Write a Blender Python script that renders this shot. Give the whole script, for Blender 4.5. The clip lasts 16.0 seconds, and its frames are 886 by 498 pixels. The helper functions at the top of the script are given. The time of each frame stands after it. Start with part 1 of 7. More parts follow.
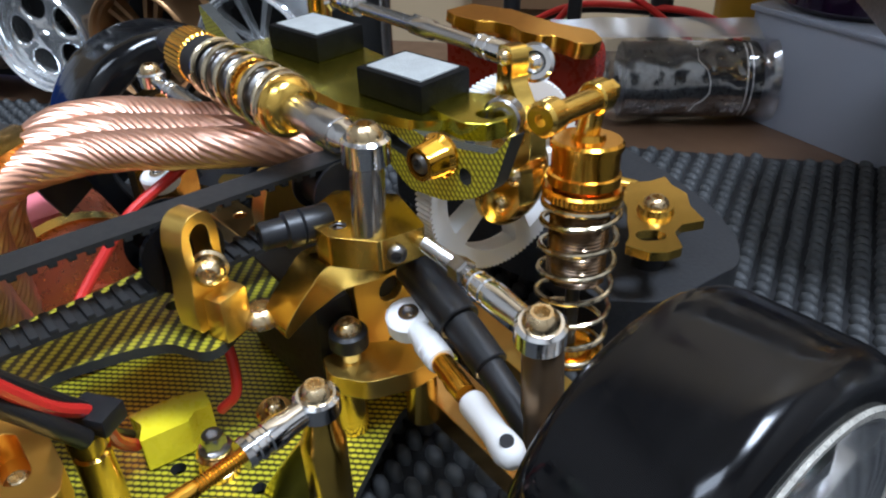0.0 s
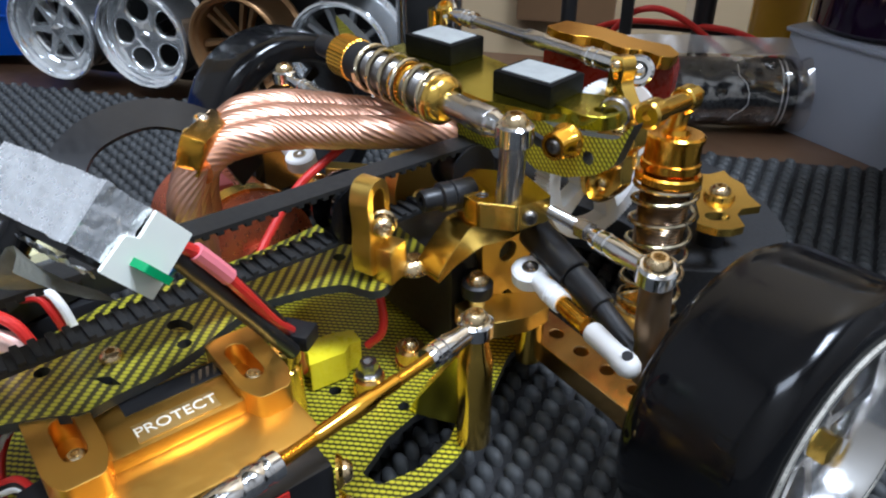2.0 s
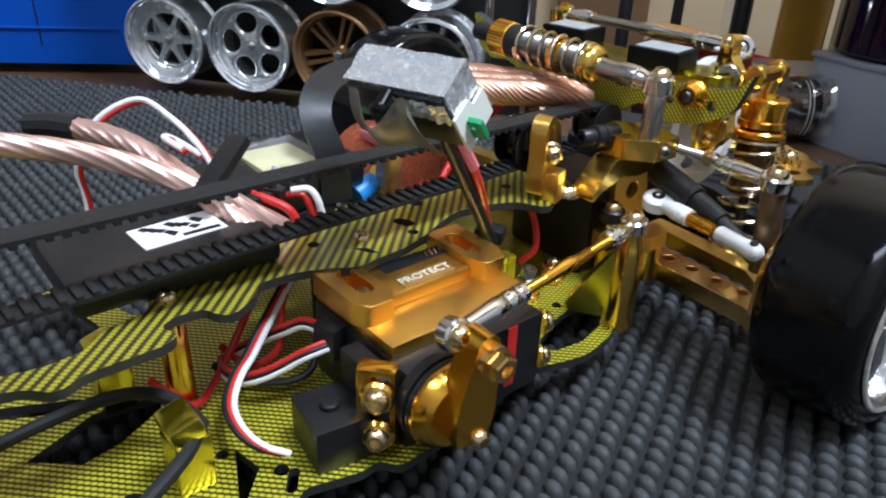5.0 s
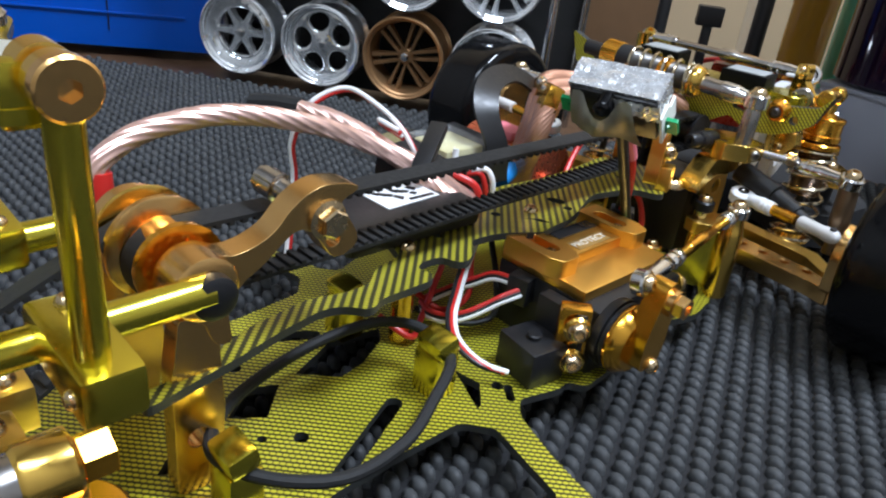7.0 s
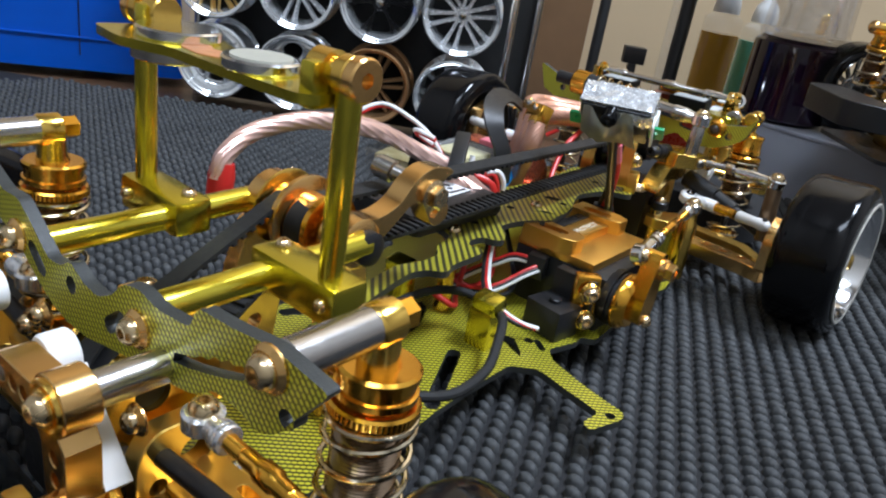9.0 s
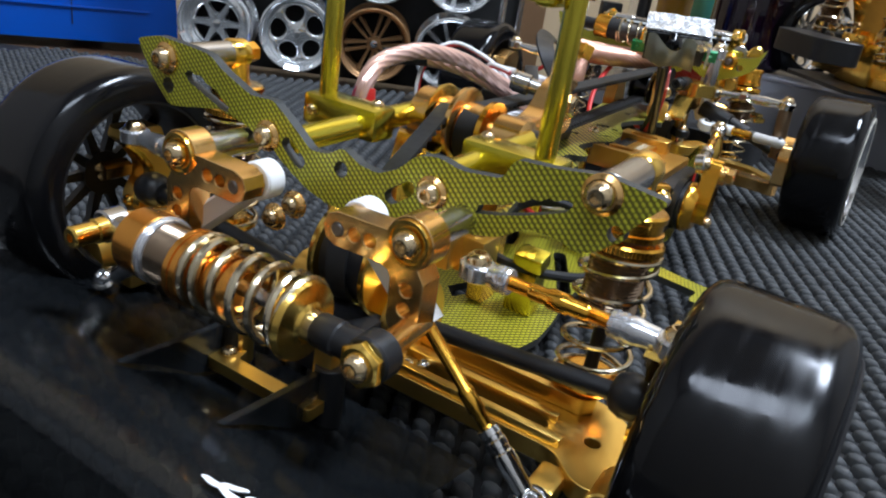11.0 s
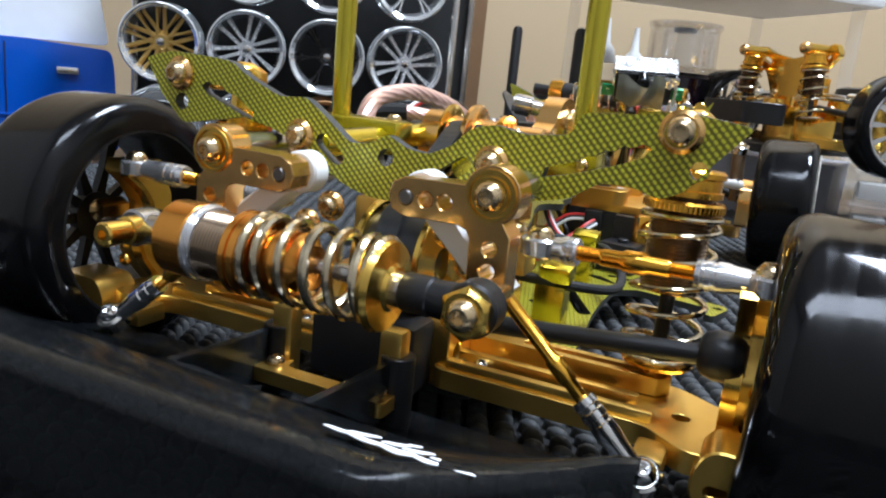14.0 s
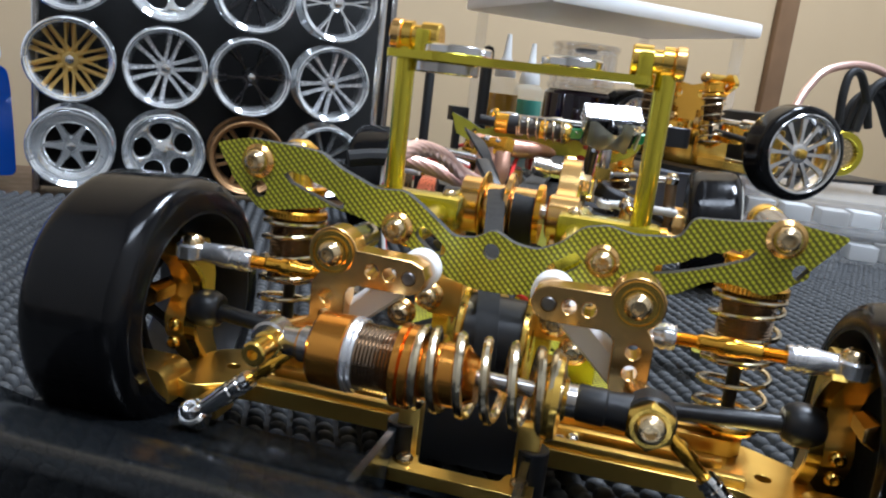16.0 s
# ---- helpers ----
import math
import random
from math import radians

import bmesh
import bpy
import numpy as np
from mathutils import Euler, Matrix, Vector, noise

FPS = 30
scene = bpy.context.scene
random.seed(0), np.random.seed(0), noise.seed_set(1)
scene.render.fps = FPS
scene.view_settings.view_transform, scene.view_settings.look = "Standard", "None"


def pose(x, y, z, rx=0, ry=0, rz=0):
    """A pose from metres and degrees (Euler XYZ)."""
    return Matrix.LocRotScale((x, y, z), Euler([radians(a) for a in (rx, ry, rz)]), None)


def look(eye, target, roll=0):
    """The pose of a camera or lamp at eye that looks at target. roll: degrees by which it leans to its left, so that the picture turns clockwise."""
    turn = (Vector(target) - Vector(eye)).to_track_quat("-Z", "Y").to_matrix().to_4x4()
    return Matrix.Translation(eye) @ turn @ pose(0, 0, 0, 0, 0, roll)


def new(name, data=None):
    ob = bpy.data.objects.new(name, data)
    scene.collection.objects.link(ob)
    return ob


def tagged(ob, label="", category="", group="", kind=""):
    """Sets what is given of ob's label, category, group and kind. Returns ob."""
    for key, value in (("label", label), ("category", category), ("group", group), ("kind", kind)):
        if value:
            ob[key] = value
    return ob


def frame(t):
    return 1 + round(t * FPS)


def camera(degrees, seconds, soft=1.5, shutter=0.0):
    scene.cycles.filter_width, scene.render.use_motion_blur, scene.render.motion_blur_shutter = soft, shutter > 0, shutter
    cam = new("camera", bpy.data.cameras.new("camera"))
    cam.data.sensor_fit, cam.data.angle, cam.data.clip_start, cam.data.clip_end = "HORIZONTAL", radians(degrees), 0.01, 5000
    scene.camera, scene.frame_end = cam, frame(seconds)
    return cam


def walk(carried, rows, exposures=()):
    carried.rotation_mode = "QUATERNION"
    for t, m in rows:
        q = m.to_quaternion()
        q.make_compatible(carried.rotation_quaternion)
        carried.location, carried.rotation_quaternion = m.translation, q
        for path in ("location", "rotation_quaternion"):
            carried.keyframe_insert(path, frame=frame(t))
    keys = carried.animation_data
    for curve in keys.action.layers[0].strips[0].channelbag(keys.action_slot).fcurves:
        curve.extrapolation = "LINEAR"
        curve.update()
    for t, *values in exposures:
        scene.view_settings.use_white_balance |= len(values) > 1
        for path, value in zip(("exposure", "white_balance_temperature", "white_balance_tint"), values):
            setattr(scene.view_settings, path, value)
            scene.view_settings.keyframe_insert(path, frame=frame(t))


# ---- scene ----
# The camera: seconds, eye in millimetres, yaw, pitch and roll in degrees
cam = camera(61.7, 16.0, soft=2.1)
ROWS = [
    (0, 111.2, 205.9, 127.0, 51.08, -32.5, -1.56),
    (0.5, 103.2, 200.1, 125.1, 51.17, -32.92, -1.25),
    (1, 103.4, 188.8, 128.0, 51.45, -32.6, -0.54),
    (1.5, 110.7, 175.9, 131.4, 51.51, -32.27, -0.26),
    (2, 121.6, 163.6, 137.7, 51.48, -31.82, -0.08),
    (2.5, 126.9, 152.2, 139.1, 51.3, -31.45, 0.23),
    (3, 127.5, 140.6, 136.3, 51.1, -31.23, 0.46),
    (3.5, 131.7, 129.0, 132.3, 50.89, -30.4, 0.69),
    (4, 135.2, 119.9, 128.7, 50.79, -29.08, 0.77),
    (4.2, 135.8, 114.4, 128.5, 50.67, -28.57, 0.71),
    (6.3, 135.0, 37.0, 134.3, 46.23, -27.25, 6.03),
    (6.5, 132.6, 28.5, 136.4, 45.53, -27.27, 6.45),
    (7, 125.8, 8.4, 135.0, 44.41, -26.82, 6.99),
    (7.5, 129.2, -5.5, 136.2, 41.86, -25.49, 8.36),
    (8, 128.2, -27.4, 140.4, 39.92, -23.82, 9.18),
    (8.5, 129.5, -46.5, 142.7, 38.01, -22.88, 9.88),
    (9, 127.0, -59.7, 133.9, 35.99, -22.96, 9.62),
    (9.5, 122.1, -76.1, 132.5, 34.09, -24.41, 9.4),
    (10, 112.3, -96.7, 127.4, 32.43, -24.57, 9.42),
    (10.2, 107.3, -102.6, 125.8, 31.75, -24.67, 9.41),
    (12.3, 92.3, -145.5, 84.9, 24.63, -18.5, 7.18),
    (12.5, 100.3, -138.7, 82.4, 24.53, -17.62, 6.76),
    (13, 109.4, -124.0, 84.1, 24.19, -15.32, 5.67),
    (13.5, 93.1, -125.9, 77.1, 25.0, -13.73, 5.26),
    (14, 75.0, -138.7, 79.2, 23.7, -12.97, 5.84),
    (14.5, 58.7, -149.3, 81.7, 20.68, -12.29, 7.73),
    (15, 42.4, -154.0, 82.2, 17.81, -12.43, 8.32),
    (15.5, 27.2, -160.0, 86.8, 14.58, -12.76, 7.77),
    (16, 22.4, -159.3, 96.8, 12.2, -12.64, 6.74),
]
walk(cam, [(t, pose(x / 1000, y / 1000, z / 1000, 90 + pitch, 0, yaw) @ pose(0, 0, 0, 0, 0, roll))
           for t, x, y, z, yaw, pitch, roll in ROWS],
     exposures=((0, .26, 5800, 10), (4.2, .18, 5950, 10), (10, .20, 5950, 10), (12.5, .38, 5950, 10), (13.2, .56, 5950, 10), (16, .50, 5950, 10)))


# ---- light of the room ----
world = bpy.data.worlds.new("room_air")
scene.world = world
world.use_nodes = True
world.node_tree.nodes["Background"].inputs[0].default_value = (0.75, 0.86, 1.0, 1)
world.node_tree.nodes["Background"].inputs[1].default_value = 0.10


def area_lamp(name, eye, target, sx, sy, watts, colour, label):
    data = bpy.data.lights.new(name, "AREA")
    data.shape, data.size, data.size_y, data.energy, data.color = "RECTANGLE", sx, sy, watts, colour
    ob = new(name, data)
    ob.matrix_world = look([v / 1000 for v in eye], [v / 1000 for v in target])
    return tagged(ob, label, "lamp", kind="structure")


area_lamp("ceiling_lamp", (420, 430, 1300), (60, 260, 0), 0.40, 0.26, 24, (0.83, 0.90, 1.0), "white ceiling lamp panel above the workbench")
area_lamp("desk_lamp_panel", (640, -640, 1000), (-60, 150, 0), 0.40, 0.26, 58, (0.83, 0.90, 1.0), "white bench lamp panel beside the workbench")

# unseen fill lamp, added so rims and tyres reflect a brighter room
area_lamp("room_fill_lamp", (350, -680, 1500), (250, -760, 0), 0.8, 0.8, 25, (0.83, 0.90, 1.0), "added unseen fill lamp that brightens the room behind the camera")

# ---- mesh tools, all in millimetres ----
PI = math.pi


def V(*a):
    return Vector(a[0] if len(a) == 1 else a)


def axes(axis, up=None):
    """A turn whose z lies along axis."""
    z = V(axis).normalized()
    ref = V(up) if up is not None else (V(0, 0, 1) if abs(z.z) < 0.9 else V(1, 0, 0))
    x = ref.cross(z).normalized()
    return Matrix((x, z.cross(x), z)).transposed()


def lathe(bm, p, axis, prof, seg=24, hexr=None, phase=0.0, knurl=0.0):
    """Turn a profile of (distance along the axis, radius) round the axis. hexr: profile rows that are six-sided."""
    m, p = axes(axis), V(p)
    rings = []
    for k, (d, r) in enumerate(prof):
        if r <= 1e-6:
            rings.append([bm.verts.new(p + m @ V(0, 0, d))])
            continue
        ring = []
        for i in range(seg):
            a = 2 * PI * i / seg + phase
            rr = r
            if hexr and k in hexr:
                rr = r * math.cos(PI / 6) / math.cos((a + PI / 6) % (PI / 3) - PI / 6)
            if knurl and i % 2:
                rr -= knurl
            ring.append(bm.verts.new(p + m @ V(rr * math.cos(a), rr * math.sin(a), d)))
        rings.append(ring)
    for a, b in zip(rings, rings[1:]):
        if len(a) == 1 and len(b) == 1:
            continue
        for i in range(seg):
            j = (i + 1) % seg
            if len(a) == 1:
                bm.faces.new((a[0], b[j], b[i]))
            elif len(b) == 1:
                bm.faces.new((a[i], a[j], b[0]))
            else:
                bm.faces.new((a[i], a[j], b[j], b[i]))
    return bm


def rod(bm, a, b, r, r2=None, seg=16, bev=0.25):
    """A closed round bar from a to b with softened ends."""
    a, b = V(a), V(b)
    n, r2 = (b - a).length, r if r2 is None else r2
    e = min(bev, n / 3, r / 2, r2 / 2)
    return lathe(bm, a, b - a, [(0, 0), (0, r - e), (e, r), (n - e, r2), (n, r2 - e), (n, 0)], seg)


def hexrod(bm, a, b, r, seg=24):
    a, b = V(a), V(b)
    n = (b - a).length
    return lathe(bm, a, b - a, [(0, 0), (0, r * .8), (.3, r), (n - .3, r), (n, r * .8), (n, 0)], seg, hexr={1, 2, 3, 4})


def smooth_path(pts, n=8):
    pts = [V(p) for p in pts]
    full = [2 * pts[0] - pts[1]] + pts + [2 * pts[-1] - pts[-2]]
    out = []
    for i in range(1, len(full) - 2):
        p0, p1, p2, p3 = full[i - 1:i + 3]
        for k in range(n):
            t = k / n
            out.append(0.5 * (2 * p1 + (p2 - p0) * t + (2 * p0 - 5 * p1 + 4 * p2 - p3) * t * t + (3 * p1 - p0 - 3 * p2 + p3) * t ** 3))
    out.append(pts[-1])
    return out


def sweep(bm, pts, sect, closed=False, up=None, twist=0.0, cap=True):
    """Carry a section, a list of (x, y) or a radius, along a path."""
    if not isinstance(sect, list):
        r = sect
        sect = [(r * math.cos(2 * PI * i / 10), r * math.sin(2 * PI * i / 10)) for i in range(10)]
    pts = [V(p) for p in pts]
    n, rings = len(pts), []
    x = None
    for i, p in enumerate(pts):
        a = pts[(i - 1) % n] if closed or i > 0 else p
        b = pts[(i + 1) % n] if closed or i < n - 1 else p
        z = (b - a).normalized()
        if up is not None:
            x = V(up).cross(z).normalized()
        elif x is None:
            x = axes(z).col[0].copy()
        else:
            x = (x - z * x.dot(z)).normalized()
        y = z.cross(x)
        c, s = math.cos(twist * i), math.sin(twist * i)
        rings.append([bm.verts.new(p + x * (u * c - v * s) + y * (u * s + v * c)) for u, v in sect])
    m = len(sect)
    for i in range(n if closed else n - 1):
        a, b = rings[i], rings[(i + 1) % n]
        for k in range(m):
            bm.faces.new((a[k], a[(k + 1) % m], b[(k + 1) % m], b[k]))
    if cap and not closed:
        bm.faces.new(rings[0][::-1])
        bm.faces.new(rings[-1])
    return bm


def coil(bm, a, b, big, wire, turns, big2=None, per=22):
    """A helical spring from a to b with closed end turns."""
    a, b = V(a), V(b)
    m, n, length = axes(b - a), int(turns * per), (b - a).length
    big2 = big if big2 is None else big2
    pts = []
    for i in range(n + 1):
        t = i / n
        w = t * turns
        e = 0.9
        rise = wire * 2 * min(w, e) / e * 0.5 + max(0, min(w, turns - e) - e) / max(turns - 2 * e, .1) * (length - wire * 2) + wire * max(0, w - turns + e) / e
        ang = 2 * PI * w
        r = big + (big2 - big) * t
        pts.append(a + m @ V(r * math.cos(ang), r * math.sin(ang), min(rise, length)))
    sect = [(wire * math.cos(2 * PI * i / 8), wire * math.sin(2 * PI * i / 8)) for i in range(8)]
    return sweep(bm, pts, sect)


def block(bm, centre, size, turn=None, bev=0.4):
    """A box with chamfered edges."""
    part_bm = bmesh.new()
    bmesh.ops.create_cube(part_bm, size=1.0)
    bmesh.ops.scale(part_bm, vec=V(size), verts=part_bm.verts)
    if bev:
        bmesh.ops.bevel(part_bm, geom=part_bm.edges[:], offset=min(bev, min(size) * .3), segments=2, affect="EDGES", profile=0.6)
    m = Matrix.Translation(V(centre)) @ (turn.to_4x4() if turn is not None else Matrix.Identity(4))
    return merge(bm, part_bm, m)


def merge(bm, other, m=None):
    if m is not None:
        bmesh.ops.transform(other, matrix=m, verts=other.verts)
    at = {v: bm.verts.new(v.co) for v in other.verts}
    for f in other.faces:
        bm.faces.new([at[v] for v in f.verts])
    other.free()
    return bm


def ring2(cx, cy, r, n=14):
    return [(cx + r * math.cos(2 * PI * i / n), cy + r * math.sin(2 * PI * i / n)) for i in range(n)]


def slot2(x0, y0, x1, y1, r, n=6):
    a = math.atan2(y1 - y0, x1 - x0)
    return ([(x1 + r * math.cos(a - PI / 2 + PI * i / n), y1 + r * math.sin(a - PI / 2 + PI * i / n)) for i in range(n + 1)]
            + [(x0 + r * math.cos(a + PI / 2 + PI * i / n), y0 + r * math.sin(a + PI / 2 + PI * i / n)) for i in range(n + 1)])


def round2(pts, r=2.0, n=4):
    """Round the corners of an outline."""
    out, k = [], len(pts)
    for i in range(k):
        p, a, b = V(*pts[i], 0), V(*pts[i - 1], 0), V(*pts[(i + 1) % k], 0)
        ra = min(r, (a - p).length * .45)
        rb = min(r, (b - p).length * .45)
        s, e = p + (a - p).normalized() * ra, p + (b - p).normalized() * rb
        for j in range(n + 1):
            t = j / n
            q = s * (1 - t) ** 2 + p * 2 * t * (1 - t) + e * t * t
            out.append((q.x, q.y))
    return out


def slab(bm, outline, holes, thick, m=None, bev=None):
    """A flat plate with holes: outline in x, y, thickness along z from 0, laid out by m; thick plates get chamfered rims."""
    bev = (.38 if thick >= 2.5 else 0) if bev is None else bev
    b = bmesh.new()
    for loop in [outline, *holes]:
        vs = [b.verts.new((x, y, 0)) for x, y in loop]
        for i in range(len(vs)):
            b.edges.new((vs[i], vs[(i + 1) % len(vs)]))
    bmesh.ops.triangle_fill(b, use_beauty=True, use_dissolve=False, edges=b.edges[:])
    bmesh.ops.recalc_face_normals(b, faces=b.faces[:])
    if b.faces and sum(f.normal.z * f.calc_area() for f in b.faces) < 0:
        bmesh.ops.reverse_faces(b, faces=b.faces[:])
    top = bmesh.new()
    lo = {v: top.verts.new(v.co) for v in b.verts}
    hi = {v: top.verts.new(v.co + V(0, 0, thick)) for v in b.verts}
    for f in b.faces:
        top.faces.new([hi[v] for v in f.verts])
        top.faces.new([lo[v] for v in reversed(f.verts)])
    for e in b.edges:
        if len(e.link_faces) == 1:
            l = e.link_faces[0].loops
            for lp in l:
                if lp.edge == e:
                    u, w = lp.vert, lp.link_loop_next.vert
                    top.faces.new((lo[u], lo[w], hi[w], hi[u]))
    b.free()
    if bev:
        bmesh.ops.recalc_face_normals(top, faces=top.faces[:])
        rims = [e for e in top.edges if len(e.link_faces) == 2 and abs(e.link_faces[0].normal.z) + abs(e.link_faces[1].normal.z) > .5 and e.calc_face_angle(0) > 1]
        bmesh.ops.bevel(top, geom=rims, offset=bev, segments=1, profile=.5, clamp_overlap=True, affect="EDGES")
    return merge(bm, top, m)


def plane_m(o, x, y):
    """A pose whose x and y axes lie along the given ones."""
    x, y = V(x).normalized(), V(y).normalized()
    z = x.cross(y)
    m = Matrix((x, y, z)).transposed().to_4x4()
    m.translation = V(o)
    return m


def ball(bm, c, r, seg=16, squash=1.0, axis=(0, 0, 1)):
    n = 8
    return lathe(bm, c, axis, [(-r * squash * math.cos(PI * i / n), r * math.sin(PI * i / n)) for i in range(n + 1)], seg)


def part(name, bm, material, parent=None, label="", smooth=35):
    """Link a bmesh, drawn in millimetres, as one mesh object under a thing or a part."""
    bmesh.ops.recalc_face_normals(bm, faces=bm.faces[:])
    bmesh.ops.scale(bm, vec=(.001, .001, .001), verts=bm.verts)
    me = bpy.data.meshes.new(name)
    bm.to_mesh(me)
    bm.free()
    for f in me.polygons:
        f.use_smooth = True
    me.set_sharp_from_angle(angle=radians(smooth))
    me.materials.append(material)
    ob = new(name, me)
    if parent is not None:
        ob.parent = parent
        ob.matrix_parent_inverse = parent.matrix_basis.inverted()
    if label:
        tagged(ob, label)
    return ob


def thing(name, at, label, category, group="", kind=""):
    ob = new(name)
    ob.empty_display_size = .01
    ob.location = V(at) / 1000
    return tagged(ob, label, category, group, kind)


B = bmesh.new


# ---- materials ----
def shader(name):
    m = bpy.data.materials.new(name)
    m.use_nodes = True
    t = m.node_tree
    return m, t, t.nodes["Principled BSDF"]


def surface(name, colour, rough=.4, metal=0.0, vary=.12, scale=90.0, bump=.02, wear=.05, coat=0.0, spec=None, trans=0.0, ior=1.45, stretch=None):
    """A surface whose colour and gloss vary at two scales, with a fine relief."""
    m, t, p = shader(name)
    n, l = t.nodes, t.links
    co = n.new("ShaderNodeTexCoord")
    big, fine = n.new("ShaderNodeTexNoise"), n.new("ShaderNodeTexNoise")
    big.inputs["Scale"].default_value, big.inputs["Detail"].default_value = scale, 4
    fine.inputs["Scale"].default_value, fine.inputs["Detail"].default_value = scale * 7, 3
    l.new(co.outputs["Object"], big.inputs["Vector"])
    if stretch:
        mp = n.new("ShaderNodeMapping")
        mp.inputs["Scale"].default_value = stretch
        l.new(co.outputs["Object"], mp.inputs["Vector"])
        l.new(mp.outputs["Vector"], fine.inputs["Vector"])
    else:
        l.new(co.outputs["Object"], fine.inputs["Vector"])
    mix = n.new("ShaderNodeMix")
    mix.data_type = "RGBA"
    mix.inputs["A"].default_value = (*[c * (1 - vary) for c in colour], 1)
    mix.inputs["B"].default_value = (*[min(1, c * (1 + vary)) for c in colour], 1)
    l.new(big.outputs["Fac"], mix.inputs["Factor"])
    l.new(mix.outputs["Result"], p.inputs["Base Color"])
    rng = n.new("ShaderNodeMapRange")
    rng.inputs["From Min"].default_value, rng.inputs["From Max"].default_value = .35, .7
    rng.inputs["To Min"].default_value, rng.inputs["To Max"].default_value = max(.02, rough - wear), min(1, rough + wear)
    l.new(fine.outputs["Fac"], rng.inputs["Value"])
    l.new(rng.outputs["Result"], p.inputs["Roughness"])
    bp = n.new("ShaderNodeBump")
    bp.inputs["Strength"].default_value, bp.inputs["Distance"].default_value = bump * (.1 if metal > .5 else 1), .0003
    l.new(fine.outputs["Fac"], bp.inputs["Height"])
    l.new(bp.outputs["Normal"], p.inputs["Normal"])
    p.inputs["Metallic"].default_value = metal
    p.inputs["Coat Weight"].default_value = coat
    p.inputs["Coat Roughness"].default_value = .08
    p.inputs["Transmission Weight"].default_value = trans
    p.inputs["IOR"].default_value = ior
    if spec is not None:
        p.inputs["Specular IOR Level"].default_value = spec
    return m


GOLD = surface("gold_anodised", (.93, .61, .13), .20, 1, vary=.04, wear=.02)
ORANGE = surface("orange_anodised", (.95, .50, .06), .20, 1, vary=.04, wear=.02)
CHAMP = surface("champagne_alloy", (.92, .57, .21), .22, 1, vary=.04, wear=.02)
LEMON = surface("lemon_gold_tube", (.76, .65, .07), .22, 1, vary=.04, wear=.02)
BRASS = surface("brass_screw", (.72, .56, .33), .25, 1)
CHROME = surface("chrome", (.86, .86, .86), .14, 1, vary=.03, wear=.02, bump=.0)
STEEL = surface("brushed_steel", (.52, .50, .48), .24, 1, vary=.06, wear=.02)
DARKSTEEL = surface("dark_steel", (.20, .19, .18), .35, 1, vary=.2)
SPRING = surface("spring_wire", (.66, .57, .40), .20, 1, vary=.12)
RIMSILVER = surface("silver_spoke_paint", (.84, .86, .89), .26, .45, vary=.03, wear=.04)
RIMCHROME = surface("plated_rim", (.95, .97, .99), .09, .80, vary=.03, wear=.03)
SATIN = surface("satin_aluminium", (.78, .78, .79), .21, .82, vary=.05, wear=.02)
DIMWALL = surface("brown_grey_wall", (.33, .315, .295), .8, vary=.1, scale=5)
BLACK = surface("black_plastic", (.012, .012, .013), .38, vary=.3, bump=.1)
RUBBER = surface("black_rubber", (.018, .018, .018), .62, vary=.25, bump=.15, spec=.3)
TYRE = surface("hard_drift_tyre", (.004, .004, .0045), .15, vary=.4, scale=60, bump=.05, wear=.09, spec=.34, stretch=(1, .06, .06))
WHITE = surface("white_nylon", (.80, .80, .79), .38, vary=.05)
GREYNYLON = surface("grey_nylon", (.62, .60, .57), .45, vary=.06)
YELLOW = surface("yellow_plastic", (.80, .68, .02), .3, vary=.08)
RED = surface("red_insulation", (.55, .025, .02), .35, vary=.12)
PINK = surface("pink_tape", (.75, .20, .24), .5, vary=.15)
BLUE = surface("blue_plastic", (.03, .25, .65), .35, vary=.1)
GREEN = surface("green_board", (.01, .30, .10), .35, vary=.15)
FOAM = surface("grey_felt", (.30, .31, .30), .9, vary=.2, scale=300, bump=.6)
GRIT = surface("black_block_paint", (.005, .005, .005), .6, vary=.8, scale=400, bump=.5, spec=.08)
GOLDSATIN = surface("machined_gold", (.92, .61, .15), .33, 1, vary=.06, wear=.05)
BODYBRONZE = surface("bronze_damper_body", (.30, .22, .15), .20, 1, vary=.12, wear=.02)
DEEPORANGE = surface("deep_orange_anodised", (.86, .38, .07), .20, 1, vary=.05, wear=.02)
COVER = surface("satin_orange_anodised", (.86, .50, .11), .34, 1, vary=.05, wear=.03)
CHIPPED = surface("chipped_plating", (.50, .48, .42), .45, .4, vary=.75, scale=260, bump=.6, wear=.2)
TABLE = surface("brown_table", (.10, .055, .03), .35, vary=.35, scale=14, bump=.2)
WALLP = surface("cream_wall", (.50, .375, .225), .6, vary=.06, scale=5)
WOOD = surface("brown_wood", (.20, .115, .058), .45, vary=.3, scale=20)
PADGREY = surface("grey_foam_pad", (.013, .013, .014), .8, vary=.25, scale=120, bump=.4)
BLUEPAINT = surface("blue_gloss_paint", (.006, .085, .50), .12, vary=.12, scale=25, coat=.6)


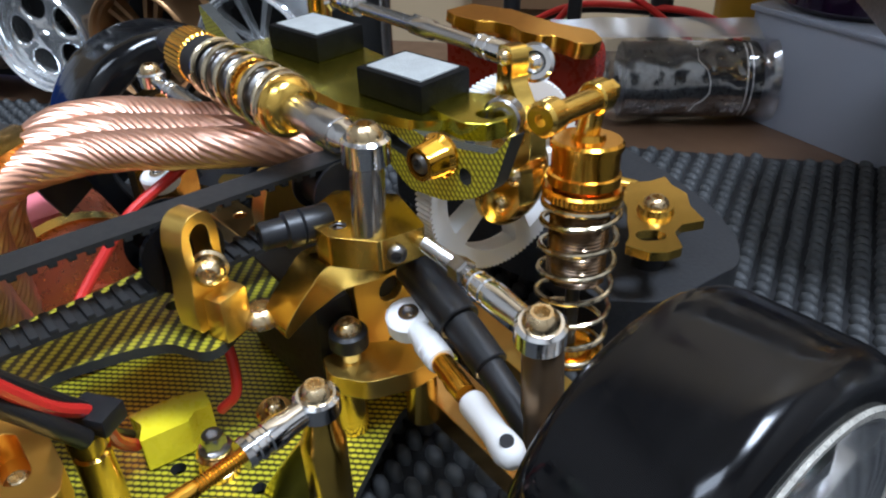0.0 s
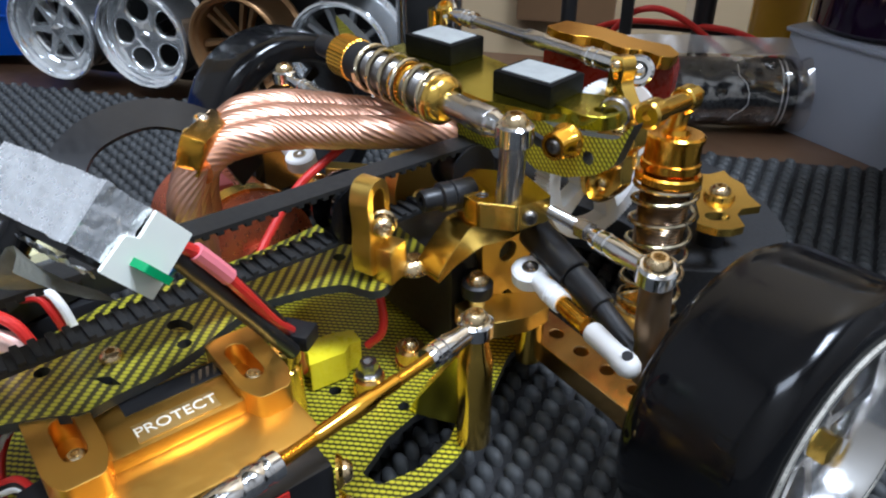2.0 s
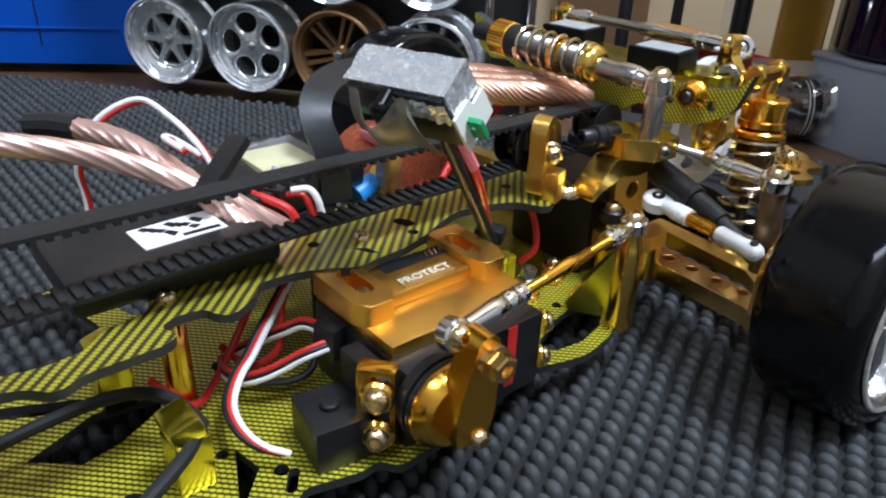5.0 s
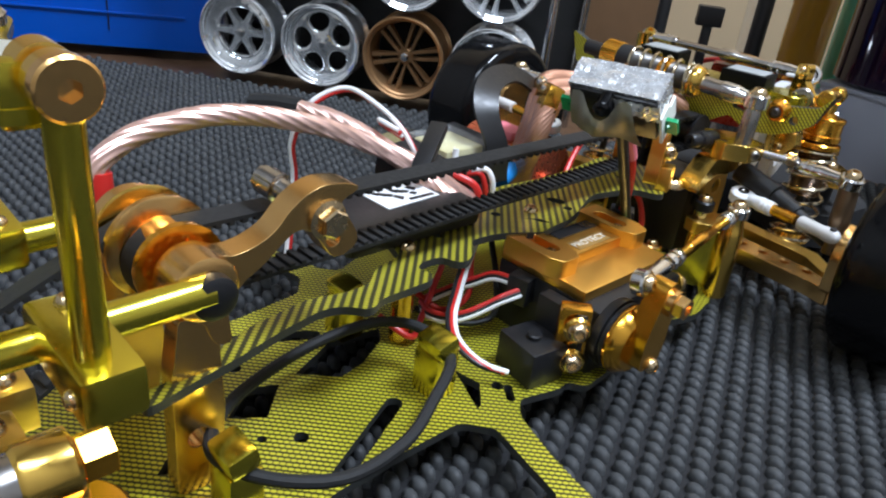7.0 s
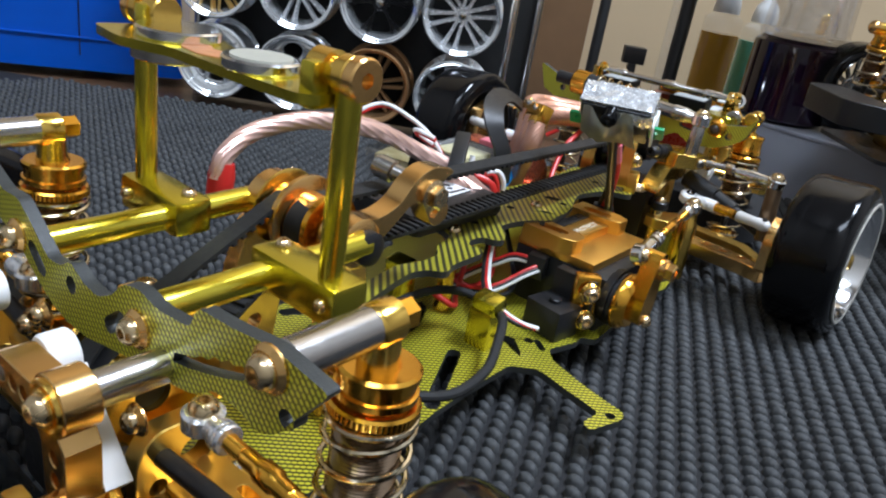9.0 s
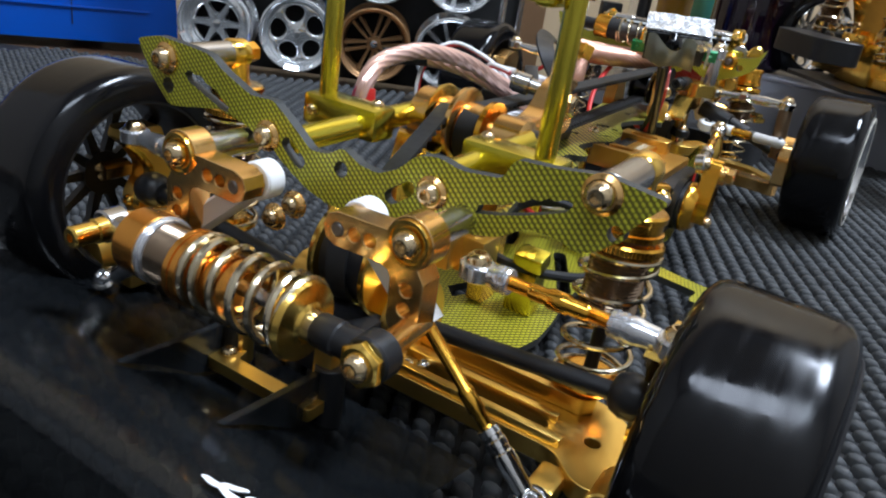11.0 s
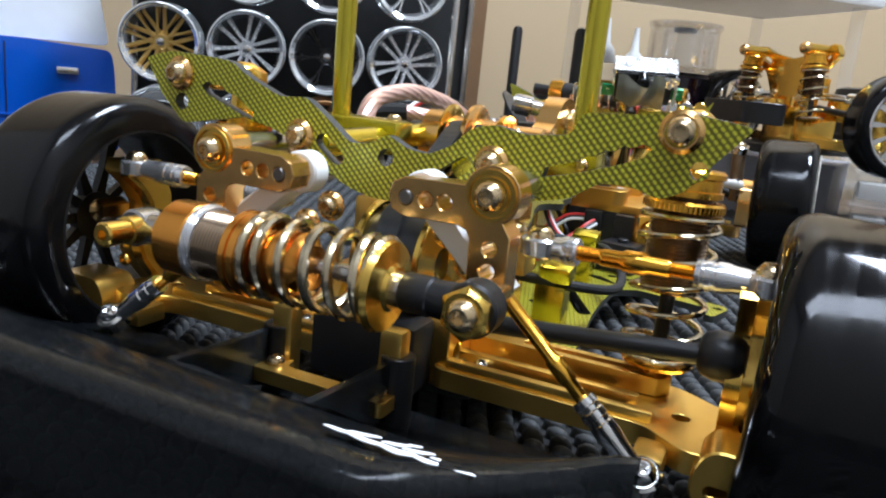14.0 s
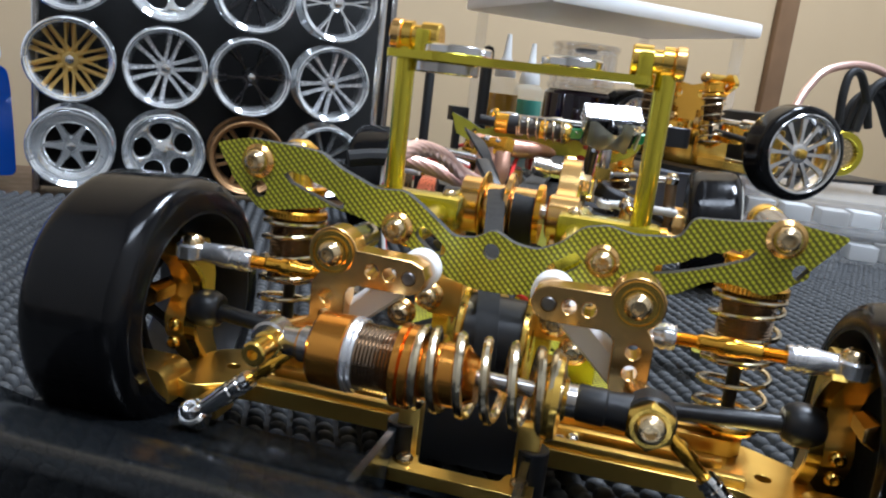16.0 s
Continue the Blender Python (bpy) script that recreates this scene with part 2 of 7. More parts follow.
def weave(name, a, b, row, dash, thread, dark, share, lean=1):
    """Bright threads over black ones in the plane of the object's axes a and b: slanting rows of short dashes; share: the bright part of a row."""
    m, t, p = shader(name)
    n, l = t.nodes, t.links

    def op(kind, x, y=None):
        k = n.new("ShaderNodeMath")
        k.operation = kind
        for i, v in enumerate((x, y)):
            if v is None:
                continue
            if isinstance(v, (int, float)):
                k.inputs[i].default_value = v
            else:
                l.new(v, k.inputs[i])
        return k.outputs[0]

    co, sp = n.new("ShaderNodeTexCoord"), n.new("ShaderNodeSeparateXYZ")
    l.new(co.outputs["Object"], sp.inputs[0])
    wob = n.new("ShaderNodeTexNoise")
    wob.inputs["Scale"].default_value, wob.inputs["Detail"].default_value = 45, 2
    l.new(co.outputs["Object"], wob.inputs["Vector"])
    x, y = op("MULTIPLY", sp.outputs[a], 707.0), op("MULTIPLY", sp.outputs[b], 707.0)
    u = op("DIVIDE", op("ADD", x, op("MULTIPLY", y, lean)), dash)
    v = op("ADD", op("DIVIDE", op("SUBTRACT", x, op("MULTIPLY", y, lean)), row), op("MULTIPLY", wob.outputs["Fac"], .35))
    line = op("FLOOR", v)
    fv = op("FRACT", v)
    fu = op("FRACT", op("ADD", u, op("MULTIPLY", line, .5)))
    across = op("SINE", op("MULTIPLY", fv, PI))
    lengthwise = op("SINE", op("MULTIPLY", fu, PI))
    body = n.new("ShaderNodeMapRange")
    body.inputs["From Min"].default_value, body.inputs["From Max"].default_value = 1 - share - .12, 1 - share + .25
    l.new(op("MULTIPLY", across, op("ADD", op("MULTIPLY", op("POWER", lengthwise, .7), .52), .48)), body.inputs["Value"])
    wide = n.new("ShaderNodeTexNoise")
    wide.inputs["Scale"].default_value, wide.inputs["Detail"].default_value = 60, 3
    l.new(co.outputs["Object"], wide.inputs["Vector"])
    mix, tone = n.new("ShaderNodeMix"), n.new("ShaderNodeMix")
    mix.data_type = tone.data_type = "RGBA"
    tone.inputs["A"].default_value = (*[c * .75 for c in thread], 1)
    tone.inputs["B"].default_value = (*[min(1, c * 1.25) for c in thread], 1)
    l.new(wide.outputs["Fac"], tone.inputs["Factor"])
    mix.inputs["A"].default_value = (*dark, 1)
    l.new(tone.outputs["Result"], mix.inputs["B"])
    l.new(body.outputs["Result"], mix.inputs["Factor"])
    l.new(mix.outputs["Result"], p.inputs["Base Color"])
    bp = n.new("ShaderNodeBump")
    bp.inputs["Strength"].default_value, bp.inputs["Distance"].default_value = .22, .0002
    l.new(op("MULTIPLY", across, lengthwise), bp.inputs["Height"])
    l.new(bp.outputs["Normal"], p.inputs["Normal"])
    p.inputs["Roughness"].default_value = .36
    p.inputs["Metallic"].default_value = .4
    p.inputs["Coat Weight"].default_value, p.inputs["Coat Roughness"].default_value = .35, .22
    return m


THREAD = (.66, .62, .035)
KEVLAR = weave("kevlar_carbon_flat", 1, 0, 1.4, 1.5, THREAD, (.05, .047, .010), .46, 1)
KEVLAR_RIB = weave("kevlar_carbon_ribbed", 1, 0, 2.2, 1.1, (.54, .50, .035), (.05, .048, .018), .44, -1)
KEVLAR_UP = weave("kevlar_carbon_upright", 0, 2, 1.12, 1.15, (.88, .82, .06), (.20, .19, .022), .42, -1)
CARBON_EDGE = surface("carbon_edge", (.03, .032, .03), .5, vary=.3, scale=300, bump=.3)


def stranded(name, colour, scale):
    """Twisted bare strands seen through a clear sleeve."""
    m = surface(name, colour, .42 if scale > 900 else .34, .95 if scale > 900 else .75, vary=.2)
    t = m.node_tree
    p = t.nodes["Principled BSDF"]
    p.inputs["Coat Weight"].default_value, p.inputs["Coat Roughness"].default_value = .35, .08
    return m


COPPER = stranded("bare_copper_strand", (.74, .42, .30), 950)
SILVERSTRAND = stranded("pink_copper_strand", (.82, .54, .46), 900)


def clear(name, colour, rough, ior=1.35, alpha=.25):
    m, t, p = shader(name)
    p.inputs["Base Color"].default_value = (*colour, 1)
    p.inputs["Roughness"].default_value = rough
    p.inputs["IOR"].default_value = ior
    p.inputs["Alpha"].default_value = alpha
    return m




def film(name, share, rough):
    """Thin clear film: mostly seen through, with a share of crumpled gloss."""
    m, t, p = shader(name)
    n, l = t.nodes, t.links
    n.remove(p)
    tr, gl, mx, bp, no, co = [n.new(k) for k in ("ShaderNodeBsdfTransparent", "ShaderNodeBsdfGlossy", "ShaderNodeMixShader", "ShaderNodeBump", "ShaderNodeTexNoise", "ShaderNodeTexCoord")]
    tr.inputs["Color"].default_value = (.97, .97, .98, 1)
    gl.inputs["Roughness"].default_value = rough
    no.inputs["Scale"].default_value, no.inputs["Detail"].default_value = 45, 2
    bp.inputs["Strength"].default_value, bp.inputs["Distance"].default_value = .8, .0015
    l.new(co.outputs["Object"], no.inputs["Vector"])
    l.new(no.outputs["Fac"], bp.inputs["Height"])
    l.new(bp.outputs["Normal"], gl.inputs["Normal"])
    mx.inputs["Fac"].default_value = share
    l.new(tr.outputs[0], mx.inputs[1])
    l.new(gl.outputs[0], mx.inputs[2])
    l.new(mx.outputs[0], n["Material Output"].inputs["Surface"])
    return m


FILM = film("clear_film", .34, .10)
BAG = film("bag_film", .26, .09)
SEAM = film("bag_seam_film", .42, .35)
ACRYL = clear("clear_box_plastic", (.85, .87, .88), .10, 1.45, .13)
FROST = clear("frosted_plastic", (.40, .42, .48), .30, 1.45, .70)
SMOKE = clear("smoked_polycarbonate", (.014, .016, .018), .16, 1.5, .88)


# ---- the setting: bench, mat, walls ----
def setting(name, bm, material, label, category):
    return tagged(part(name, bm, material), label, category, kind="structure")


EDGE_O, EDGE_D = V(-346, 222, 0), V(.80, .60, 0)
EDGE_N = V(-.60, .80, 0)


def along(s, n, z=0.0):
    """A place s along the far edge of the mat, n beyond it."""
    p = EDGE_O + EDGE_D * s + EDGE_N * n
    return V(p.x, p.y, z)


bm = B()
slab(bm, [tuple(along(s, n)[:2]) for s, n in ((-900, -700), (1300, -700), (1300, 130), (-900, 130))], [], 30, Matrix.Translation((0, 0, -34)), 0)
setting("table", bm, TABLE, "brown wooden bench top with a worn gloss", "table")

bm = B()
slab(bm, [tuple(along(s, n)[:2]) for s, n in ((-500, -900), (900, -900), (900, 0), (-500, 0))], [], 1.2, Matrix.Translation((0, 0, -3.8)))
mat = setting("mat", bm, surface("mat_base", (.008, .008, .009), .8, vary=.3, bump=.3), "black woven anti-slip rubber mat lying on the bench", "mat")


def wall(name, p, q, z0, z1, material, label, thick=40):
    p, q = V(*p, 0), V(*q, 0)
    d = (q - p).normalized()
    n = V(-d.y, d.x, 0)
    bm = B()
    c = (p + q) / 2 + n * thick / 2
    block(bm, (c.x, c.y, (z0 + z1) / 2), ((q - p).length, thick, z1 - z0), Matrix((d, n, V(0, 0, 1))).transposed(), 0)
    return setting(name, bm, material, label, "wall")


far = [along(s, n) for s, n in ((-900, 282), (1300, 282), (1300, -1100), (-900, -1100))]
wall("wall_north", far[1][:2], far[0][:2], -760, 1700, WALLP, "cream painted wall behind the bench")
wall("wall_east", far[2][:2], far[1][:2], -760, 1700, DIMWALL, "grey brown wall at the end of the bench")
wall("wall_south", far[3][:2], far[2][:2], -760, 1700, surface("room_wall_paint", (.34, .33, .31), .75, vary=.05, scale=5), "grey painted wall of the room")
wall("wall_west", far[0][:2], far[3][:2], -760, 1700, DIMWALL, "grey brown wall beside the bench")
bm = B()
slab(bm, [tuple(p[:2]) for p in far], [], 30, Matrix.Translation((0, 0, 1700)), 0)
setting("ceiling", bm, surface("ceiling_white", (.52, .52, .52), .8, vary=.04, scale=4), "white ceiling", "ceiling")
bm = B()
slab(bm, [tuple(p[:2]) for p in far], [], 30, Matrix.Translation((0, 0, -790)), 0)
setting("floor", bm, WOOD, "brown wooden floor", "floor")


# ---- the model car: everything bolted to it moves together ----
car = thing("rc_drift_car", (0, 130, 0), "gold anodised model drift car chassis with yellow kevlar plates", "model car")


def screw(parent, p, axis, r=2.6, material=None, washer=0.0, wmat=None, name="screw", h=None):
    """A button-head screw with a hexagon socket; washer: the radius of a cup washer under it."""
    a = V(axis).normalized()
    p = V(p)
    h = r * .75 if h is None else h
    if washer:
        bm = B()
        lathe(bm, p, a, [(0, 0), (0, washer), (.5, washer), (1.3, r * 1.12), (1.3, 0)], 24)
        part("washer", bm, wmat or CHAMP, parent)
        p = p + a * 1.3
    bm = B()
    s = r * .46
    lathe(bm, p, a, [(0, 0), (0, r), (.3, r), (h * .55, r * .92), (h * .85, r * .72), (h, s * 1.25), (h, s), (h * .35, s), (h * .3, 0)],
          24, hexr={6, 7})
    return part(name, bm, material or BRASS, parent)


def rod_end(parent, c, axis, toward, r=4.2, thick=4.0, material=None, stub=9, stub_r=3.0, head=True, ballmat=None, name="rod_end", open_hole=False, small=.58):
    """A ball-joint end: an eye round the axis at c with a stub that leads toward a place; returns the stub's end."""
    c, a = V(c), V(axis).normalized()
    d = (V(toward) - c).normalized()
    bm = B()
    h = thick / 2
    inner = r * small
    lathe(bm, c - a * h, a, [(0, inner), (0, r - .6), (.5, r), (thick - .5, r), (thick, r - .6), (thick, inner), (0, inner)], 28)
    m = stub
    s0 = r * .85
    lathe(bm, c + d * s0, d, [(0, 0), (0, stub_r * .82), (m * .3, stub_r * .9), (m * .42, stub_r), (m * .60, stub_r), (m * .62, stub_r * .9), (m * .68, stub_r * .9),
                              (m * .70, stub_r), (m * .80, stub_r), (m * .82, stub_r * .9), (m * .88, stub_r * .9), (m * .90, stub_r), (m, stub_r * .92), (m, 0)], 20)
    e = part(name, bm, material or CHROME, parent)
    bm = B()
    ball(bm, c, inner * 1.02, 18)
    if open_hole:
        lathe(bm, c - a * (h + .3), a, [(0, 1.2), (0, 2.0), (thick + .6, 2.0), (thick + .6, 1.2), (0, 1.2)], 16)
    part("pivot_ball", bm, ballmat or BRASS, e)
    if head:
        screw(e, c + a * (h * .80), a, r * .74, ballmat or BRASS, h=r * .62)
    return c + d * (s0 + m)


def turnbuckle(parent, a, b, axis_a, axis_b, mat_rod, mat_a, mat_b, r=4.2, stub_a=11, stub_b=11, rod_r=1.7, hexpart=True, name="turnbuckle", **k):
    """A threaded link between two ball joints."""
    bm = B()
    a, b = V(a), V(b)
    d = (b - a).normalized()
    p, q = a + d * (r + stub_a - 3), b - d * (r + stub_b - 3)
    n = (q - p).length
    prof = [(0, 0), (0, rod_r)]
    k2 = max(int(n * .26 / .5), 2)
    for i in range(k2):
        prof += [(i * .5 + .25, rod_r * .86), (i * .5 + .5, rod_r)]
    t0 = k2 * .5
    prof += [(t0 + .6, rod_r * 1.12), (n * .40, rod_r * 1.12), (n * .43, rod_r * 1.55), (n * .57, rod_r * 1.55), (n * .60, rod_r * 1.12), (n - t0 - .6, rod_r * 1.12)]
    for i in range(k2):
        prof += [(n - t0 + i * .5, rod_r), (n - t0 + i * .5 + .25, rod_r * .86)]
    prof += [(n, rod_r), (n, 0)]
    base = len(prof)
    mid = 2 + 2 * k2
    lathe(bm, p, d, prof, 18, hexr={mid + 2, mid + 3} if hexpart else None)
    t = part(name, bm, mat_rod, parent)
    rod_end(t, a, axis_a, b, r, material=mat_a, stub=stub_a, **k)
    rod_end(t, b, axis_b, a, r, material=mat_b, stub=stub_b, **k)
    return t


def shock(parent, top, bot, body_r=6.6, top_len=.34, cap=ORANGE, spring_r=7.4, turns=6, wire=.65, lower=None, name="shock_absorber", seat=True):
    """A coil-over damper: cap, threaded body, adjuster ring, spring, shaft and lower cup."""
    top, bot = V(top), V(bot)
    d = (bot - top).normalized()
    n = (bot - top).length
    bl = n * .58
    bm = B()
    prof = [(2, 0), (2, body_r * .80)]
    z = 3.0
    while z < bl:
        prof += [(z, body_r * .80), (z + .4, body_r * .86), (z + .8, body_r * .80)]
        z += .8
    prof += [(bl, body_r * .72), (bl, 0)]
    lathe(bm, top, d, prof, 28)
    s = part(name, bm, BODYBRONZE, parent)
    bm = B()
    c = n * top_len * .62
    lathe(bm, top, d, [(-1.2, 0), (-1.2, body_r * .45), (0, body_r * .5), (0, body_r * .92), (.5, body_r), (1.6, body_r), (1.9, body_r * .93), (c * .75, body_r * .93), (c * .78, body_r * 1.0),
                       (c, body_r * 1.0), (c, body_r * .7)], 60, knurl=0)
    part("cap", bm, cap, s)
    bm = B()
    a0 = c + 1.0
    lathe(bm, top, d, [(a0, body_r * .8), (a0, body_r * 1.06), (a0 + .5, body_r * 1.12), (a0 + 2.0, body_r * 1.12), (a0 + 2.4, body_r * .98), (a0 + 2.4, body_r * .8), (a0, body_r * .8)], 120, knurl=.14)
    part("adjuster_ring", bm, cap, s, "knurled adjuster ring")
    bm = B()
    coil(bm, top + d * (a0 + 2.4 + wire), bot - d * 4.2, spring_r, wire, turns)
    part("spring", bm, SPRING, s, "bright steel coil spring")
    bm = B()
    rod(bm, top + d * (bl - 2), bot, 1.6)
    part("shaft", bm, BLACK if lower is None else lower, s)
    bm = B()
    lathe(bm, bot, -d, [(0, 0), (0, 3.0), (1.5, 3.2), (2.6, body_r * .98), (3.4, body_r * 1.05), (4.2, body_r * 1.0), (4.2, body_r * .75), (6.0, body_r * .66), (6, 0)], 28)
    part("spring_cup", bm, cap, s)
    return s


def wheel(parent, c, out, r=31, w=26, rim=CHROME, spokes=10, inner_black=False, label=""):
    """A hard plastic drift tyre on a dished rim; out: the way its outer side looks."""
    c, o = V(c), V(out).normalized()
    h = w / 2
    bm = B()
    lathe(bm, c - o * h, o, [(0, 25.2), (0, r - 4.6), (.4, r - 3.2), (1.4, r - 1.5), (2.8, r - .5), (4.4, r - .1), (6, r), (w - 6, r), (w - 4.4, r - .1), (w - 2.8, r - .5), (w - 1.4, r - 1.5), (w - .4, r - 3.2), (w, r - 4.6), (w, 25.2),
                             (w - 1, 24.6), (1, 24.6), (0, 25.2)], 72)
    t = part("wheel", bm, TYRE, parent, label or "glossy black hard drift tyre on a dished rim")
    bm = B()
    lathe(bm, c - o * h, o, [(.2, 24.4), (.2, 25.6), (.9, 26.0), (1.6, 25.0), (2.6, 24.5), (w - 2.4, 24.5), (w - 1.2, 25.4), (w + .3, 26.2), (w + .9, 25.6), (w + .7, 24.6), (w - 1, 23.4), (w * .55, 22.6),
                             (w * .25, 22.6), (.2, 24.4)], 64)
    rm = part("rim", bm, rim, t)
    if "chipped" in label:
        bm = B()
        lathe(bm, c - o * h, o, [(w - .2, 25.9), (w + .5, 26.9), (w + 1.0, 26.4), (w + .9, 25.2), (w - .2, 25.9)], 64)
        part("rim_edge", bm, CHIPPED, t, "chipped plating with pale worn patches")
    fx = plane_m(c + o * (h * .35), axes(o).col[0], axes(o).col[1])
    for i in range(spokes):
        bm = B()
        a = 2 * PI * i / spokes
        m = fx @ Matrix.Rotation(a, 4, "Z")
        slab(bm, [(5.0, -1.5), (14, -1.0), (22.8, -1.9), (22.8, 1.9), (14, 1.0), (5.0, 1.5)], [], 2.4, m)
        part("spoke", bm, rim, t)
    bm = B()
    lathe(bm, c + o * (h * .30), o, [(0, 0), (0, 6.6), (3.4, 6.6), (4.0, 5.6), (4.0, 3.4), (4.4, 3.4), (4.4, 0)], 24)
    part("hub", bm, rim, t)
    if inner_black:
        bm = B()
        lathe(bm, c - o * (h * .1), o, [(0, 5.2), (0, 22.9), (2, 22.9), (2, 5.2), (0, 5.2)], 40)
        part("wheel_disc", bm, BLACK, t, "black disc inside the rim")
    bm = B()
    hexrod(bm, c + o * (h * .30 + 3), c + o * (h * .30 + 8), 3.3)
    part("wheel_nut", bm, GOLD, t)
    return t


# --- plates ---
def two_tone(name, outline, holes, thick, m, face, label, parent=None):
    """A laminated plate: woven faces and a bare dark edge a hair inside them."""
    bm = B()
    slab(bm, outline, holes, thick, m, 0)
    ob = part(name, bm, face, parent or car, label, smooth=20)
    ob.data.materials.append(CARBON_EDGE)
    n = (m.to_3x3() @ V(0, 0, 1)).normalized()
    for f in ob.data.polygons:
        if abs(f.normal.dot(n)) < .5:
            f.material_index = 1
    return ob


RIGHT = [(10, 292), (12, 282), (15, 270), (21, 260), (28, 249), (33.5, 238), (35.5, 226), (34, 219), (32, 213), (29, 207), (33, 199), (36, 185), (38, 170), (38.5, 161), (34, 158), (35, 154), (31.5, 141),
         (36, 136), (50, 131.5), (61, 129), (66, 128.5), (67.5, 125), (63.5, 112), (60, 113.5), (61, 122), (48, 124.5), (36, 127), (29, 121), (29, 100), (30, 83), (33, 62), (34, 51), (31, 33), (26, 16), (20, 6)]
LEFT = [(-x - .14 * max(y, 0), y) for x, y in reversed(RIGHT)]
CH_HOLES = [slot2(13.5, 112, 27, 85, 2.3), ring2(10.7, 85.8, 1.9), ring2(6, 78, 1.2), [(-11, 98), (-18.5, 114), (-16, 130), (-11, 127), (-5, 116), (-3, 107)],
            [(-5, 75), (-13, 84), (-9.5, 92), (0, 83)], [(3, 54), (-1.5, 59), (2, 68), (7.5, 62)], ring2(18, 72, 1.6), ring2(24, 140, 1.7), ring2(12, 132, 1.5),
            ring2(64, 123.5, 1.6), [(12, 135), (20.5, 136.6), (27, 130.6), (28, 128.6), (24, 130)], slot2(26, 142, 30, 139, 1.2), ring2(2, 259, 1.8), ring2(-2, 228, 1.6), ring2(13, 238, 1.5), [(24, 219), (19, 229), (17, 238), (17.5, 248), (20, 251), (24, 246), (28, 240), (30.5, 230), (29, 220)], [(-13, 262), (-2, 262), (7, 270), (3, 284), (-11, 287)],
            slot2(-37, 85, -24, 112, 2.3), ring2(-22, 86, 1.9)]
two_tone("chassis_plate", round2(RIGHT + LEFT, 2.0), CH_HOLES, 2.4, Matrix.Translation((0, 0, 9.4)), KEVLAR, "yellow and black woven kevlar carbon lower plate")

DECK = [(16.5, 48), (14, 58), (11.3, 69.5), (7.4, 83), (5.2, 94), (6.4, 99.5), (11.5, 104), (8.6, 109.5), (8.4, 125.4), (6, 128.8), (1.6, 126.2), (-.6, 130.5), (0, 136.8), (4, 137.8), (6, 141), (1.5, 148.3), (-3, 150.8), (-2.6, 160), (.5, 168),
        (4.4, 174), (3, 180), (2.6, 188), (0, 197), (-5, 208), (-7, 215), (-4.6, 226), (-1.6, 233), (5, 236), (6, 239), (1, 247), (-1, 257), (-20, 258), (-30, 250), (-27, 228), (-26, 210), (-28, 188), (-22, 170), (-18, 151), (-16, 130), (-6, 127), (-4.2, 117), (1.2, 111.6),
        (1.8, 104), (-.6, 94), (2.3, 78), (6.6, 66.4), (10.6, 57), (11.5, 48)]
DECK_H = [ring2(-11.9, 158.3, 1.6), ring2(-12.4, 171, 1.6), slot2(-11, 197, -8.6, 198, 1.8), ring2(-3.6, 196, 1.5), [(-6, 176), (-4, 178.4), (-1, 179.6), (1, 182), (-3, 181)], ring2(-10, 145, 1.5), ring2(-20, 226, 2.0), ring2(-18, 208, 2.0), ring2(-12, 238, 1.6)]
two_tone("upper_deck", round2(DECK, 2.6), DECK_H, 2.2, Matrix.Translation((0, 0, 39.6)), KEVLAR_RIB, "yellow striped kevlar carbon upper deck with a scalloped edge")
for p in ((-9, 132), (-8.4, 183)):
    bm = B()
    rod(bm, (p[0], p[1], 11.8), (p[0], p[1], 39.6), 3.2)
    part("standoff", bm, GOLD, car)
    screw(car, (p[0], p[1], 41.8), (0, 0, 1), 2.4, BRASS)

# --- rear tower plate, upright across the car ---
TOWER = [(-69, 77), (-61, 79), (-49, 78.5), (-43, 78), (-38, 75), (-29, 71.5), (-22, 72), (-16, 68), (-10, 63.5), (-5, 64), (-1, 66.5), (4, 64), (9, 63.5), (14, 66), (18, 70), (23, 71.2), (29, 70), (38, 71), (40, 75.5), (48, 76),
         (58, 77.5), (70, 76), (65, 70), (60, 63.5), (56, 61.5), (51, 63), (45, 63), (39, 59), (30, 57), (20, 56), (13, 54.5), (4, 52.5), (-4, 52.5), (-10, 54), (-16, 57), (-22, 61), (-30, 64), (-38, 66), (-46, 64.5), (-51, 63.5), (-57, 62.5), (-64, 69)]
t_holes = [ring2(-1, 61.5, 1.9), ring2(62, 67.5, 1.7), ring2(-57.5, 67.5, 2.0), [(33.5, 62.4), (38, 63.4), (43, 65.0), (48, 66.8), (52, 68.6), (53.4, 70.4), (51.6, 71.0), (49.6, 70.0), (48.4, 70.4), (46.4, 69.0), (45, 69.2), (43, 67.6), (41.4, 67.6), (39.6, 66.2), (37, 65.4), (34, 64.4)], [(-36.5, 65.2), (-40, 66.4), (-45, 68.2), (-50, 70.0), (-51.6, 71.6), (-50, 72.8), (-47.6, 72.2), (-46, 72.4), (-44, 71.0), (-41, 70.2), (-38, 68.2), (-36, 67.0)], slot2(13, 59.5, 17, 62.5, 1.7), slot2(-13, 60, -17, 63, 1.7)]
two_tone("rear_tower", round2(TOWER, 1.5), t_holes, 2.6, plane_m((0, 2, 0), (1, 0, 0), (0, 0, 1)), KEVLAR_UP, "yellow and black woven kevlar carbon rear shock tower")
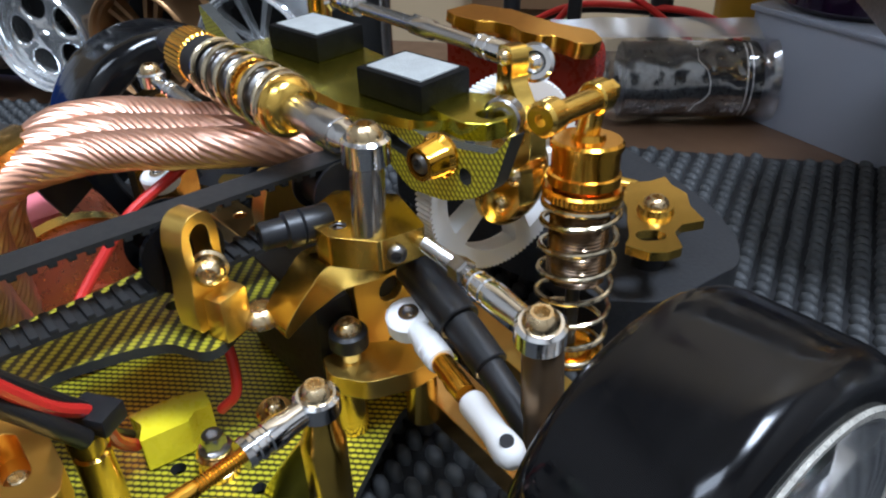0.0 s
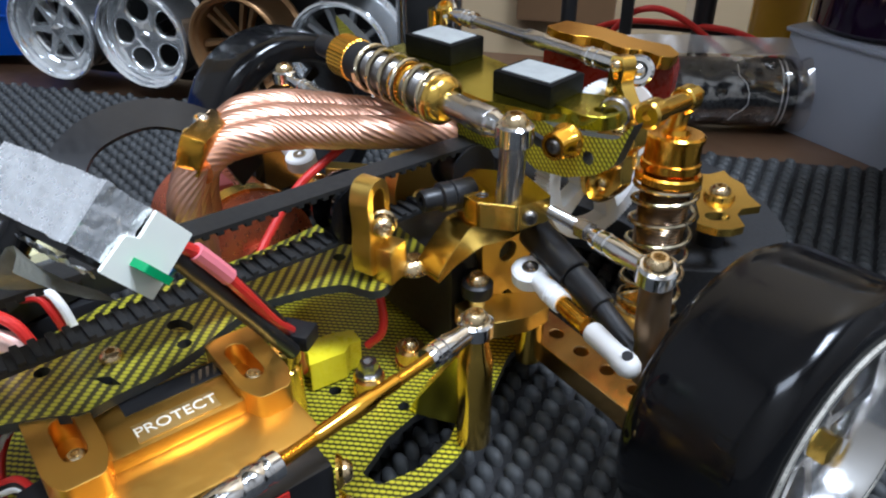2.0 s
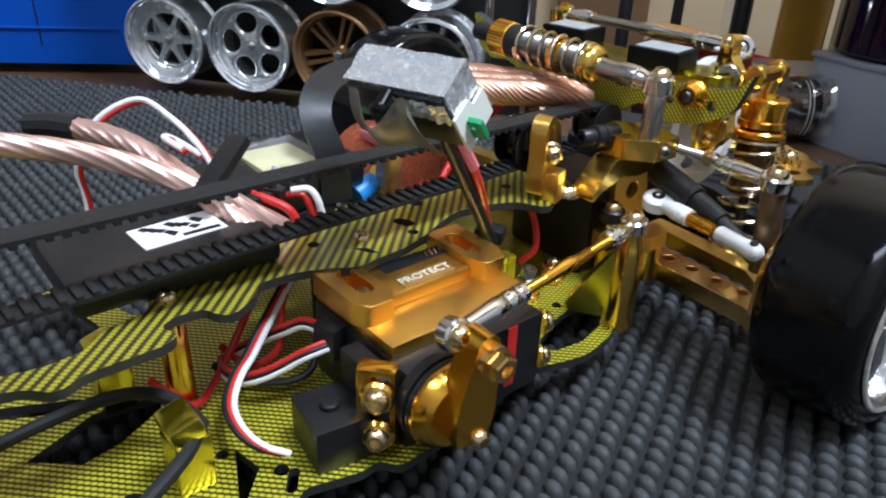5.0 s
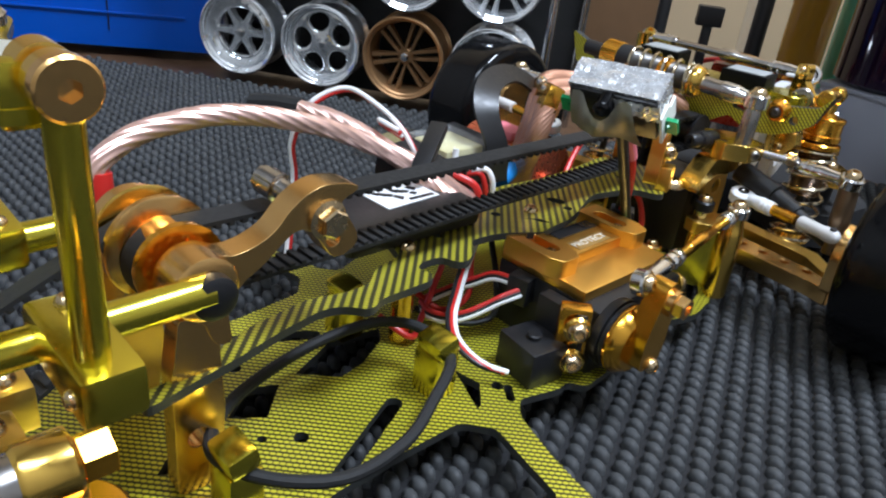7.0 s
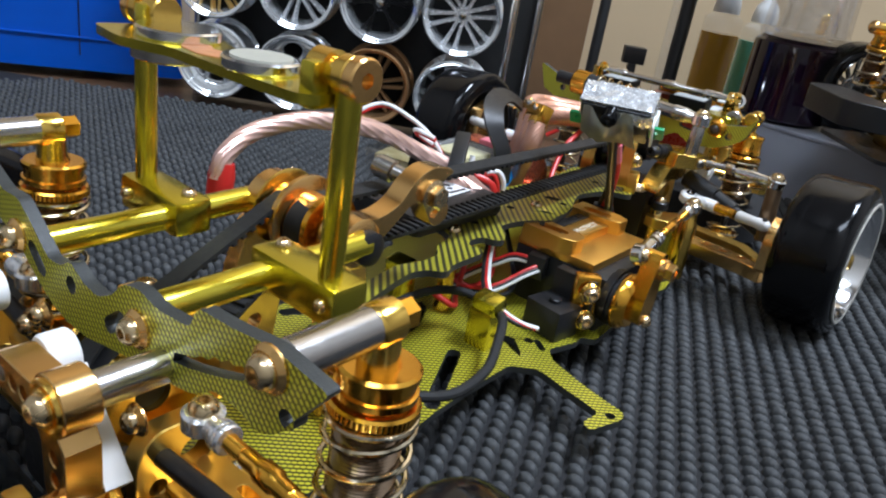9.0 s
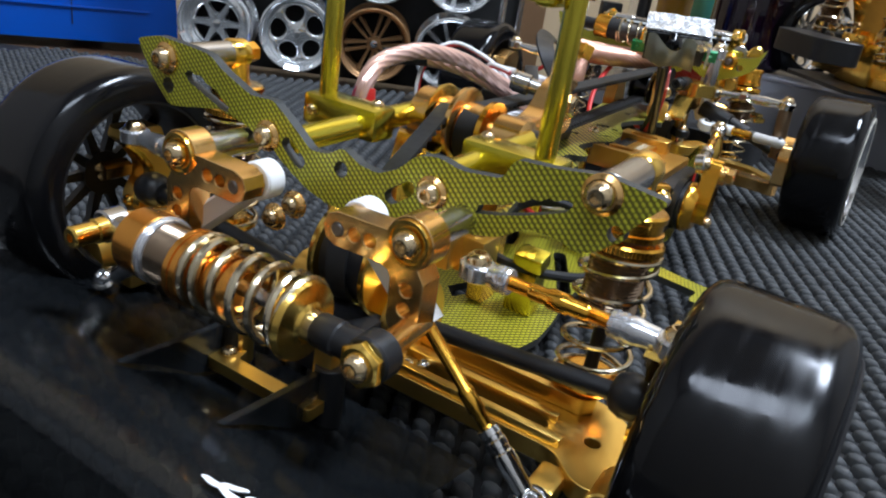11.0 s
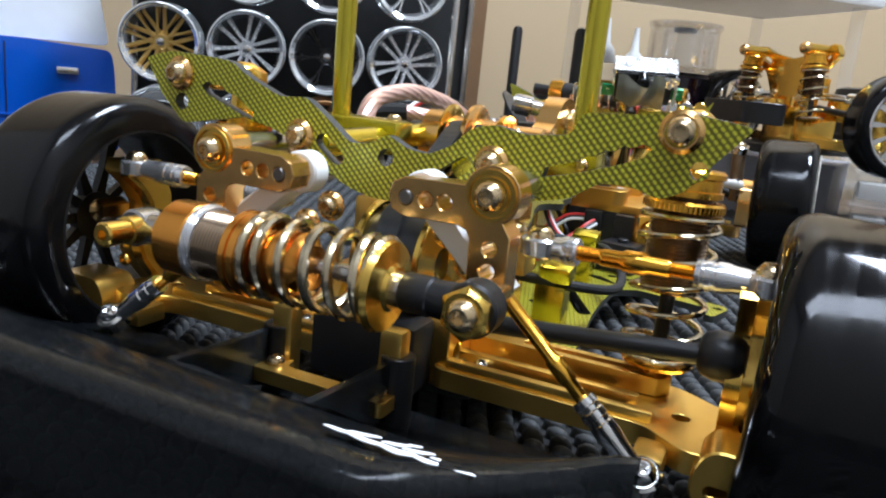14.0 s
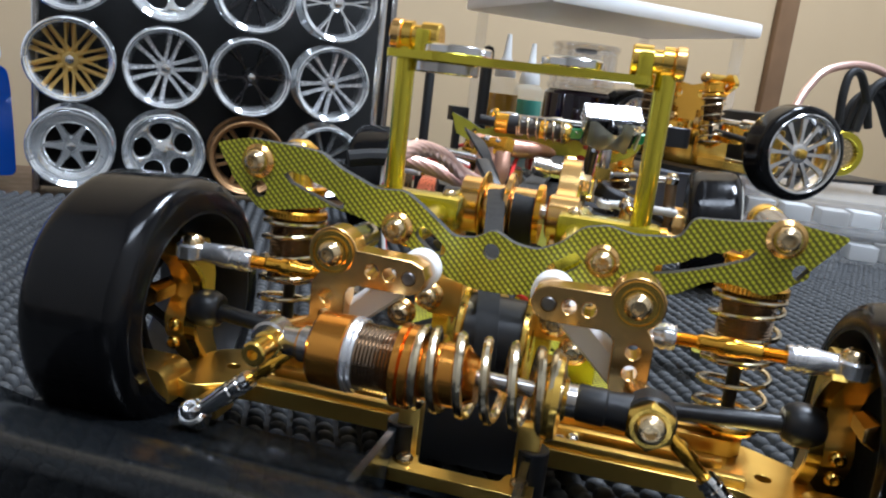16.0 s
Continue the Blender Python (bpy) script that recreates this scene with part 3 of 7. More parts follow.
for sx in (-1, 1):
    screw(car, (58 * sx, -.6, 74), (0, -1, 0), 2.8, BRASS, 4.0, CHAMP)
    screw(car, (23 * sx, -.6, 63.5), (0, -1, 0), 2.6, BRASS, 3.7, CHAMP)
    # the posts that carry the dampers, and the dampers
    bm = B()
    rod(bm, (58 * sx, 2, 74), (58 * sx, 20, 74), 3.6)
    part("damper_post", bm, STEEL, car)
    bm = B()
    lathe(bm, (58 * sx, 19, 74), (0, 1, 0), [(0, 0), (0, 3.6), (.6, 4.0), (5.4, 4.0), (6, 3.4), (6, 0)], 24)
    lathe(bm, (58 * sx, 22.5, 71), (0, 0, -1), [(-2, 0), (-2, 3.4), (3, 3.6), (6, 4.0), (6, 0)], 24)
    part("damper_eye", bm, GOLD, car)
    bm = B()
    hexrod(bm, (58 * sx, 25, 74), (58 * sx, 29, 74), 2.9)
    part("nut", bm, ORANGE, car)
    shock(car, (58 * sx, 23, 66), (58 * sx, 21, 21), 7.5, .20, ORANGE, 8.0, 7.2)
    # bell cranks with three lightening holes on each arm
    bm = B()
    o = [(5.3 * math.cos(a), 5.3 * math.sin(a)) for a in [radians(v) for v in range(-60, 151, 15)]]
    arm = [(-5.2, 1.2), (-17.0, .9), (-19.4, -.2), (-20.2, -2.7), (-19.4, -5.2), (-17.0, -6.4), (-6, -6.2), (-4.2, -6.8), (-3.4, -8.2), (-3.2, -16.5), (-2.2, -19.6), (.6, -20.6), (3.2, -19.6), (4.2, -16.5), (4.2, -7)]
    outline = [(x * -1 if sx < 0 else x, y) for x, y in o + arm]
    if sx < 0:
        outline.reverse()
    holes = [ring2(x * sx, y, 1.45) for x, y in ((-16.6, -2.8), (-12.6, -2.7), (-8.8, -2.6), (.6, -9.4), (.6, -13.6))]
    slab(bm, outline, holes, 6.0, plane_m((30.8 * sx, -13.5, 60.2), (1, 0, 0), (0, 0, 1)))
    bc = part("bell_crank", bm, CHAMP, car, "champagne anodised bell crank with drilled arms", smooth=25)
    bm = B()
    lathe(bm, (30.8 * sx, -19.5, 60.2), (0, -1, 0), [(0, 0), (0, 4.7), (.7, 4.6), (.7, 4.0), (.2, 3.9), (.2, 3.4), (1.0, 3.3), (1.0, 0)], 28)
    part("bearing", bm, GOLD, bc)
    screw(bc, (30.8 * sx, -20.5, 60.2), (0, -1, 0), 2.7, BRASS)
    bm = B()
    rod(bm, (14.2 * sx, -19.75, 57.4), (14.2 * sx, -7, 57.4), 1.4)
    part("pin", bm, DARKSTEEL, bc)
    bm = B()
    rod(bm, (30.8 * sx, -13.5, 60.2), (30.8 * sx, 2, 60.2), 3.2)
    part("crank_post", bm, STEEL, car)
    # push rods: a white eye on the crank, an orange thread and a silver joint on the lower arm
    p0, p1 = V(14.2 * sx, -10.5, 57.4), V(62.6 * sx, -12.8 if sx > 0 else -16, 13.6 if sx > 0 else 15.4)
    dd = (p1 - p0).normalized()
    nn = (p1 - p0).length
    bm = B()
    lathe(bm, p0 + dd * 22, dd, [(0, 0), (0, 1.5), (nn * .26, 1.3), (nn * .27, 1.9), (nn * .34, 1.9), (nn * .35, 1.3), (nn - 35, 1.3), (nn - 35, 0)], 18, hexr={3, 4})
    pr = part("push_rod", bm, ORANGE, car, "orange push rod with a white nylon eye")
    bm = B()
    lathe(bm, p0 - V(0, 2.6, 0), (0, 1, 0), [(0, 1.4), (0, 4.0), (.5, 4.4), (4.7, 4.4), (5.2, 4.0), (5.2, 1.4)], 24)
    sweep(bm, [p0 + dd * 3.2, p0 + dd * 8, p0 + dd * 16, p0 + dd * 25], [(-3.4, -2.0), (-2.2, -2.8), (2.2, -2.8), (3.4, -2.0), (3.4, 2.0), (2.2, 2.8), (-2.2, 2.8), (-3.4, 2.0)])
    part("push_link", bm, WHITE, pr, "white nylon push link")
    rod_end(pr, p1, (0, -.6, .8), p0, 3.6, 4.0, CHROME, 14, 2.4, ballmat=CHROME, small=.72)
    # upper links to the hub carriers
    turnbuckle(car, (33 * sx, 6, 47.5), (77 * sx, 4, 48.5), (0, 0, 1), (0, 0, 1), ORANGE, SATIN, SATIN, 4.0, 5, 9.5 if sx > 0 else 13, 1.6)
    # hub carrier, lower arm, half shaft
    bm = B()
    hx = 74.6 if sx > 0 else 77.6
    arch = [(1, 47), (6, 42.6), (9, 37.6), (7.6, 33), (5.2, 29), (6, 24.6), (8.4, 21), (13, 15.4), (17, 11)]
    slab(bm, round2(arch[::-1] + [(2, 50), (13, 50), (17, 40), (17, 22), (23, 9)], .8), [], 7.5, plane_m((hx if sx > 0 else hx * sx - 7.5, 0, 0), (0, 1, 0), (0, 0, 1)))
    hc_ = part("hub_carrier", bm, GOLDSATIN, car, "gold machined rear hub carrier", smooth=25)
    bm = B()
    lip = smooth_path([(0, y, z) for y, z in arch] + [(0, 22, 9)], 4)
    sweep(bm, [V((hx - .5) * sx, p.y - .6, p.z) for p in lip], [(-.7, -1.5), (.7, -1.5), (.7, 1.5), (-.7, 1.5)], up=(1, 0, 0))
    part("carrier_lip", bm, GOLD, hc_)
    bm = B()
    slab(bm, round2([(-9, -5.5), (9, -5.5), (9.6, 0), (7, 5.5), (-7, 5.5), (-9.6, 0)], 2.6), [ring2(4.8 * sx, 2.2, 1.2), ring2(2.2 * sx, .2, 1.2), ring2(5.2 * sx, -2.2, 1.2), ring2(1.4 * sx, -3.0, 1.2), slot2(-5.6, -2.4, -2.4, -2.4, .9)], 11, plane_m(((hx + 5) * sx, 1, 15.6), (1, 0, 0), (0, 0, 1)))
    part("carrier_foot", bm, GOLDSATIN, hc_, "drilled gold foot of the carrier")
    for zz in (27.4, 22.6):
        screw(hc_, ((hx + 4.4) * sx, 5.2, zz), (0, -1, .1), 1.9, GOLD)
    bm = B()
    hexrod(bm, ((hx + 8.6) * sx, 8, 36), ((hx + 8.6) * sx, -1, 36), 3.0)
    part("hex_bolt", bm, CHAMP, hc_)
    bm = B()
    lathe(bm, ((hx - 7.5) * sx, 8, 32.4), (sx, 0, 0), [(0, 0), (0, 3.2), (.8, 4.2), (3, 5.0), (6, 5.0), (8, 4.2), (8.8, 3), (8.8, 0)], 24)
    part("axle", bm, BLACK, car)
    bm = B()
    rod(bm, (14 * sx, 8, 27), (71 * sx, 8, 32.2), 2.1)
    part("half_shaft", bm, BLACK, car)
    bm = B()
    out = round2([(14, 0), (60, 0), (68, -7), (74, -6), (78, 2), (76, 16), (64, 24), (40, 26), (14, 26)], 3)
    hol = [slot2(24, 6.6, 54, 6.6, 2.0), slot2(24, 12.2, 50, 12.2, 1.6), ring2(66, 8, 1.8)]
    rail = round2([(16, 15), (60, 15), (62.5, 18.2), (60, 21.4), (16, 21.4)], 1.2)
    gap = [slot2(30, 18.3, 56, 18.3, 1.3)]
    if sx < 0:
        out, rail = [(-x, y) for x, y in reversed(out)], [(-x, y) for x, y in reversed(rail)]
        hol, gap = [[(-x, y) for x, y in h] for h in hol], [[(-x, y) for x, y in h] for h in gap]
    slab(bm, out, hol, 4.6, Matrix.Translation((0, 0, 13.4)))
    la = part("lower_arm", bm, GOLDSATIN, car, "gold machined rear lower arm with long slots", smooth=25)
    bm = B()
    slab(bm, rail, gap, 4.0, Matrix.Translation((0, 0, 18.1)))
    part("slotted_rail", bm, GOLDSATIN, la, smooth=25)
    for ry, rl, rz in ((2.0, 44, 18.9), (9.6, 40, 18.7)):
        bm = B()
        block(bm, ((17 + rl / 2) * sx, ry, rz), (rl, 2.4, 2.4), None, .5)
        part("arm_rib", bm, GOLDSATIN, la)
    bm = B()
    block(bm, (62.6 * sx, -7, 14.6), (6, 9, 4.6), None, 1)
    part("push_rod_lug", bm, GOLDSATIN, la)
    for p in ((20, 4.4), (23, 7.0), (20, 24)):
        screw(la, (p[0] * sx, p[1], 18.1), (0, 0, 1), 1.7, CHROME)
    wheel(car, (91.0 if sx > 0 else -88.2, 5, 31.0 if sx > 0 else 33.0), (sx, 0, -.03), 31.4 if sx > 0 else 33.4, 28, BLACK, 10, inner_black=sx > 0, label="black drift tyre on a rear hub")

# --- the rear damper lying across the car ---
d0, d1 = V(-36.6, -32.5, 44.8), V(35.2, -33, 44.2)
bm = B()
prof = [(17, 0), (17, 6.2)]
z = 17.5
while z < 27:
    prof += [(z, 6.2), (z + .35, 6.5), (z + .7, 6.2)]
    z += .7
prof += [(27, 0)]
lathe(bm, d0, d1 - d0, prof, 28)
rs = part("rear_damper", bm, BODYBRONZE, car, "orange and gold coil damper lying across the rear")
bm = B()
lathe(bm, d0, d1 - d0, [(6, 0), (6, 3.4), (9, 3.6), (9.4, 6.6), (10, 7.2), (16.0, 7.3), (16.4, 6.9), (16.4, 0)], 32)
part("cap", bm, DEEPORANGE, rs)
bm = B()
lathe(bm, d0, d1 - d0, [(16.4, 0), (16.4, 7.2), (16.9, 7.4), (17.4, 7.2), (17.5, 6.9), (18.0, 7.2), (18.5, 7.0), (18.5, 0)], 32)
part("seal_ring", bm, SATIN, rs)
bm = B()
lathe(bm, d0, d1 - d0, [(25.6, 0), (25.6, 7.0), (26.0, 7.9), (27.2, 7.9), (27.5, 7.3), (27.8, 7.9), (29.2, 7.9), (29.6, 7.2), (30, 5.6), (34, 5.6), (34.3, 6.0), (38.6, 6.0), (39.4, 5.0), (41, 4.0), (41, 0)], 40)
part("adjuster_ring", bm, DEEPORANGE, rs)
bm = B()
coil(bm, d0 + V(29.6, 0, 0), d0 + V(55.0, 0, 0), 7.2, .95, 6.6)
part("spring", bm, SPRING, rs, "bright brass coloured coil spring")
bm = B()
rod(bm, d0 + V(40, 0, 0), d0 + V(54, 0, 0), 1.6)
lathe(bm, d0, d1 - d0, [(57, 0), (57, 3.0), (59.4, 3.0), (59.4, 0)], 20)
part("shaft", bm, STEEL, rs)
bm = B()
lathe(bm, d0, d1 - d0, [(51.6, 0), (51.6, 4.6), (53.2, 5.8), (54.0, 7.6), (55.0, 8.1), (56.2, 7.6), (56.8, 4.2), (57.4, 3.6), (57.4, 0)], 36)
part("spring_cup", bm, GOLD, rs)
bm = B()
lathe(bm, d0, d1 - d0, [(59, 0), (59, 3.0), (59.6, 3.3), (64, 3.4), (64.4, 3.1), (69, 3.4), (69, 0)], 24)
lathe(bm, d1 + V(0, -2.6, 0), (0, 1, 0), [(0, 0), (0, 4.2), (.5, 4.6), (4.7, 4.6), (5.2, 4.2), (5.2, 0)], 24)
part("damper_end", bm, BLACK, rs)
bm = B()
lathe(bm, d0 + V(0, -2.4, 0), (0, 1, 0), [(0, 0), (0, 3.2), (.4, 3.7), (4.8, 3.7), (4.8, 0)], 20)
lathe(bm, d0, d1 - d0, [(2, 0), (2, 2.8), (6, 3.0), (6.4, 3.6), (9.4, 3.6), (9.4, 0)], 20)
part("damper_eye", bm, STEEL, rs)
bm = B()
lathe(bm, d1 + V(0, -2.6, 0), (0, -1, 0), [(0, 0), (0, 4.2), (.5, 4.5), (1.8, 4.5), (2.4, 3.5), (2.4, 0)], 24, hexr={1, 2, 3})
part("nut", bm, GOLD, rs)
screw(rs, d1 + V(0, -4.9, 0), (0, -1, 0), 2.7, BRASS)
bm = B()
lathe(bm, d0 + V(1, -2.4, 0), (0, -1, 0), [(0, 0), (0, 2.8), (2.4, 2.8), (2.6, 2.3), (7.6, 2.4), (8.0, 2.0), (8.0, 1.1), (6.4, 1.1), (6.4, 0)], 20, hexr={6, 7})
part("stud", bm, GOLD, rs, "gold stud with a hexagon socket")
for e in (d0, d1):
    bm = B()
    rod(bm, e + V(0, 2.4, 0), V(e.x * .92, -13.5, 42.5), 2.6)
    part("crank_stub", bm, CHAMP, rs)


# --- body posts at the rear, with the magnet bridge ---
for sx, px, bx, py in ((1, 31, 15.5, 36), (-1, -35.5, -21.5, 35)):
    bm = B()
    rod(bm, (px, py, 64), (px, py, 105), 2.6)
    po = part("body_post", bm, LEMON, car, "lemon gold tube standing on its clamp")
    bm = B()
    lo, hi = min(bx - 5.5 * sx, px + 5.5 * sx), max(bx - 5.5 * sx, px + 5.5 * sx)
    block(bm, ((lo + hi) / 2, py + 1, 62.5), (hi - lo, 10, 9), None, 1.6)
    part("clamp_block", bm, LEMON, po)
    screw(po, (bx - 1.5 * sx, py + 2, 67), (0, 0, 1), 1.9, BRASS)
    screw(po, (px + 2 * sx, py - 4, 62.5), (0, -1, 0), 1.6, BRASS)
    bm = B()
    rod(bm, (bx, 4, 61.5), (bx, 62, 62.5), 3.3)
    part("cross_tube", bm, LEMON, car, "lemon gold tube")
    bm = B()
    lathe(bm, (px - 9 * sx, py, 107.5), (sx, 0, 0), [(0, 0), (0, 3.5), (.5, 3.9), (5.0, 3.9), (5.2, 3.0), (7.4, 3.0), (7.6, 3.9), (10, 3.9), (10.4, 3.5), (10.4, 0)], 28)
    part("bridge_boss", bm, GOLD, po)
    bm = B()
    lathe(bm, (px + 1.4 * sx, py, 107.5), (sx, 0, 0), [(0, 0), (0, 3.9), (.4, 4.2), (2.4, 4.2), (2.8, 3.8), (2.8, 1.6), (1.2, 1.6), (1.2, 0)], 28, hexr={5, 6})
    part("bolt_head", bm, CHAMP, po, "flat headed bolt with a hexagon socket")
bm = B()
slab(bm, round2([(-38, 24), (-38, 44), (-24, 46), (-10, 41), (10, 40), (26, 40), (28, 38), (28, 31), (26, 28), (8, 27), (-12, 27), (-24, 22)], 2), [], 2.0, Matrix.Translation((0, 0, 101.6)))
bridge = part("bridge_plate", bm, LEMON, car, "gold plate that joins the two body posts")
for sx in (-1, 1):
    bm = B()
    block(bm, (-30.5 if sx < 0 else 25.5, 34.5, 105), (4, 9, 9), None, 1.2)
    part("bridge_lug", bm, LEMON, bridge)
bm = B()
slab(bm, round2([(-14, 30), (-6, 29), (-1, 32), (2, 36), (-4, 38), (-9, 35), (-13, 37), (-15, 33)], 1), [], .15, Matrix.Translation((0, 0, 103.6)))
part("glue_stain", bm, surface("dried_red_glue", (.46, .20, .09), .4, vary=.4, scale=300, bump=.5), bridge, "faded red glue stain")
for c, r in (((-22, 35, 103.6), 9.0), ((8, 34, 103.6), 7.6)):
    bm = B()
    lathe(bm, c, (0, 0, 1), [(0, 0), (0, r), (.4, r + .3), (2.0, r + .3), (2.4, r - .2), (2.4, 0)], 32)
    part("magnet", bm, CHROME, bridge, "round silver magnet")
bm = B()
lathe(bm, (-24, 34, 98.6), (0, 0, 1), [(0, 0), (0, 8), (.4, 8.4), (2.6, 8.4), (3, 8), (3, 0)], 28)
part("magnet", bm, STEEL, bridge, "round silver magnet")

bm = B()
lathe(bm, (8, 34, 106.0), (0, 0, 1), [(0, 0), (0, 6.2), (.3, 6.2), (.3, 0)], 24)
part("nickel_disc", bm, surface("dull_nickel", (.62, .62, .54), .38, .55, vary=.12), bridge, "dull nickel disc on a magnet")

# --- the layshaft with pulleys, and the belts ---
AX = V(0, 62, 61.5)


def disc(name, x0, x1, r, material, parent, holes=0, label="", lip=.5):
    bm = B()
    if holes:
        slab(bm, ring2(0, 0, r, 32), [ring2(r * .68 * math.cos(2 * PI * i / holes), r * .68 * math.sin(2 * PI * i / holes), r * .11, 8) for i in range(holes)], x1 - x0,
             plane_m((x0, AX.y, AX.z), (0, 1, 0), (0, 0, 1)))
    else:
        lathe(bm, (x0, AX.y, AX.z), (1, 0, 0), [(0, 0), (0, r - lip), (lip * .6, r), (x1 - x0 - lip * .6, r), (x1 - x0, r - lip), (x1 - x0, 0)], 36)
    return part(name, bm, material, parent, label)


lay = disc("layshaft", -22, 13, 3.0, STEEL, car)
disc("end_cap", -27, -21, 4.6, BLACK, lay)
disc("shaft_housing", -21, -15, 8.6, CHAMP, lay)
disc("pulley_flange", -14.6, -13.6, 10.6, GOLD, lay)
disc("pulley", -13.6, -7.6, 7.2, CHAMP, lay)
disc("pulley_flange", -7.4, -5.6, 11.2, CHAMP, lay)
disc("pulley", -5.6, 1.6, 7.2, CHAMP, lay)
disc("sprocket", 1.8, 3.4, 9.0, ORANGE, lay, 14, "orange drilled sprocket disc")
disc("arm_boss", 5.0, 14.5, 6.6, CHAMP, lay, lip=1.0)
disc("end_cap", 14.5, 18.5, 4.4, BLACK, lay, lip=1.2)
bm = B()
arm = [(-6.4, 0), (-5, -5), (0, -8), (2, -14), (6, -15), (5, -7), (8, -2), (13, 1), (17, 4.4), (20, 6.6), (23, 6.4), (26, 3), (29, -1.6), (32, -2.2), (36, 0), (35.4, 3), (31.5, 9.4), (31, 11), (36, 13), (33, 14.6), (27, 15.4), (23, 14.4), (19, 11.8), (15.5, 7.6), (11, 5.4), (6, 4.6), (2, 6.2), (-4, 5)]
slab(bm, round2(arm, 2.0), [slot2(29.4, 2.4, 27.6, 7, 1.7)], 6.2, plane_m((6, AX.y, AX.z), (0, 1, 0), (0, 0, 1)))
ta = part("tension_arm", bm, CHAMP, car, "champagne gold curved belt tensioner arm", smooth=40)
bm = B()
lathe(bm, (12, 89.6, 69), (1, 0, 0), [(0, 0), (0, 4.4), (.8, 4.4), (1.2, 3.4), (3.2, 3.4), (3.6, 2.9), (3.6, 0)], 24, hexr={3, 4, 5})
part("nut", bm, BRASS, ta)
bm = B()
lathe(bm, (6, 85.5, 72.5), (-1, -.2, .12), [(0, 0), (0, 2.2), (4, 2.4), (4.4, 3.2), (9, 3.2), (9.4, 2.8), (10, 2.8), (10, 0)], 24)
part("idler_roller", bm, STEEL, ta, "silver idler roller on a clear sleeve")
bm = B()
slab(bm, round2([(-5, 0), (5, 0), (6, 20), (5, 40), (-3, 44), (-5, 30)], 2), [ring2(0, 14, 2.4)], 5, plane_m((7, 60, 12), (0, 1, 0), (0, 0, 1)))
part("bulkhead", bm, CHAMP, car, "champagne gold bulkhead")
bm = B()
slab(bm, round2([(-6, 0), (6, 0), (9, 20), (5, 42), (-3, 46), (-8, 30)], 2), [ring2(0, 14, 2.4)], 5, plane_m((-24, 58, 12), (0, 1, 0), (0, 0, 1)))
part("bulkhead", bm, CHAMP, car, "champagne gold bulkhead")


def belt(name, x0, x1, a, ra, b, rb, x0b=None, tooth=3.0, h=1.1):
    """A toothed belt round two pulleys in the y, z plane: a and b are their centres, x its middle at both ends."""
    ay, az = a
    by, bz = b
    d = V(by - ay, bz - az, 0)
    n = d.length
    u = d / n
    w = V(-u.y, u.x, 0)
    s = (ra - rb) / n
    c = math.sqrt(1 - s * s)
    pts = []
    up, dn = u * s + w * c, u * s - w * c
    a3, b3 = V(ay, az, 0), V(by, bz, 0)
    start, end = math.atan2(up.y, up.x), math.atan2(dn.y, dn.x)
    if end < start:
        end += 2 * PI
    for i in range(15):
        t = start + (end - start) * i / 14
        pts.append(a3 + V(math.cos(t), math.sin(t), 0) * ra)
    steps = int(n / tooth)
    p, q = a3 + dn * ra, b3 + dn * rb
    pts += [p.lerp(q, i / steps) for i in range(1, steps)]
    start, end = math.atan2(dn.y, dn.x), math.atan2(up.y, up.x)
    if end < start:
        end += 2 * PI
    for i in range(13):
        t = start + (end - start) * i / 12
        pts.append(b3 + V(math.cos(t), math.sin(t), 0) * rb)
    p2, q2 = b3 + up * rb, a3 + up * ra
    pts += [p2.lerp(q2, i / steps) for i in range(1, steps)]
    mid = (x0 + x1) / 2
    half = (x1 - x0) / 2

    def at(p, off=0.0):
        k = (V(p.x, p.y, 0) - a3).dot(u) / n
        xm = mid if x0b is None else mid + (x0b - mid) * k
        return V(xm, p.x, p.y)

    bm = B()
    sweep(bm, [at(p) for p in pts], [(-half, -.45), (half, -.45), (half, .45), (-half, .45)], closed=True, up=None)
    ob = part(name, bm, RUBBER, car, "black toothed rubber drive belt")
    bm = B()
    for (p, q, nn) in ((p, q, up), (p2, q2, dn)):
        nrm = V(0, (dn if nn is up else up).x, (dn if nn is up else up).y)
        for i in range(1, steps * 1):
            m0 = at(p.lerp(q, i / steps))
            along_d = (at(q) - at(p)).normalized()
            side = along_d.cross(nrm).normalized()
            c0 = m0 - nrm * (h * .5 + .3)
            t3 = Matrix((side, along_d, side.cross(along_d))).transposed()
            block(bm, c0, (half * 2, 1.5, h), t3, .3)
    part("belt_teeth", bm, RUBBER, ob)
    return ob


belt("drive_belt", -5.2, 1.2, (62, 60), 8.0, (274, 56.5), 6.3, -9.0)
belt("drive_belt", -13.2, -8.0, (62, 60), 8.0, (10, 38), 11.5, -1.0)

# rear pulley, bulkheads, cradle and a shade block behind the damper
for x in (-7, 8):
    bm = B()
    lathe(bm, (x, 10, 38), (1, 0, 0), [(0, 4), (0, 12.5), (.4, 13), (1.4, 13), (1.8, 12.5), (1.8, 4), (0, 4)], 40)
    part("pulley_flange", bm, GOLD, car)
bm = B()
lathe(bm, (-6, 10, 38), (1, 0, 0), [(0, 0), (0, 10.5), (14, 10.5), (14, 0)], 36)
part("rear_pulley", bm, BLACK, car)
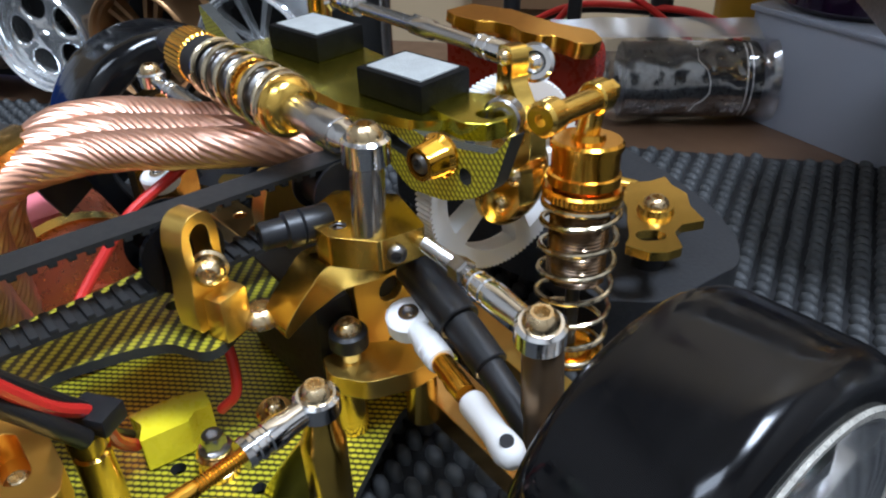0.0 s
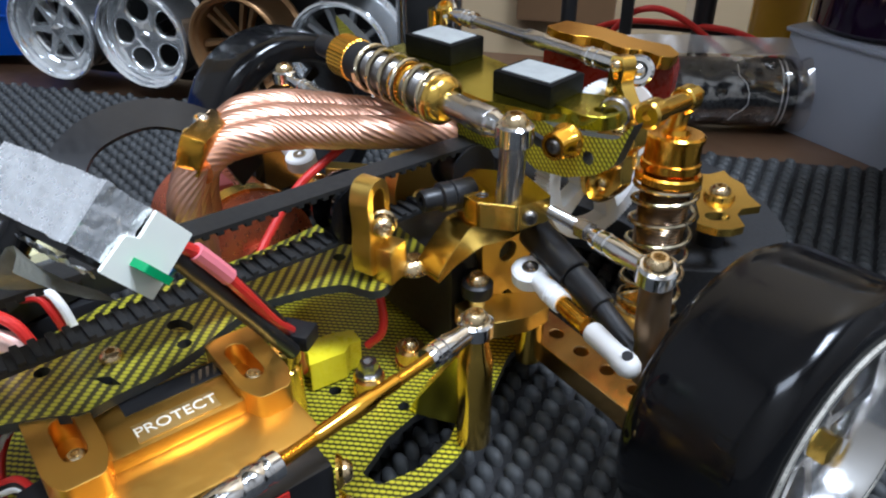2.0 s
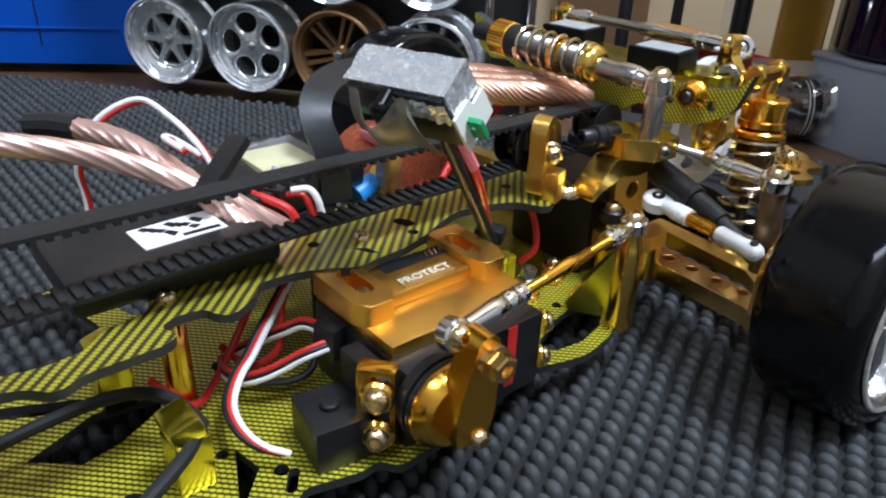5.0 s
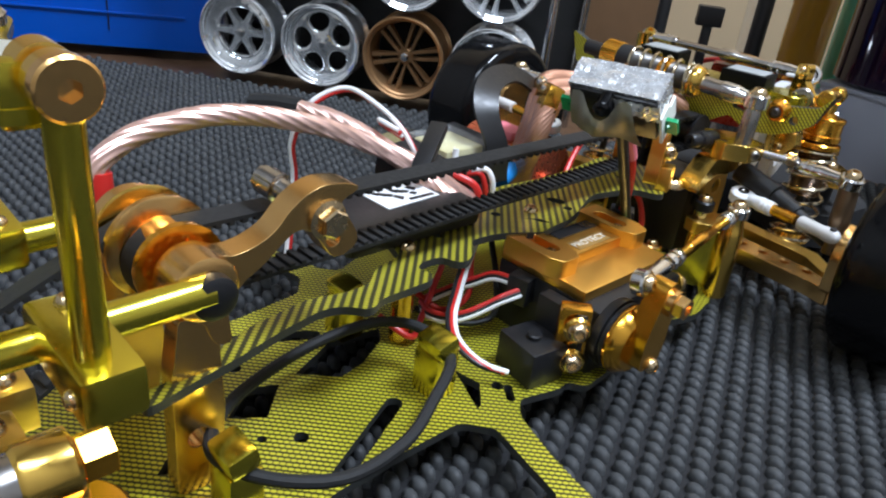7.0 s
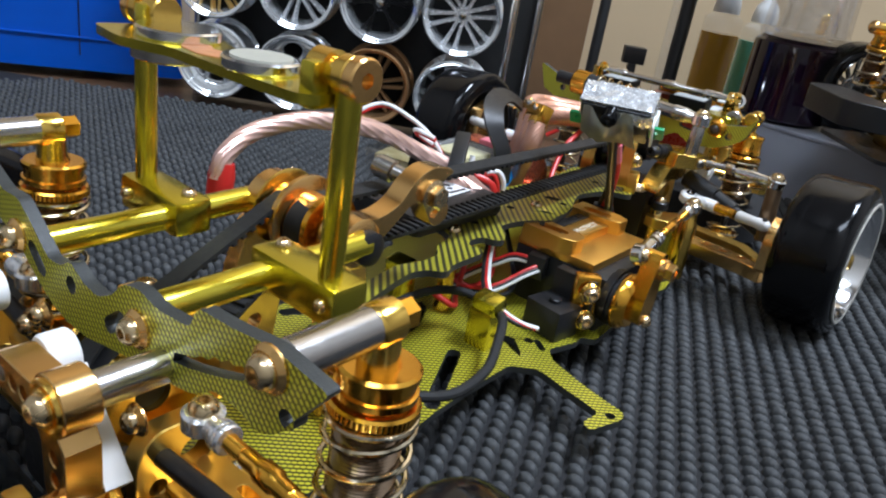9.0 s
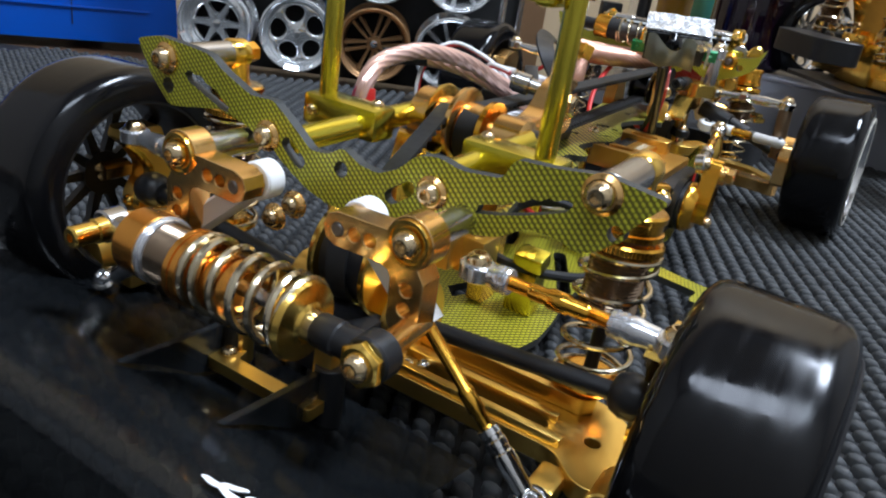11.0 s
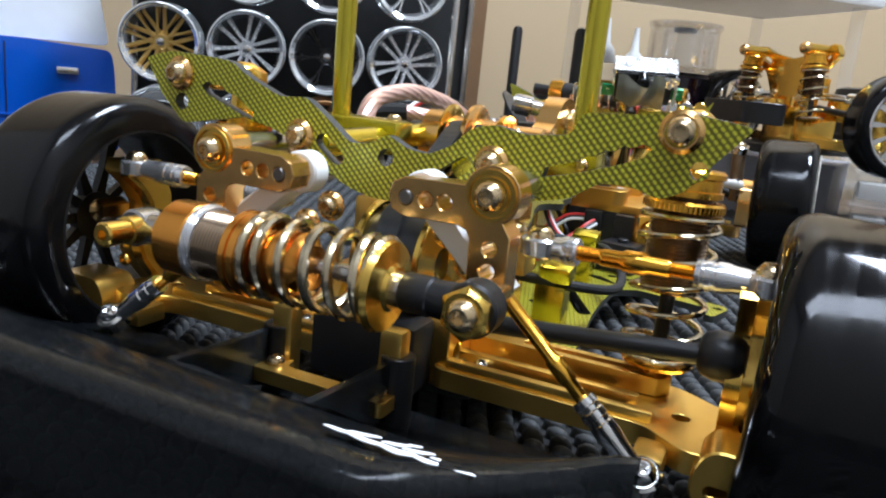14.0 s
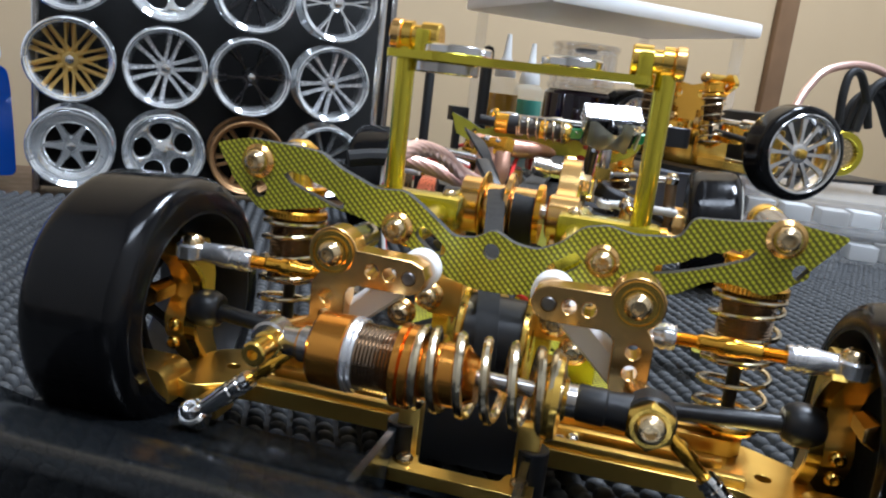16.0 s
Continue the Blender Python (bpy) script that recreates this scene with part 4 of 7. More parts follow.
for x in (-17, 12):
    bm = B()
    slab(bm, round2([(-6, 0), (16, 0), (16, 16), (12, 22), (-2, 22), (-6, 16)], 3), [ring2(8, 13, 4), ring2(-1, 8, 2)], 5, plane_m((x, 8, 12), (0, 1, 0), (0, 0, 1)))
    part("rear_bulkhead", bm, GOLDSATIN, car, "gold machined rear bulkhead")
bm = B()
slab(bm, round2([(-13, -27), (17, -27), (17, -20), (11, -19), (10, -23), (-7, -23), (-8, -19), (-13, -20)], 1.2), [ring2(13.5, -23, 1.2), ring2(-10, -23, 1.2)], 3, Matrix.Translation((0, 0, 17)))
for x in (-10.5, 14.5):
    block(bm, (x, -19, 24), (5, 4, 16), None, 1)
part("damper_cradle", bm, GOLDSATIN, car, "gold cradle under the rear damper")
# black fill block: stands in for the deep shade below the damper
bm = B()
block(bm, (0, -1, 20), (26, 12, 16), None, 2)
part("rear_shade_block", bm, BLACK, car, "black block standing in for the shade under the rear damper")
for x in (-10, 14):
    screw(car, (x, -23, 20.2), (0, 0, 1), 1.9, BRASS)
for p in ((-14, 0, 49), (15, 0, 48), (-20, 0, 44), (20, 1, 42)):
    screw(car, p, (0, -1, 0), 2.4, BRASS, 3.4, CHAMP)
for p in ((-14, 22, 44), (14, 24, 42), (20, 30, 40), (-4, 30, 38)):
    bm = B()
    block(bm, p, (9, 9, 10), None, 1)
    part("mount_block", bm, GOLDSATIN, car)
    screw(car, V(p) + V(0, 0, 5), (0, 0, 1), 2.6, BRASS)

# --- chassis posts with the black rubber band between them ---
for p, top in (((15, 124), 30), ((22, 63), 31), ((-20, 120), 30)):
    bm = B()
    block(bm, (p[0], p[1], 18.5), (9, 8, 13.5), None, 1.2)
    po = part("band_post", bm, LEMON, car, "gold clamp post on the lower plate")
    bm = B()
    block(bm, (p[0] + 1, p[1] - 1, top - 2.0), (9.5, 7, 5.2), Matrix.Rotation(.25, 3, "X"), 1.4)
    part("clamp_head", bm, LEMON, po)
bm = B()
band = [(14, 128), (4, 125), (-4, 117), (-7, 100), (-2, 80), (7, 67), (18, 60), (29, 66), (36, 80), (35, 97), (29.5, 110), (23, 121)]
ring = [V(x, y, 24 + 2 * math.sin(i * 1.3)) for i, (x, y) in enumerate(band)]
sweep(bm, smooth_path(ring + [ring[0]], 7)[:-1], 1.5, closed=True)
part("rubber_band", bm, RUBBER, car, "black rubber band looped round two posts")

# --- steering servo with its gold cover ---
bm = B()
block(bm, (16, 186, 22), (38, 42, 21), None, 1.2)
servo = part("steering_servo", bm, BLACK, car, "black steering servo under a gold cover")
bm = B()
block(bm, (13, 187, 34.0), (32, 43, 3.6), None, .8)
block(bm, (9, 187, 37.0), (14, 27, 4), None, .9)
part("servo_cover", bm, COVER, servo, "gold anodised servo cover")
for y0, y1, yc in ((164, 175, 170), (199, 209.5, 203.4)):
    bm = B()
    slab(bm, round2([(-2, y0), (15, y0), (20, y0 + 2), (20, y1 - 2), (15, y1), (-2, y1)], 1.4), [slot2(4, yc, 12, yc, 2.2)], 6.0, Matrix.Translation((0, 0, 35.2)))
    part("cover_boss", bm, COVER, servo)
    screw(servo, (11.6, yc, 38.6), (0, 0, 1), 2.2, BRASS, h=1.8)
bm = B()
block(bm, (12.4, 187.5, 39.1), (5.0, 15.5, .35), None, .1)
part("name_plate", bm, surface("etched_plate", (.66, .42, .14), .4, .8), servo, "hatched name plate")


def lettering(text, m, size, material, parent, name="lettering", label="", depth=.08, align="CENTER"):
    cu = bpy.data.curves.new(name, "FONT")
    cu.body, cu.size, cu.extrude, cu.align_x, cu.align_y = text, size / 1000, depth / 1000, align, "CENTER"
    tmp = new(name, cu)
    me = bpy.data.meshes.new_from_object(tmp.evaluated_get(bpy.context.evaluated_depsgraph_get()))
    bpy.data.objects.remove(tmp)
    mm = m.copy()
    mm.translation = mm.translation / 1000
    me.transform(mm)
    me.materials.append(material)
    ob = new(name, me)
    if parent is not None:
        ob.parent = parent
        ob.matrix_parent_inverse = parent.matrix_basis.inverted()
    if label:
        tagged(ob, label)
    return ob


lettering("PROTECT", plane_m((12.4, 187.5, 39.35), (0, 1, 0), (-1, 0, 0)), 3.6, surface("white_lettering", (.85, .80, .66), .45, vary=.04), servo)
bm = B()
block(bm, (4.4, 190, 39.1), (4.6, 20, .3), None, .1)
part("dark_label", bm, BLACK, servo, "black label with pale slashes")
for i in range(5):
    bm = B()
    slab(bm, [(0, 0), (.7, 0), (1.9, 3), (1.2, 3)], [], .1, plane_m((6, 193 + i * 1.5, 39.3), (0, 1, 0), (-1, 0, 0)))
    part("label_slash", bm, STEEL, servo)
bm = B()
block(bm, (35.4, 196, 24), (.4, 3, 17), None, .1)
part("red_stripe", bm, RED, servo, "red stripe on the servo case")
bm = B()
block(bm, (26, 161.5, 23), (16, 5, 19), None, .8)
part("servo_tab", bm, BLACK, servo)
bm = B()
block(bm, (30, 161, 24.5), (9, 5, 19), Matrix.Rotation(.75, 3, "Z"), 1.4)
part("servo_bracket", bm, ORANGE, servo)
for z in (28.4, 18.2):
    screw(servo, (33.2, 158.6, z), (.72, -.68, .12), 2.9, BRASS, 3.9, GOLD)
for z in (28.4, 18.2):
    screw(servo, (33.5, 208, z), (.6, 1, 0), 2.4, BRASS, 3.4, GOLD)
hc = V(38, 172, 25)
bm = B()
lathe(bm, hc - V(3, 0, 0), (1, 0, 0), [(0, 0), (0, 10), (2, 10.5), (3, 10.5), (3, 9.2), (3.6, 9.2), (3.6, 10.2), (4.6, 10.2), (5, 9.6), (5, 0)], 40)
part("horn_ring", bm, BLACK, servo)
bm = B()
lathe(bm, hc + V(2, 0, 0), (1, 0, 0), [(0, 0), (0, 10.2), (.6, 10.4), (1.4, 10.4), (4, 8.6), (4.6, 8), (4.6, 0)], 40)
horn = part("servo_horn", bm, ORANGE, servo, "orange anodised servo horn")
bm = B()
slab(bm, round2([(-4.5, -5), (4, -6), (6, 0), (6.6, 10), (6.4, 19), (4, 21), (.6, 20), (-2, 12), (-4.5, 4)], 2.2), [], 6, plane_m(hc + V(5, 0, 0), (0, 1, 0), (0, 0, 1)))
part("horn_arm", bm, ORANGE, servo)
bm = B()
lathe(bm, (49, 175.5, 40), (1, 0, 0), [(0, 0), (0, 3.9), (2, 3.9), (2.2, 3.3), (4.6, 3.3), (5, 2.8), (5, 1.5), (4, 1.5), (4, 0)], 24, hexr={3, 4, 5})
part("nut", bm, CHAMP, servo)
screw(servo, hc + V(11, 2, -5), (1, 0, 0), 2.4, BRASS)
turnbuckle(car, (41, 172.5, 43.0), (31.3, 244, 44), (1, 0, .25), (0, 0, 1), ORANGE, CHROME, CHROME, 3.8, 20, 11, 1.3, stub_r=2.6)
bm = B()
lathe(bm, (31.5, 244, 11.8), (0, 0, 1), [(0, 0), (0, 3.5), (.5, 3.8), (24, 3.8), (26, 3.2), (29, 2.6), (31, 2.6), (31, 0)], 28)
part("link_post", bm, GOLD, car, "gold post that carries the steering link")

# --- small black switch ---
bm = B()
block(bm, (24, 152.5, 17.5), (15, 12.5, 11.2), Matrix.Rotation(-.15, 3, "Z"), .6)
sw = part("power_switch", bm, BLACK, car, "small black switch box on the lower plate")
bm = B()
lathe(bm, (24, 152.5, 23), (0, 0, 1), [(0, 0), (0, 2.2), (1.2, 2.2), (1.6, 1.8), (1.6, 0)], 18)
part("button", bm, BLACK, sw)

# --- speed controller, receiver and their leads ---
bm = B()
block(bm, (-26, 137, 45.7), (33, 48, 7.6), None, 2.4)
esc = part("speed_controller", bm, BLACK, car, "black speed controller with a white label")
bm = B()
block(bm, (-24.3, 141.6, 49.7), (11.6, 20, .35), Matrix.Rotation(.05, 3, "Z"), .1)
part("white_label", bm, WHITE, esc, "white paper label with a dark drawing")
random.seed(4)
for i in range(9):
    bm = B()
    w = 1.5 + random.random() * 2
    slab(bm, [(0, 0), (w, .6), (w * .7, 2.6), (-.4, 1.6)], [], .12, plane_m((-28.4 + 1.2 * (i % 4) + random.random(), 133.6 + 1.5 * i, 49.92), (1, .3, 0), (-.3, 1, 0)))
    part("label_mark", bm, BLACK, esc)
bm = B()
block(bm, (-20.4, 146, 50.0), (1.4, 9, .12), None, 0)
part("label_bar", bm, BLACK, esc)
bm = B()
block(bm, (-44, 178, 48), (26, 46, 9), Matrix.Rotation(.25, 3, "Z") @ Matrix.Rotation(.1, 3, "Y"), 1)
part("receiver", bm, BLACK, car, "black receiver box")
bm = B()
block(bm, (-88, 195, 35), (30, 24, 9), Matrix.Rotation(.3, 3, "Z"), .6)
rx = part("gyro_box", bm, FILM, car, "clear wrapped gyro box")
bm = B()
block(bm, (-88, 195, 34), (24, 17, 5), Matrix.Rotation(.3, 3, "Z"), .5)
part("gyro_board", bm, surface("ochre_tape", (.5, .42, .2), .5), rx)
bm = B()
lathe(bm, (-38, 200, 38.5), (-.3, 1, .2), [(0, 0), (0, 3.4), (.4, 3.6), (9, 3.6), (9.6, 3.0), (9.6, 0)], 22)
part("capacitor", bm, BLUE, car, "blue electrolytic capacitor")


def lead(name, pts, r, material, label, n=8, parent=None):
    bm = B()
    sweep(bm, smooth_path(pts, n), r)
    return part(name, bm, material, parent or car, label)


def twisted(name, pts, r, material, label, strands=7, pitch=16.0, n=10, parent=None, sleeve=None):
    """A cable of strands laid round its middle line."""
    path = smooth_path(pts, n)
    fine = []
    for a, b in zip(path, path[1:]):
        k = max(1, int((b - a).length / .7))
        fine += [a.lerp(b, i / k) for i in range(k)]
    fine.append(path[-1])
    gap = (fine[1] - fine[0]).length
    sect = []
    for i in range(strands * 4):
        a = 2 * PI * i / (strands * 4)
        rr = r * (1 - 1.04 / strands * (1 - abs(math.cos(a * strands / 2))) + .022 * math.cos(a * 3))
        sect.append((rr * math.cos(a), rr * math.sin(a)))
    bm = B()
    sweep(bm, fine, sect, twist=2 * PI * gap / pitch)
    return part(name, bm, material, parent or car, label, smooth=60)


bm = B()
block(bm, (-30, 156.5, 60.5), (20, 5.6, 3.0), axes((.2, -.45, 1), (12, 11, -6)), .6)
part("wire_sleeve", bm, BLACK, car, "flat black sleeve on a servo wire")
# receiver wrapped in clear film
bm = B()
block(bm, (-45, 179, 48), (17, 17, 12), None, .8)
rx = part("receiver", bm, surface("cream_yellow_case", (.62, .57, .30), .35, vary=.3, scale=120), car, "receiver wrapped in crinkled clear film")
fw = bmesh.new()
bmesh.ops.create_cube(fw, size=1.0)
bmesh.ops.subdivide_edges(fw, edges=fw.edges[:], cuts=11, use_grid_fill=True)
for v in fw.verts:
    v.co *= 1 + noise.noise(v.co * 7.0) * .05 + noise.noise(v.co * 17.0) * .025
bmesh.ops.scale(fw, vec=V(19.5, 19.5, 13.6), verts=fw.verts)
bm = B()
merge(bm, fw, Matrix.Translation((-45, 179, 48.6)))
part("clear_film", bm, ACRYL, rx, "crinkled clear plastic film", smooth=20)
bm = B()
block(bm, (-42, 179, 34.5), (22, 22, 14), None, 1)
part("receiver_tray", bm, BLACK, car, "black tray under the receiver")
bm = B()
block(bm, (-31, 172, 50), (9, 5, 4), axes((0, 0, 1), (.8, .6, 0)), .5)
part("wire_plug", bm, BLACK, car, "small black plug with red and white wires")
lead("white_wire", [(-28, 174, 50.5), (-25, 177.5, 51), (-23, 179, 48), (-22.5, 180, 42)], 1.0, WHITE, "thin white wire")
lead("red_wire", [(-29, 173, 49), (-26, 176, 49.6), (-24.4, 177.4, 46), (-24, 178.5, 41)], 1.0, RED, "thin red wire")
lead("white_wire", [(-34, 169, 50), (-30, 167, 47), (-28, 167, 42)], .9, WHITE, "thin white wire")
lead("red_wire", [(-35, 170, 49), (-31, 168.5, 46), (-29.4, 168.6, 41)], .9, RED, "thin red wire")
lead("white_wire", [(-35, 173, 49), (-36, 174, 55)], 1.1, WHITE, "white wire stub")
lead("red_wire", [(-33, 163, 51), (-27, 166, 50.5), (-22, 170, 48), (-20, 172, 42)], 1.2, RED, "red wire")
# thick copper motor cables, clamped in a gold bar
for k in (-1, 0, 1):
    o = V(6.0, -5.2, -.6) * k
    pts = [V(-40, 221, 64.5) + o, V(-45, 231, 66.5 - k * .6) + o, V(-43, 244, 66) + o, V(-33, 256, 65.4) + o * .75, V(-23.5, 266, 65) + o * .5, V(-17, 277, 62.5) + o * .25]
    twisted("copper_cable", pts, 4.3, COPPER, "thick bare copper cable in a clear sleeve", 16, 42)
    pts = [V(-39, 219, 66) + o, V(-38, 215, 56) + o * .9, V(-42, 216, 42) + o * .8, V(-46, 219, 26) + o * .7]
    twisted("copper_cable", pts, 3.9, COPPER, "thick bare copper cable in a clear sleeve", 16, 40)
bm = B()
block(bm, (-40, 220.5, 67), (25, 6, 9.5), axes((.1, .35, 1), (.76, -.64, 0)) @ Matrix.Rotation(PI / 2, 3, "Z"), 1)
cl = part("cable_clamp", bm, ORANGE, car, "gold clamp bar over three cables")
for k in (-.5, .5):
    screw(cl, V(-40, 219, 71) + V(7.6, -6.2, 0) * k * .9, (.1, -.5, 1), 2.0, CHROME)
bm = B()
lathe(bm, (-78, 230, 30), (1, 0, 0), [(0, 0), (0, 15), (1, 16.5), (30, 16.5), (31, 17.5), (36, 17.5), (37, 16), (37, 5), (39, 5), (39, 0)], 40)
mot = part("motor", bm, surface("red_copper_can", (.60, .16, .08), .3, .8), car, "red anodised motor can with a gold ring")
bm = B()
lathe(bm, (-51, 230, 30), (1, 0, 0), [(0, 16), (0, 18.2), (4, 18.2), (4, 16), (0, 16)], 40, knurl=0)
part("motor_ring", bm, GOLD, mot)
bm = B()
block(bm, (-60, 226, 46.5), (14, 10, 3.4), None, 1)
part("pink_tab", bm, PINK, mot)

# battery lead with a red boot
twisted("battery_lead", [(-44, 62, 59), (-45, 65, 66), (-48, 78, 71), (-46, 98, 73), (-42, 120, 69), (-39, 138, 62), (-29, 153, 54.5), (-24, 163, 47), (-22, 170, 42)], 2.9, SILVERSTRAND,
        "pale copper lead in a clear sleeve", 9, 52)
bm = B()
lathe(bm, (-44, 62, 50), (-.05, .15, 1), [(0, 0), (0, 3.0), (1, 3.6), (10, 3.9), (14, 3.3), (14, 0)], 18)
part("red_boot", bm, RED, car, "red shrink sleeve on the lead")
twisted("battery_lead", [(-68, 134, 64), (-56, 142, 62), (-42, 149, 57), (-28, 154, 51), (-16, 160, 45)], 3.1, SILVERSTRAND, "pale copper lead in a clear sleeve", 9, 46)
lead("black_sleeve", [(-83, 126.4, 62), (-75, 131, 63.4), (-67, 134.6, 64)], 3.5, RUBBER, "black sleeve on the end of a lead")


def ribbon3(name, pts, colours, w=1.1, side=(0, 0, 1), label=""):
    for k, m in enumerate(colours):
        o = V(side) * (k - (len(colours) - 1) / 2) * w * 1.7
        lead(name, [V(p) + o for p in pts], w, m, label)


ribbon3("servo_wire", [(-62, 127, 14), (-68, 133, 40), (-69.5, 133, 53), (-70, 140, 64), (-65, 150, 69.5), (-54, 154, 67), (-44, 157, 61.5), (-37, 160, 52), (-33, 164, 44)], (RED, WHITE), .8, (-.3, -.5, .5), label="white and red servo wire")
ribbon3("servo_wire", [(-37.5, 150.5, 63.5), (-44, 148.5, 65), (-48, 152, 63), (-43, 157, 59)], (RED, WHITE), .8, (-.2, -.4, .6), label="white and red servo wire")
ribbon3("servo_wire", [(10.5, 161.5, 28.2), (8.0, 156.1, 26.2), (5.5, 152.5, 23.5), (2.3, 147.8, 20.5), (-2.0, 144.1, 18.2), (-8.2, 142.7, 17.0), (-13.5, 143.7, 17.2)], (RED, BLACK, WHITE), .8, (.25, -.2, -.62), label="white, red and black servo wire")
ribbon3("servo_wire", [(8.0, 163, 29), (-0.3, 160.7, 28.5), (-5.1, 157.4, 25.3), (-11.5, 152.5, 20.3), (-16.3, 146.1, 15.7)], (RED, BLACK, WHITE), .75, (.25, -.2, -.62), label="white, red and black servo wire")
ribbon3("servo_wire", [(-13.4, 163.7, 33.6), (-7.9, 154.6, 28.0), (-2.4, 147.0, 24.2), (2.4, 141.1, 23.0), (8.6, 136.3, 21.3), (14.9, 135.3, 19.5), (20.5, 137.0, 17.8), (24.8, 141.0, 16.4)], (BLACK, RED, WHITE), .8, (.46, .55, .05), label="white, red and black servo wire")
bm = B()
block(bm, (8.5, 163, 28), (7, 6, 9), Matrix.Rotation(.2, 3, "Z"), .8)
part("servo_plug", bm, BLACK, servo, "black plug of the servo lead")
for k, q in enumerate((((-16, 168, 36), (-10, 160, 30), (-6, 156, 20), (-10, 150, 15), (-18, 146, 18)), ((-18, 160, 36), (-14, 150, 24), (-9, 140, 15), (-4, 132, 15), (-12, 126, 20)), ((-15, 172, 36), (-4, 166, 24), (2, 160, 16), (-2, 150, 14.5), (-14, 142, 16)))):
    lead("red_wire" if k < 2 else "black_wire", list(q), 1.0, RED if k < 2 else BLACK, "thin wire tucked under the upper deck")
lead("red_wire", [(-30, 265, 68), (-31, 252, 60), (-31, 240, 54), (-30, 232, 47), (-27, 224, 40), (-22, 218, 34)], 1.15, RED, "thin red wire")
lead("red_wire", [(14, 192, 76), (12, 198, 70), (11.5, 204, 60), (8, 211, 47), (3.0, 217, 38), (0, 219, 28), (-7.5, 223.0, 17.5)], 1.2, RED, "red wire from the camera module")
lead("black_wire", [(10, 193, 76), (9, 199, 68), (8.5, 206, 57), (5, 213, 45), (0.5, 217.5, 36), (-4, 219, 27), (-11, 223.0, 17.5)], 1.2, BLACK, "black wire from the camera module")
lead("pink_sleeve", [(12.3, 197, 71.4), (11.9, 199.6, 67.6), (11.6, 202.2, 63.6)], 1.7, PINK, "pink shrink sleeve on the red wire")
lead("red_wire", [(-5, 240, 18), (-2, 243, 24), (-6, 244, 34), (-12, 240, 40)], 1.1, RED, "thin red wire")
bm = B()
slab(bm, round2([(0, 0), (9.5, 0), (11.5, 2), (15, 2), (15, 7), (9.5, 8.6), (0, 8.6), (1.6, 4.3)], .6), [], 8.2, plane_m((-4.6, 223.2, 12.4), (.10, .995, 0), (-.995, .10, 0)))
part("connector", bm, YELLOW, car, "yellow two-pin power connector")
bm = B()
block(bm, (4, 217, 38.5), (8, 6, 4), Matrix.Rotation(.6, 3, "Z"), .8)
part("cable_tie", bm, BLACK, car)
bm = B()
lathe(bm, (2.2, 214.6, 11.8), (0, 0, 1), [(0, 0), (0, 3.4), (18, 3.2), (18.4, 2.6), (19.4, 2.6), (20, 3.4), (23, 3.4), (23.5, 2.8), (23.5, 0)], 24)
part("servo_post", bm, GOLD, car)
# flat black ribbon cable that arches beside the front wheel
bm = B()
rb = smooth_path([(-31, 190, 42), (-32, 189, 55), (-38, 188, 66), (-45, 196, 72.5), (-50, 212, 73), (-49, 226, 66), (-47, 234, 52)], 8)
sweep(bm, rb, [(-4.4, -.5), (-3.4, -.5), (-3.3, -.25), (-3.1, -.5), (-1.2, -.5), (-1.1, -.25), (-.9, -.5), (1.2, -.5), (1.3, -.25), (1.5, -.5), (4.4, -.5), (4.4, .5), (-4.4, .5)], up=(.5, -.2, .85))
part("ribbon_cable", bm, BLACK, car, "flat black ribbon cable in a loop")

# --- video camera module on a black stalk ---
ml = V(23.5, 7, .6).normalized()
md_ = V(4, -6.4, -5.6)
md_ = (md_ - ml * md_.dot(ml)).normalized()
mz = ml.cross(-md_).normalized()
if mz.z < 0:
    mz = -mz
tm = Matrix((ml, -md_, mz)).transposed()
mc_ = V(17.5, 178.5, 88)
bm = B()
lathe(bm, (8, 214, 38), V(12.5, 191, 76) - V(8, 214, 38), [(0, 0), (0, 1.7), (42, 1.7), (42, 0)], 14)
stalk = part("camera_stalk", bm, BLACK, car, "black stalk behind the servo")
foil = B()
bmesh.ops.create_cube(foil, size=1.0)
bmesh.ops.subdivide_edges(foil, edges=foil.edges[:], cuts=25, use_grid_fill=True)
bmesh.ops.scale(foil, vec=V(25, 9.4, 8), verts=foil.verts)
for v in foil.verts:
    p = v.co.copy()
    side = V(1 if p.x > 12.4 else -1 if p.x < -12.4 else 0, 1 if p.y > 4.6 else -1 if p.y < -4.6 else 0, 1 if p.z > 3.9 else -1 if p.z < -3.9 else 0)
    v.co += side.normalized() * (.35 * noise.noise(p * .25) + .30 * abs(noise.noise(p * .45)) + .09 * noise.noise(p * 1.3) - .12)
    if p.z < -3:
        v.co += noise.noise_vector(p * .6) * .5
bm = B()
merge(bm, foil, Matrix.Translation(mc_ + mz * 1.2 - md_ * .5) @ tm.to_4x4())
camm = part("video_module", bm, surface("crumpled_foil", (.80, .82, .84), .25, .68, vary=.05, scale=160, bump=1.5, wear=.08), car, "small camera module wrapped in silver foil", smooth=9)
bm = B()
slab(bm, round2([(-5.4, -8.4), (5.4, -8.4), (5.4, -1), (1.0, -1), (.4, 1.2), (-5.4, 1.6)], .3), [], .7, plane_m(mc_ + ml * 12.6 - mz * 2.2 , -md_, mz))
part("white_card", bm, surface("cream_card", (.86, .88, .80), .5, vary=.04), camm, "cream card on the end of the module")
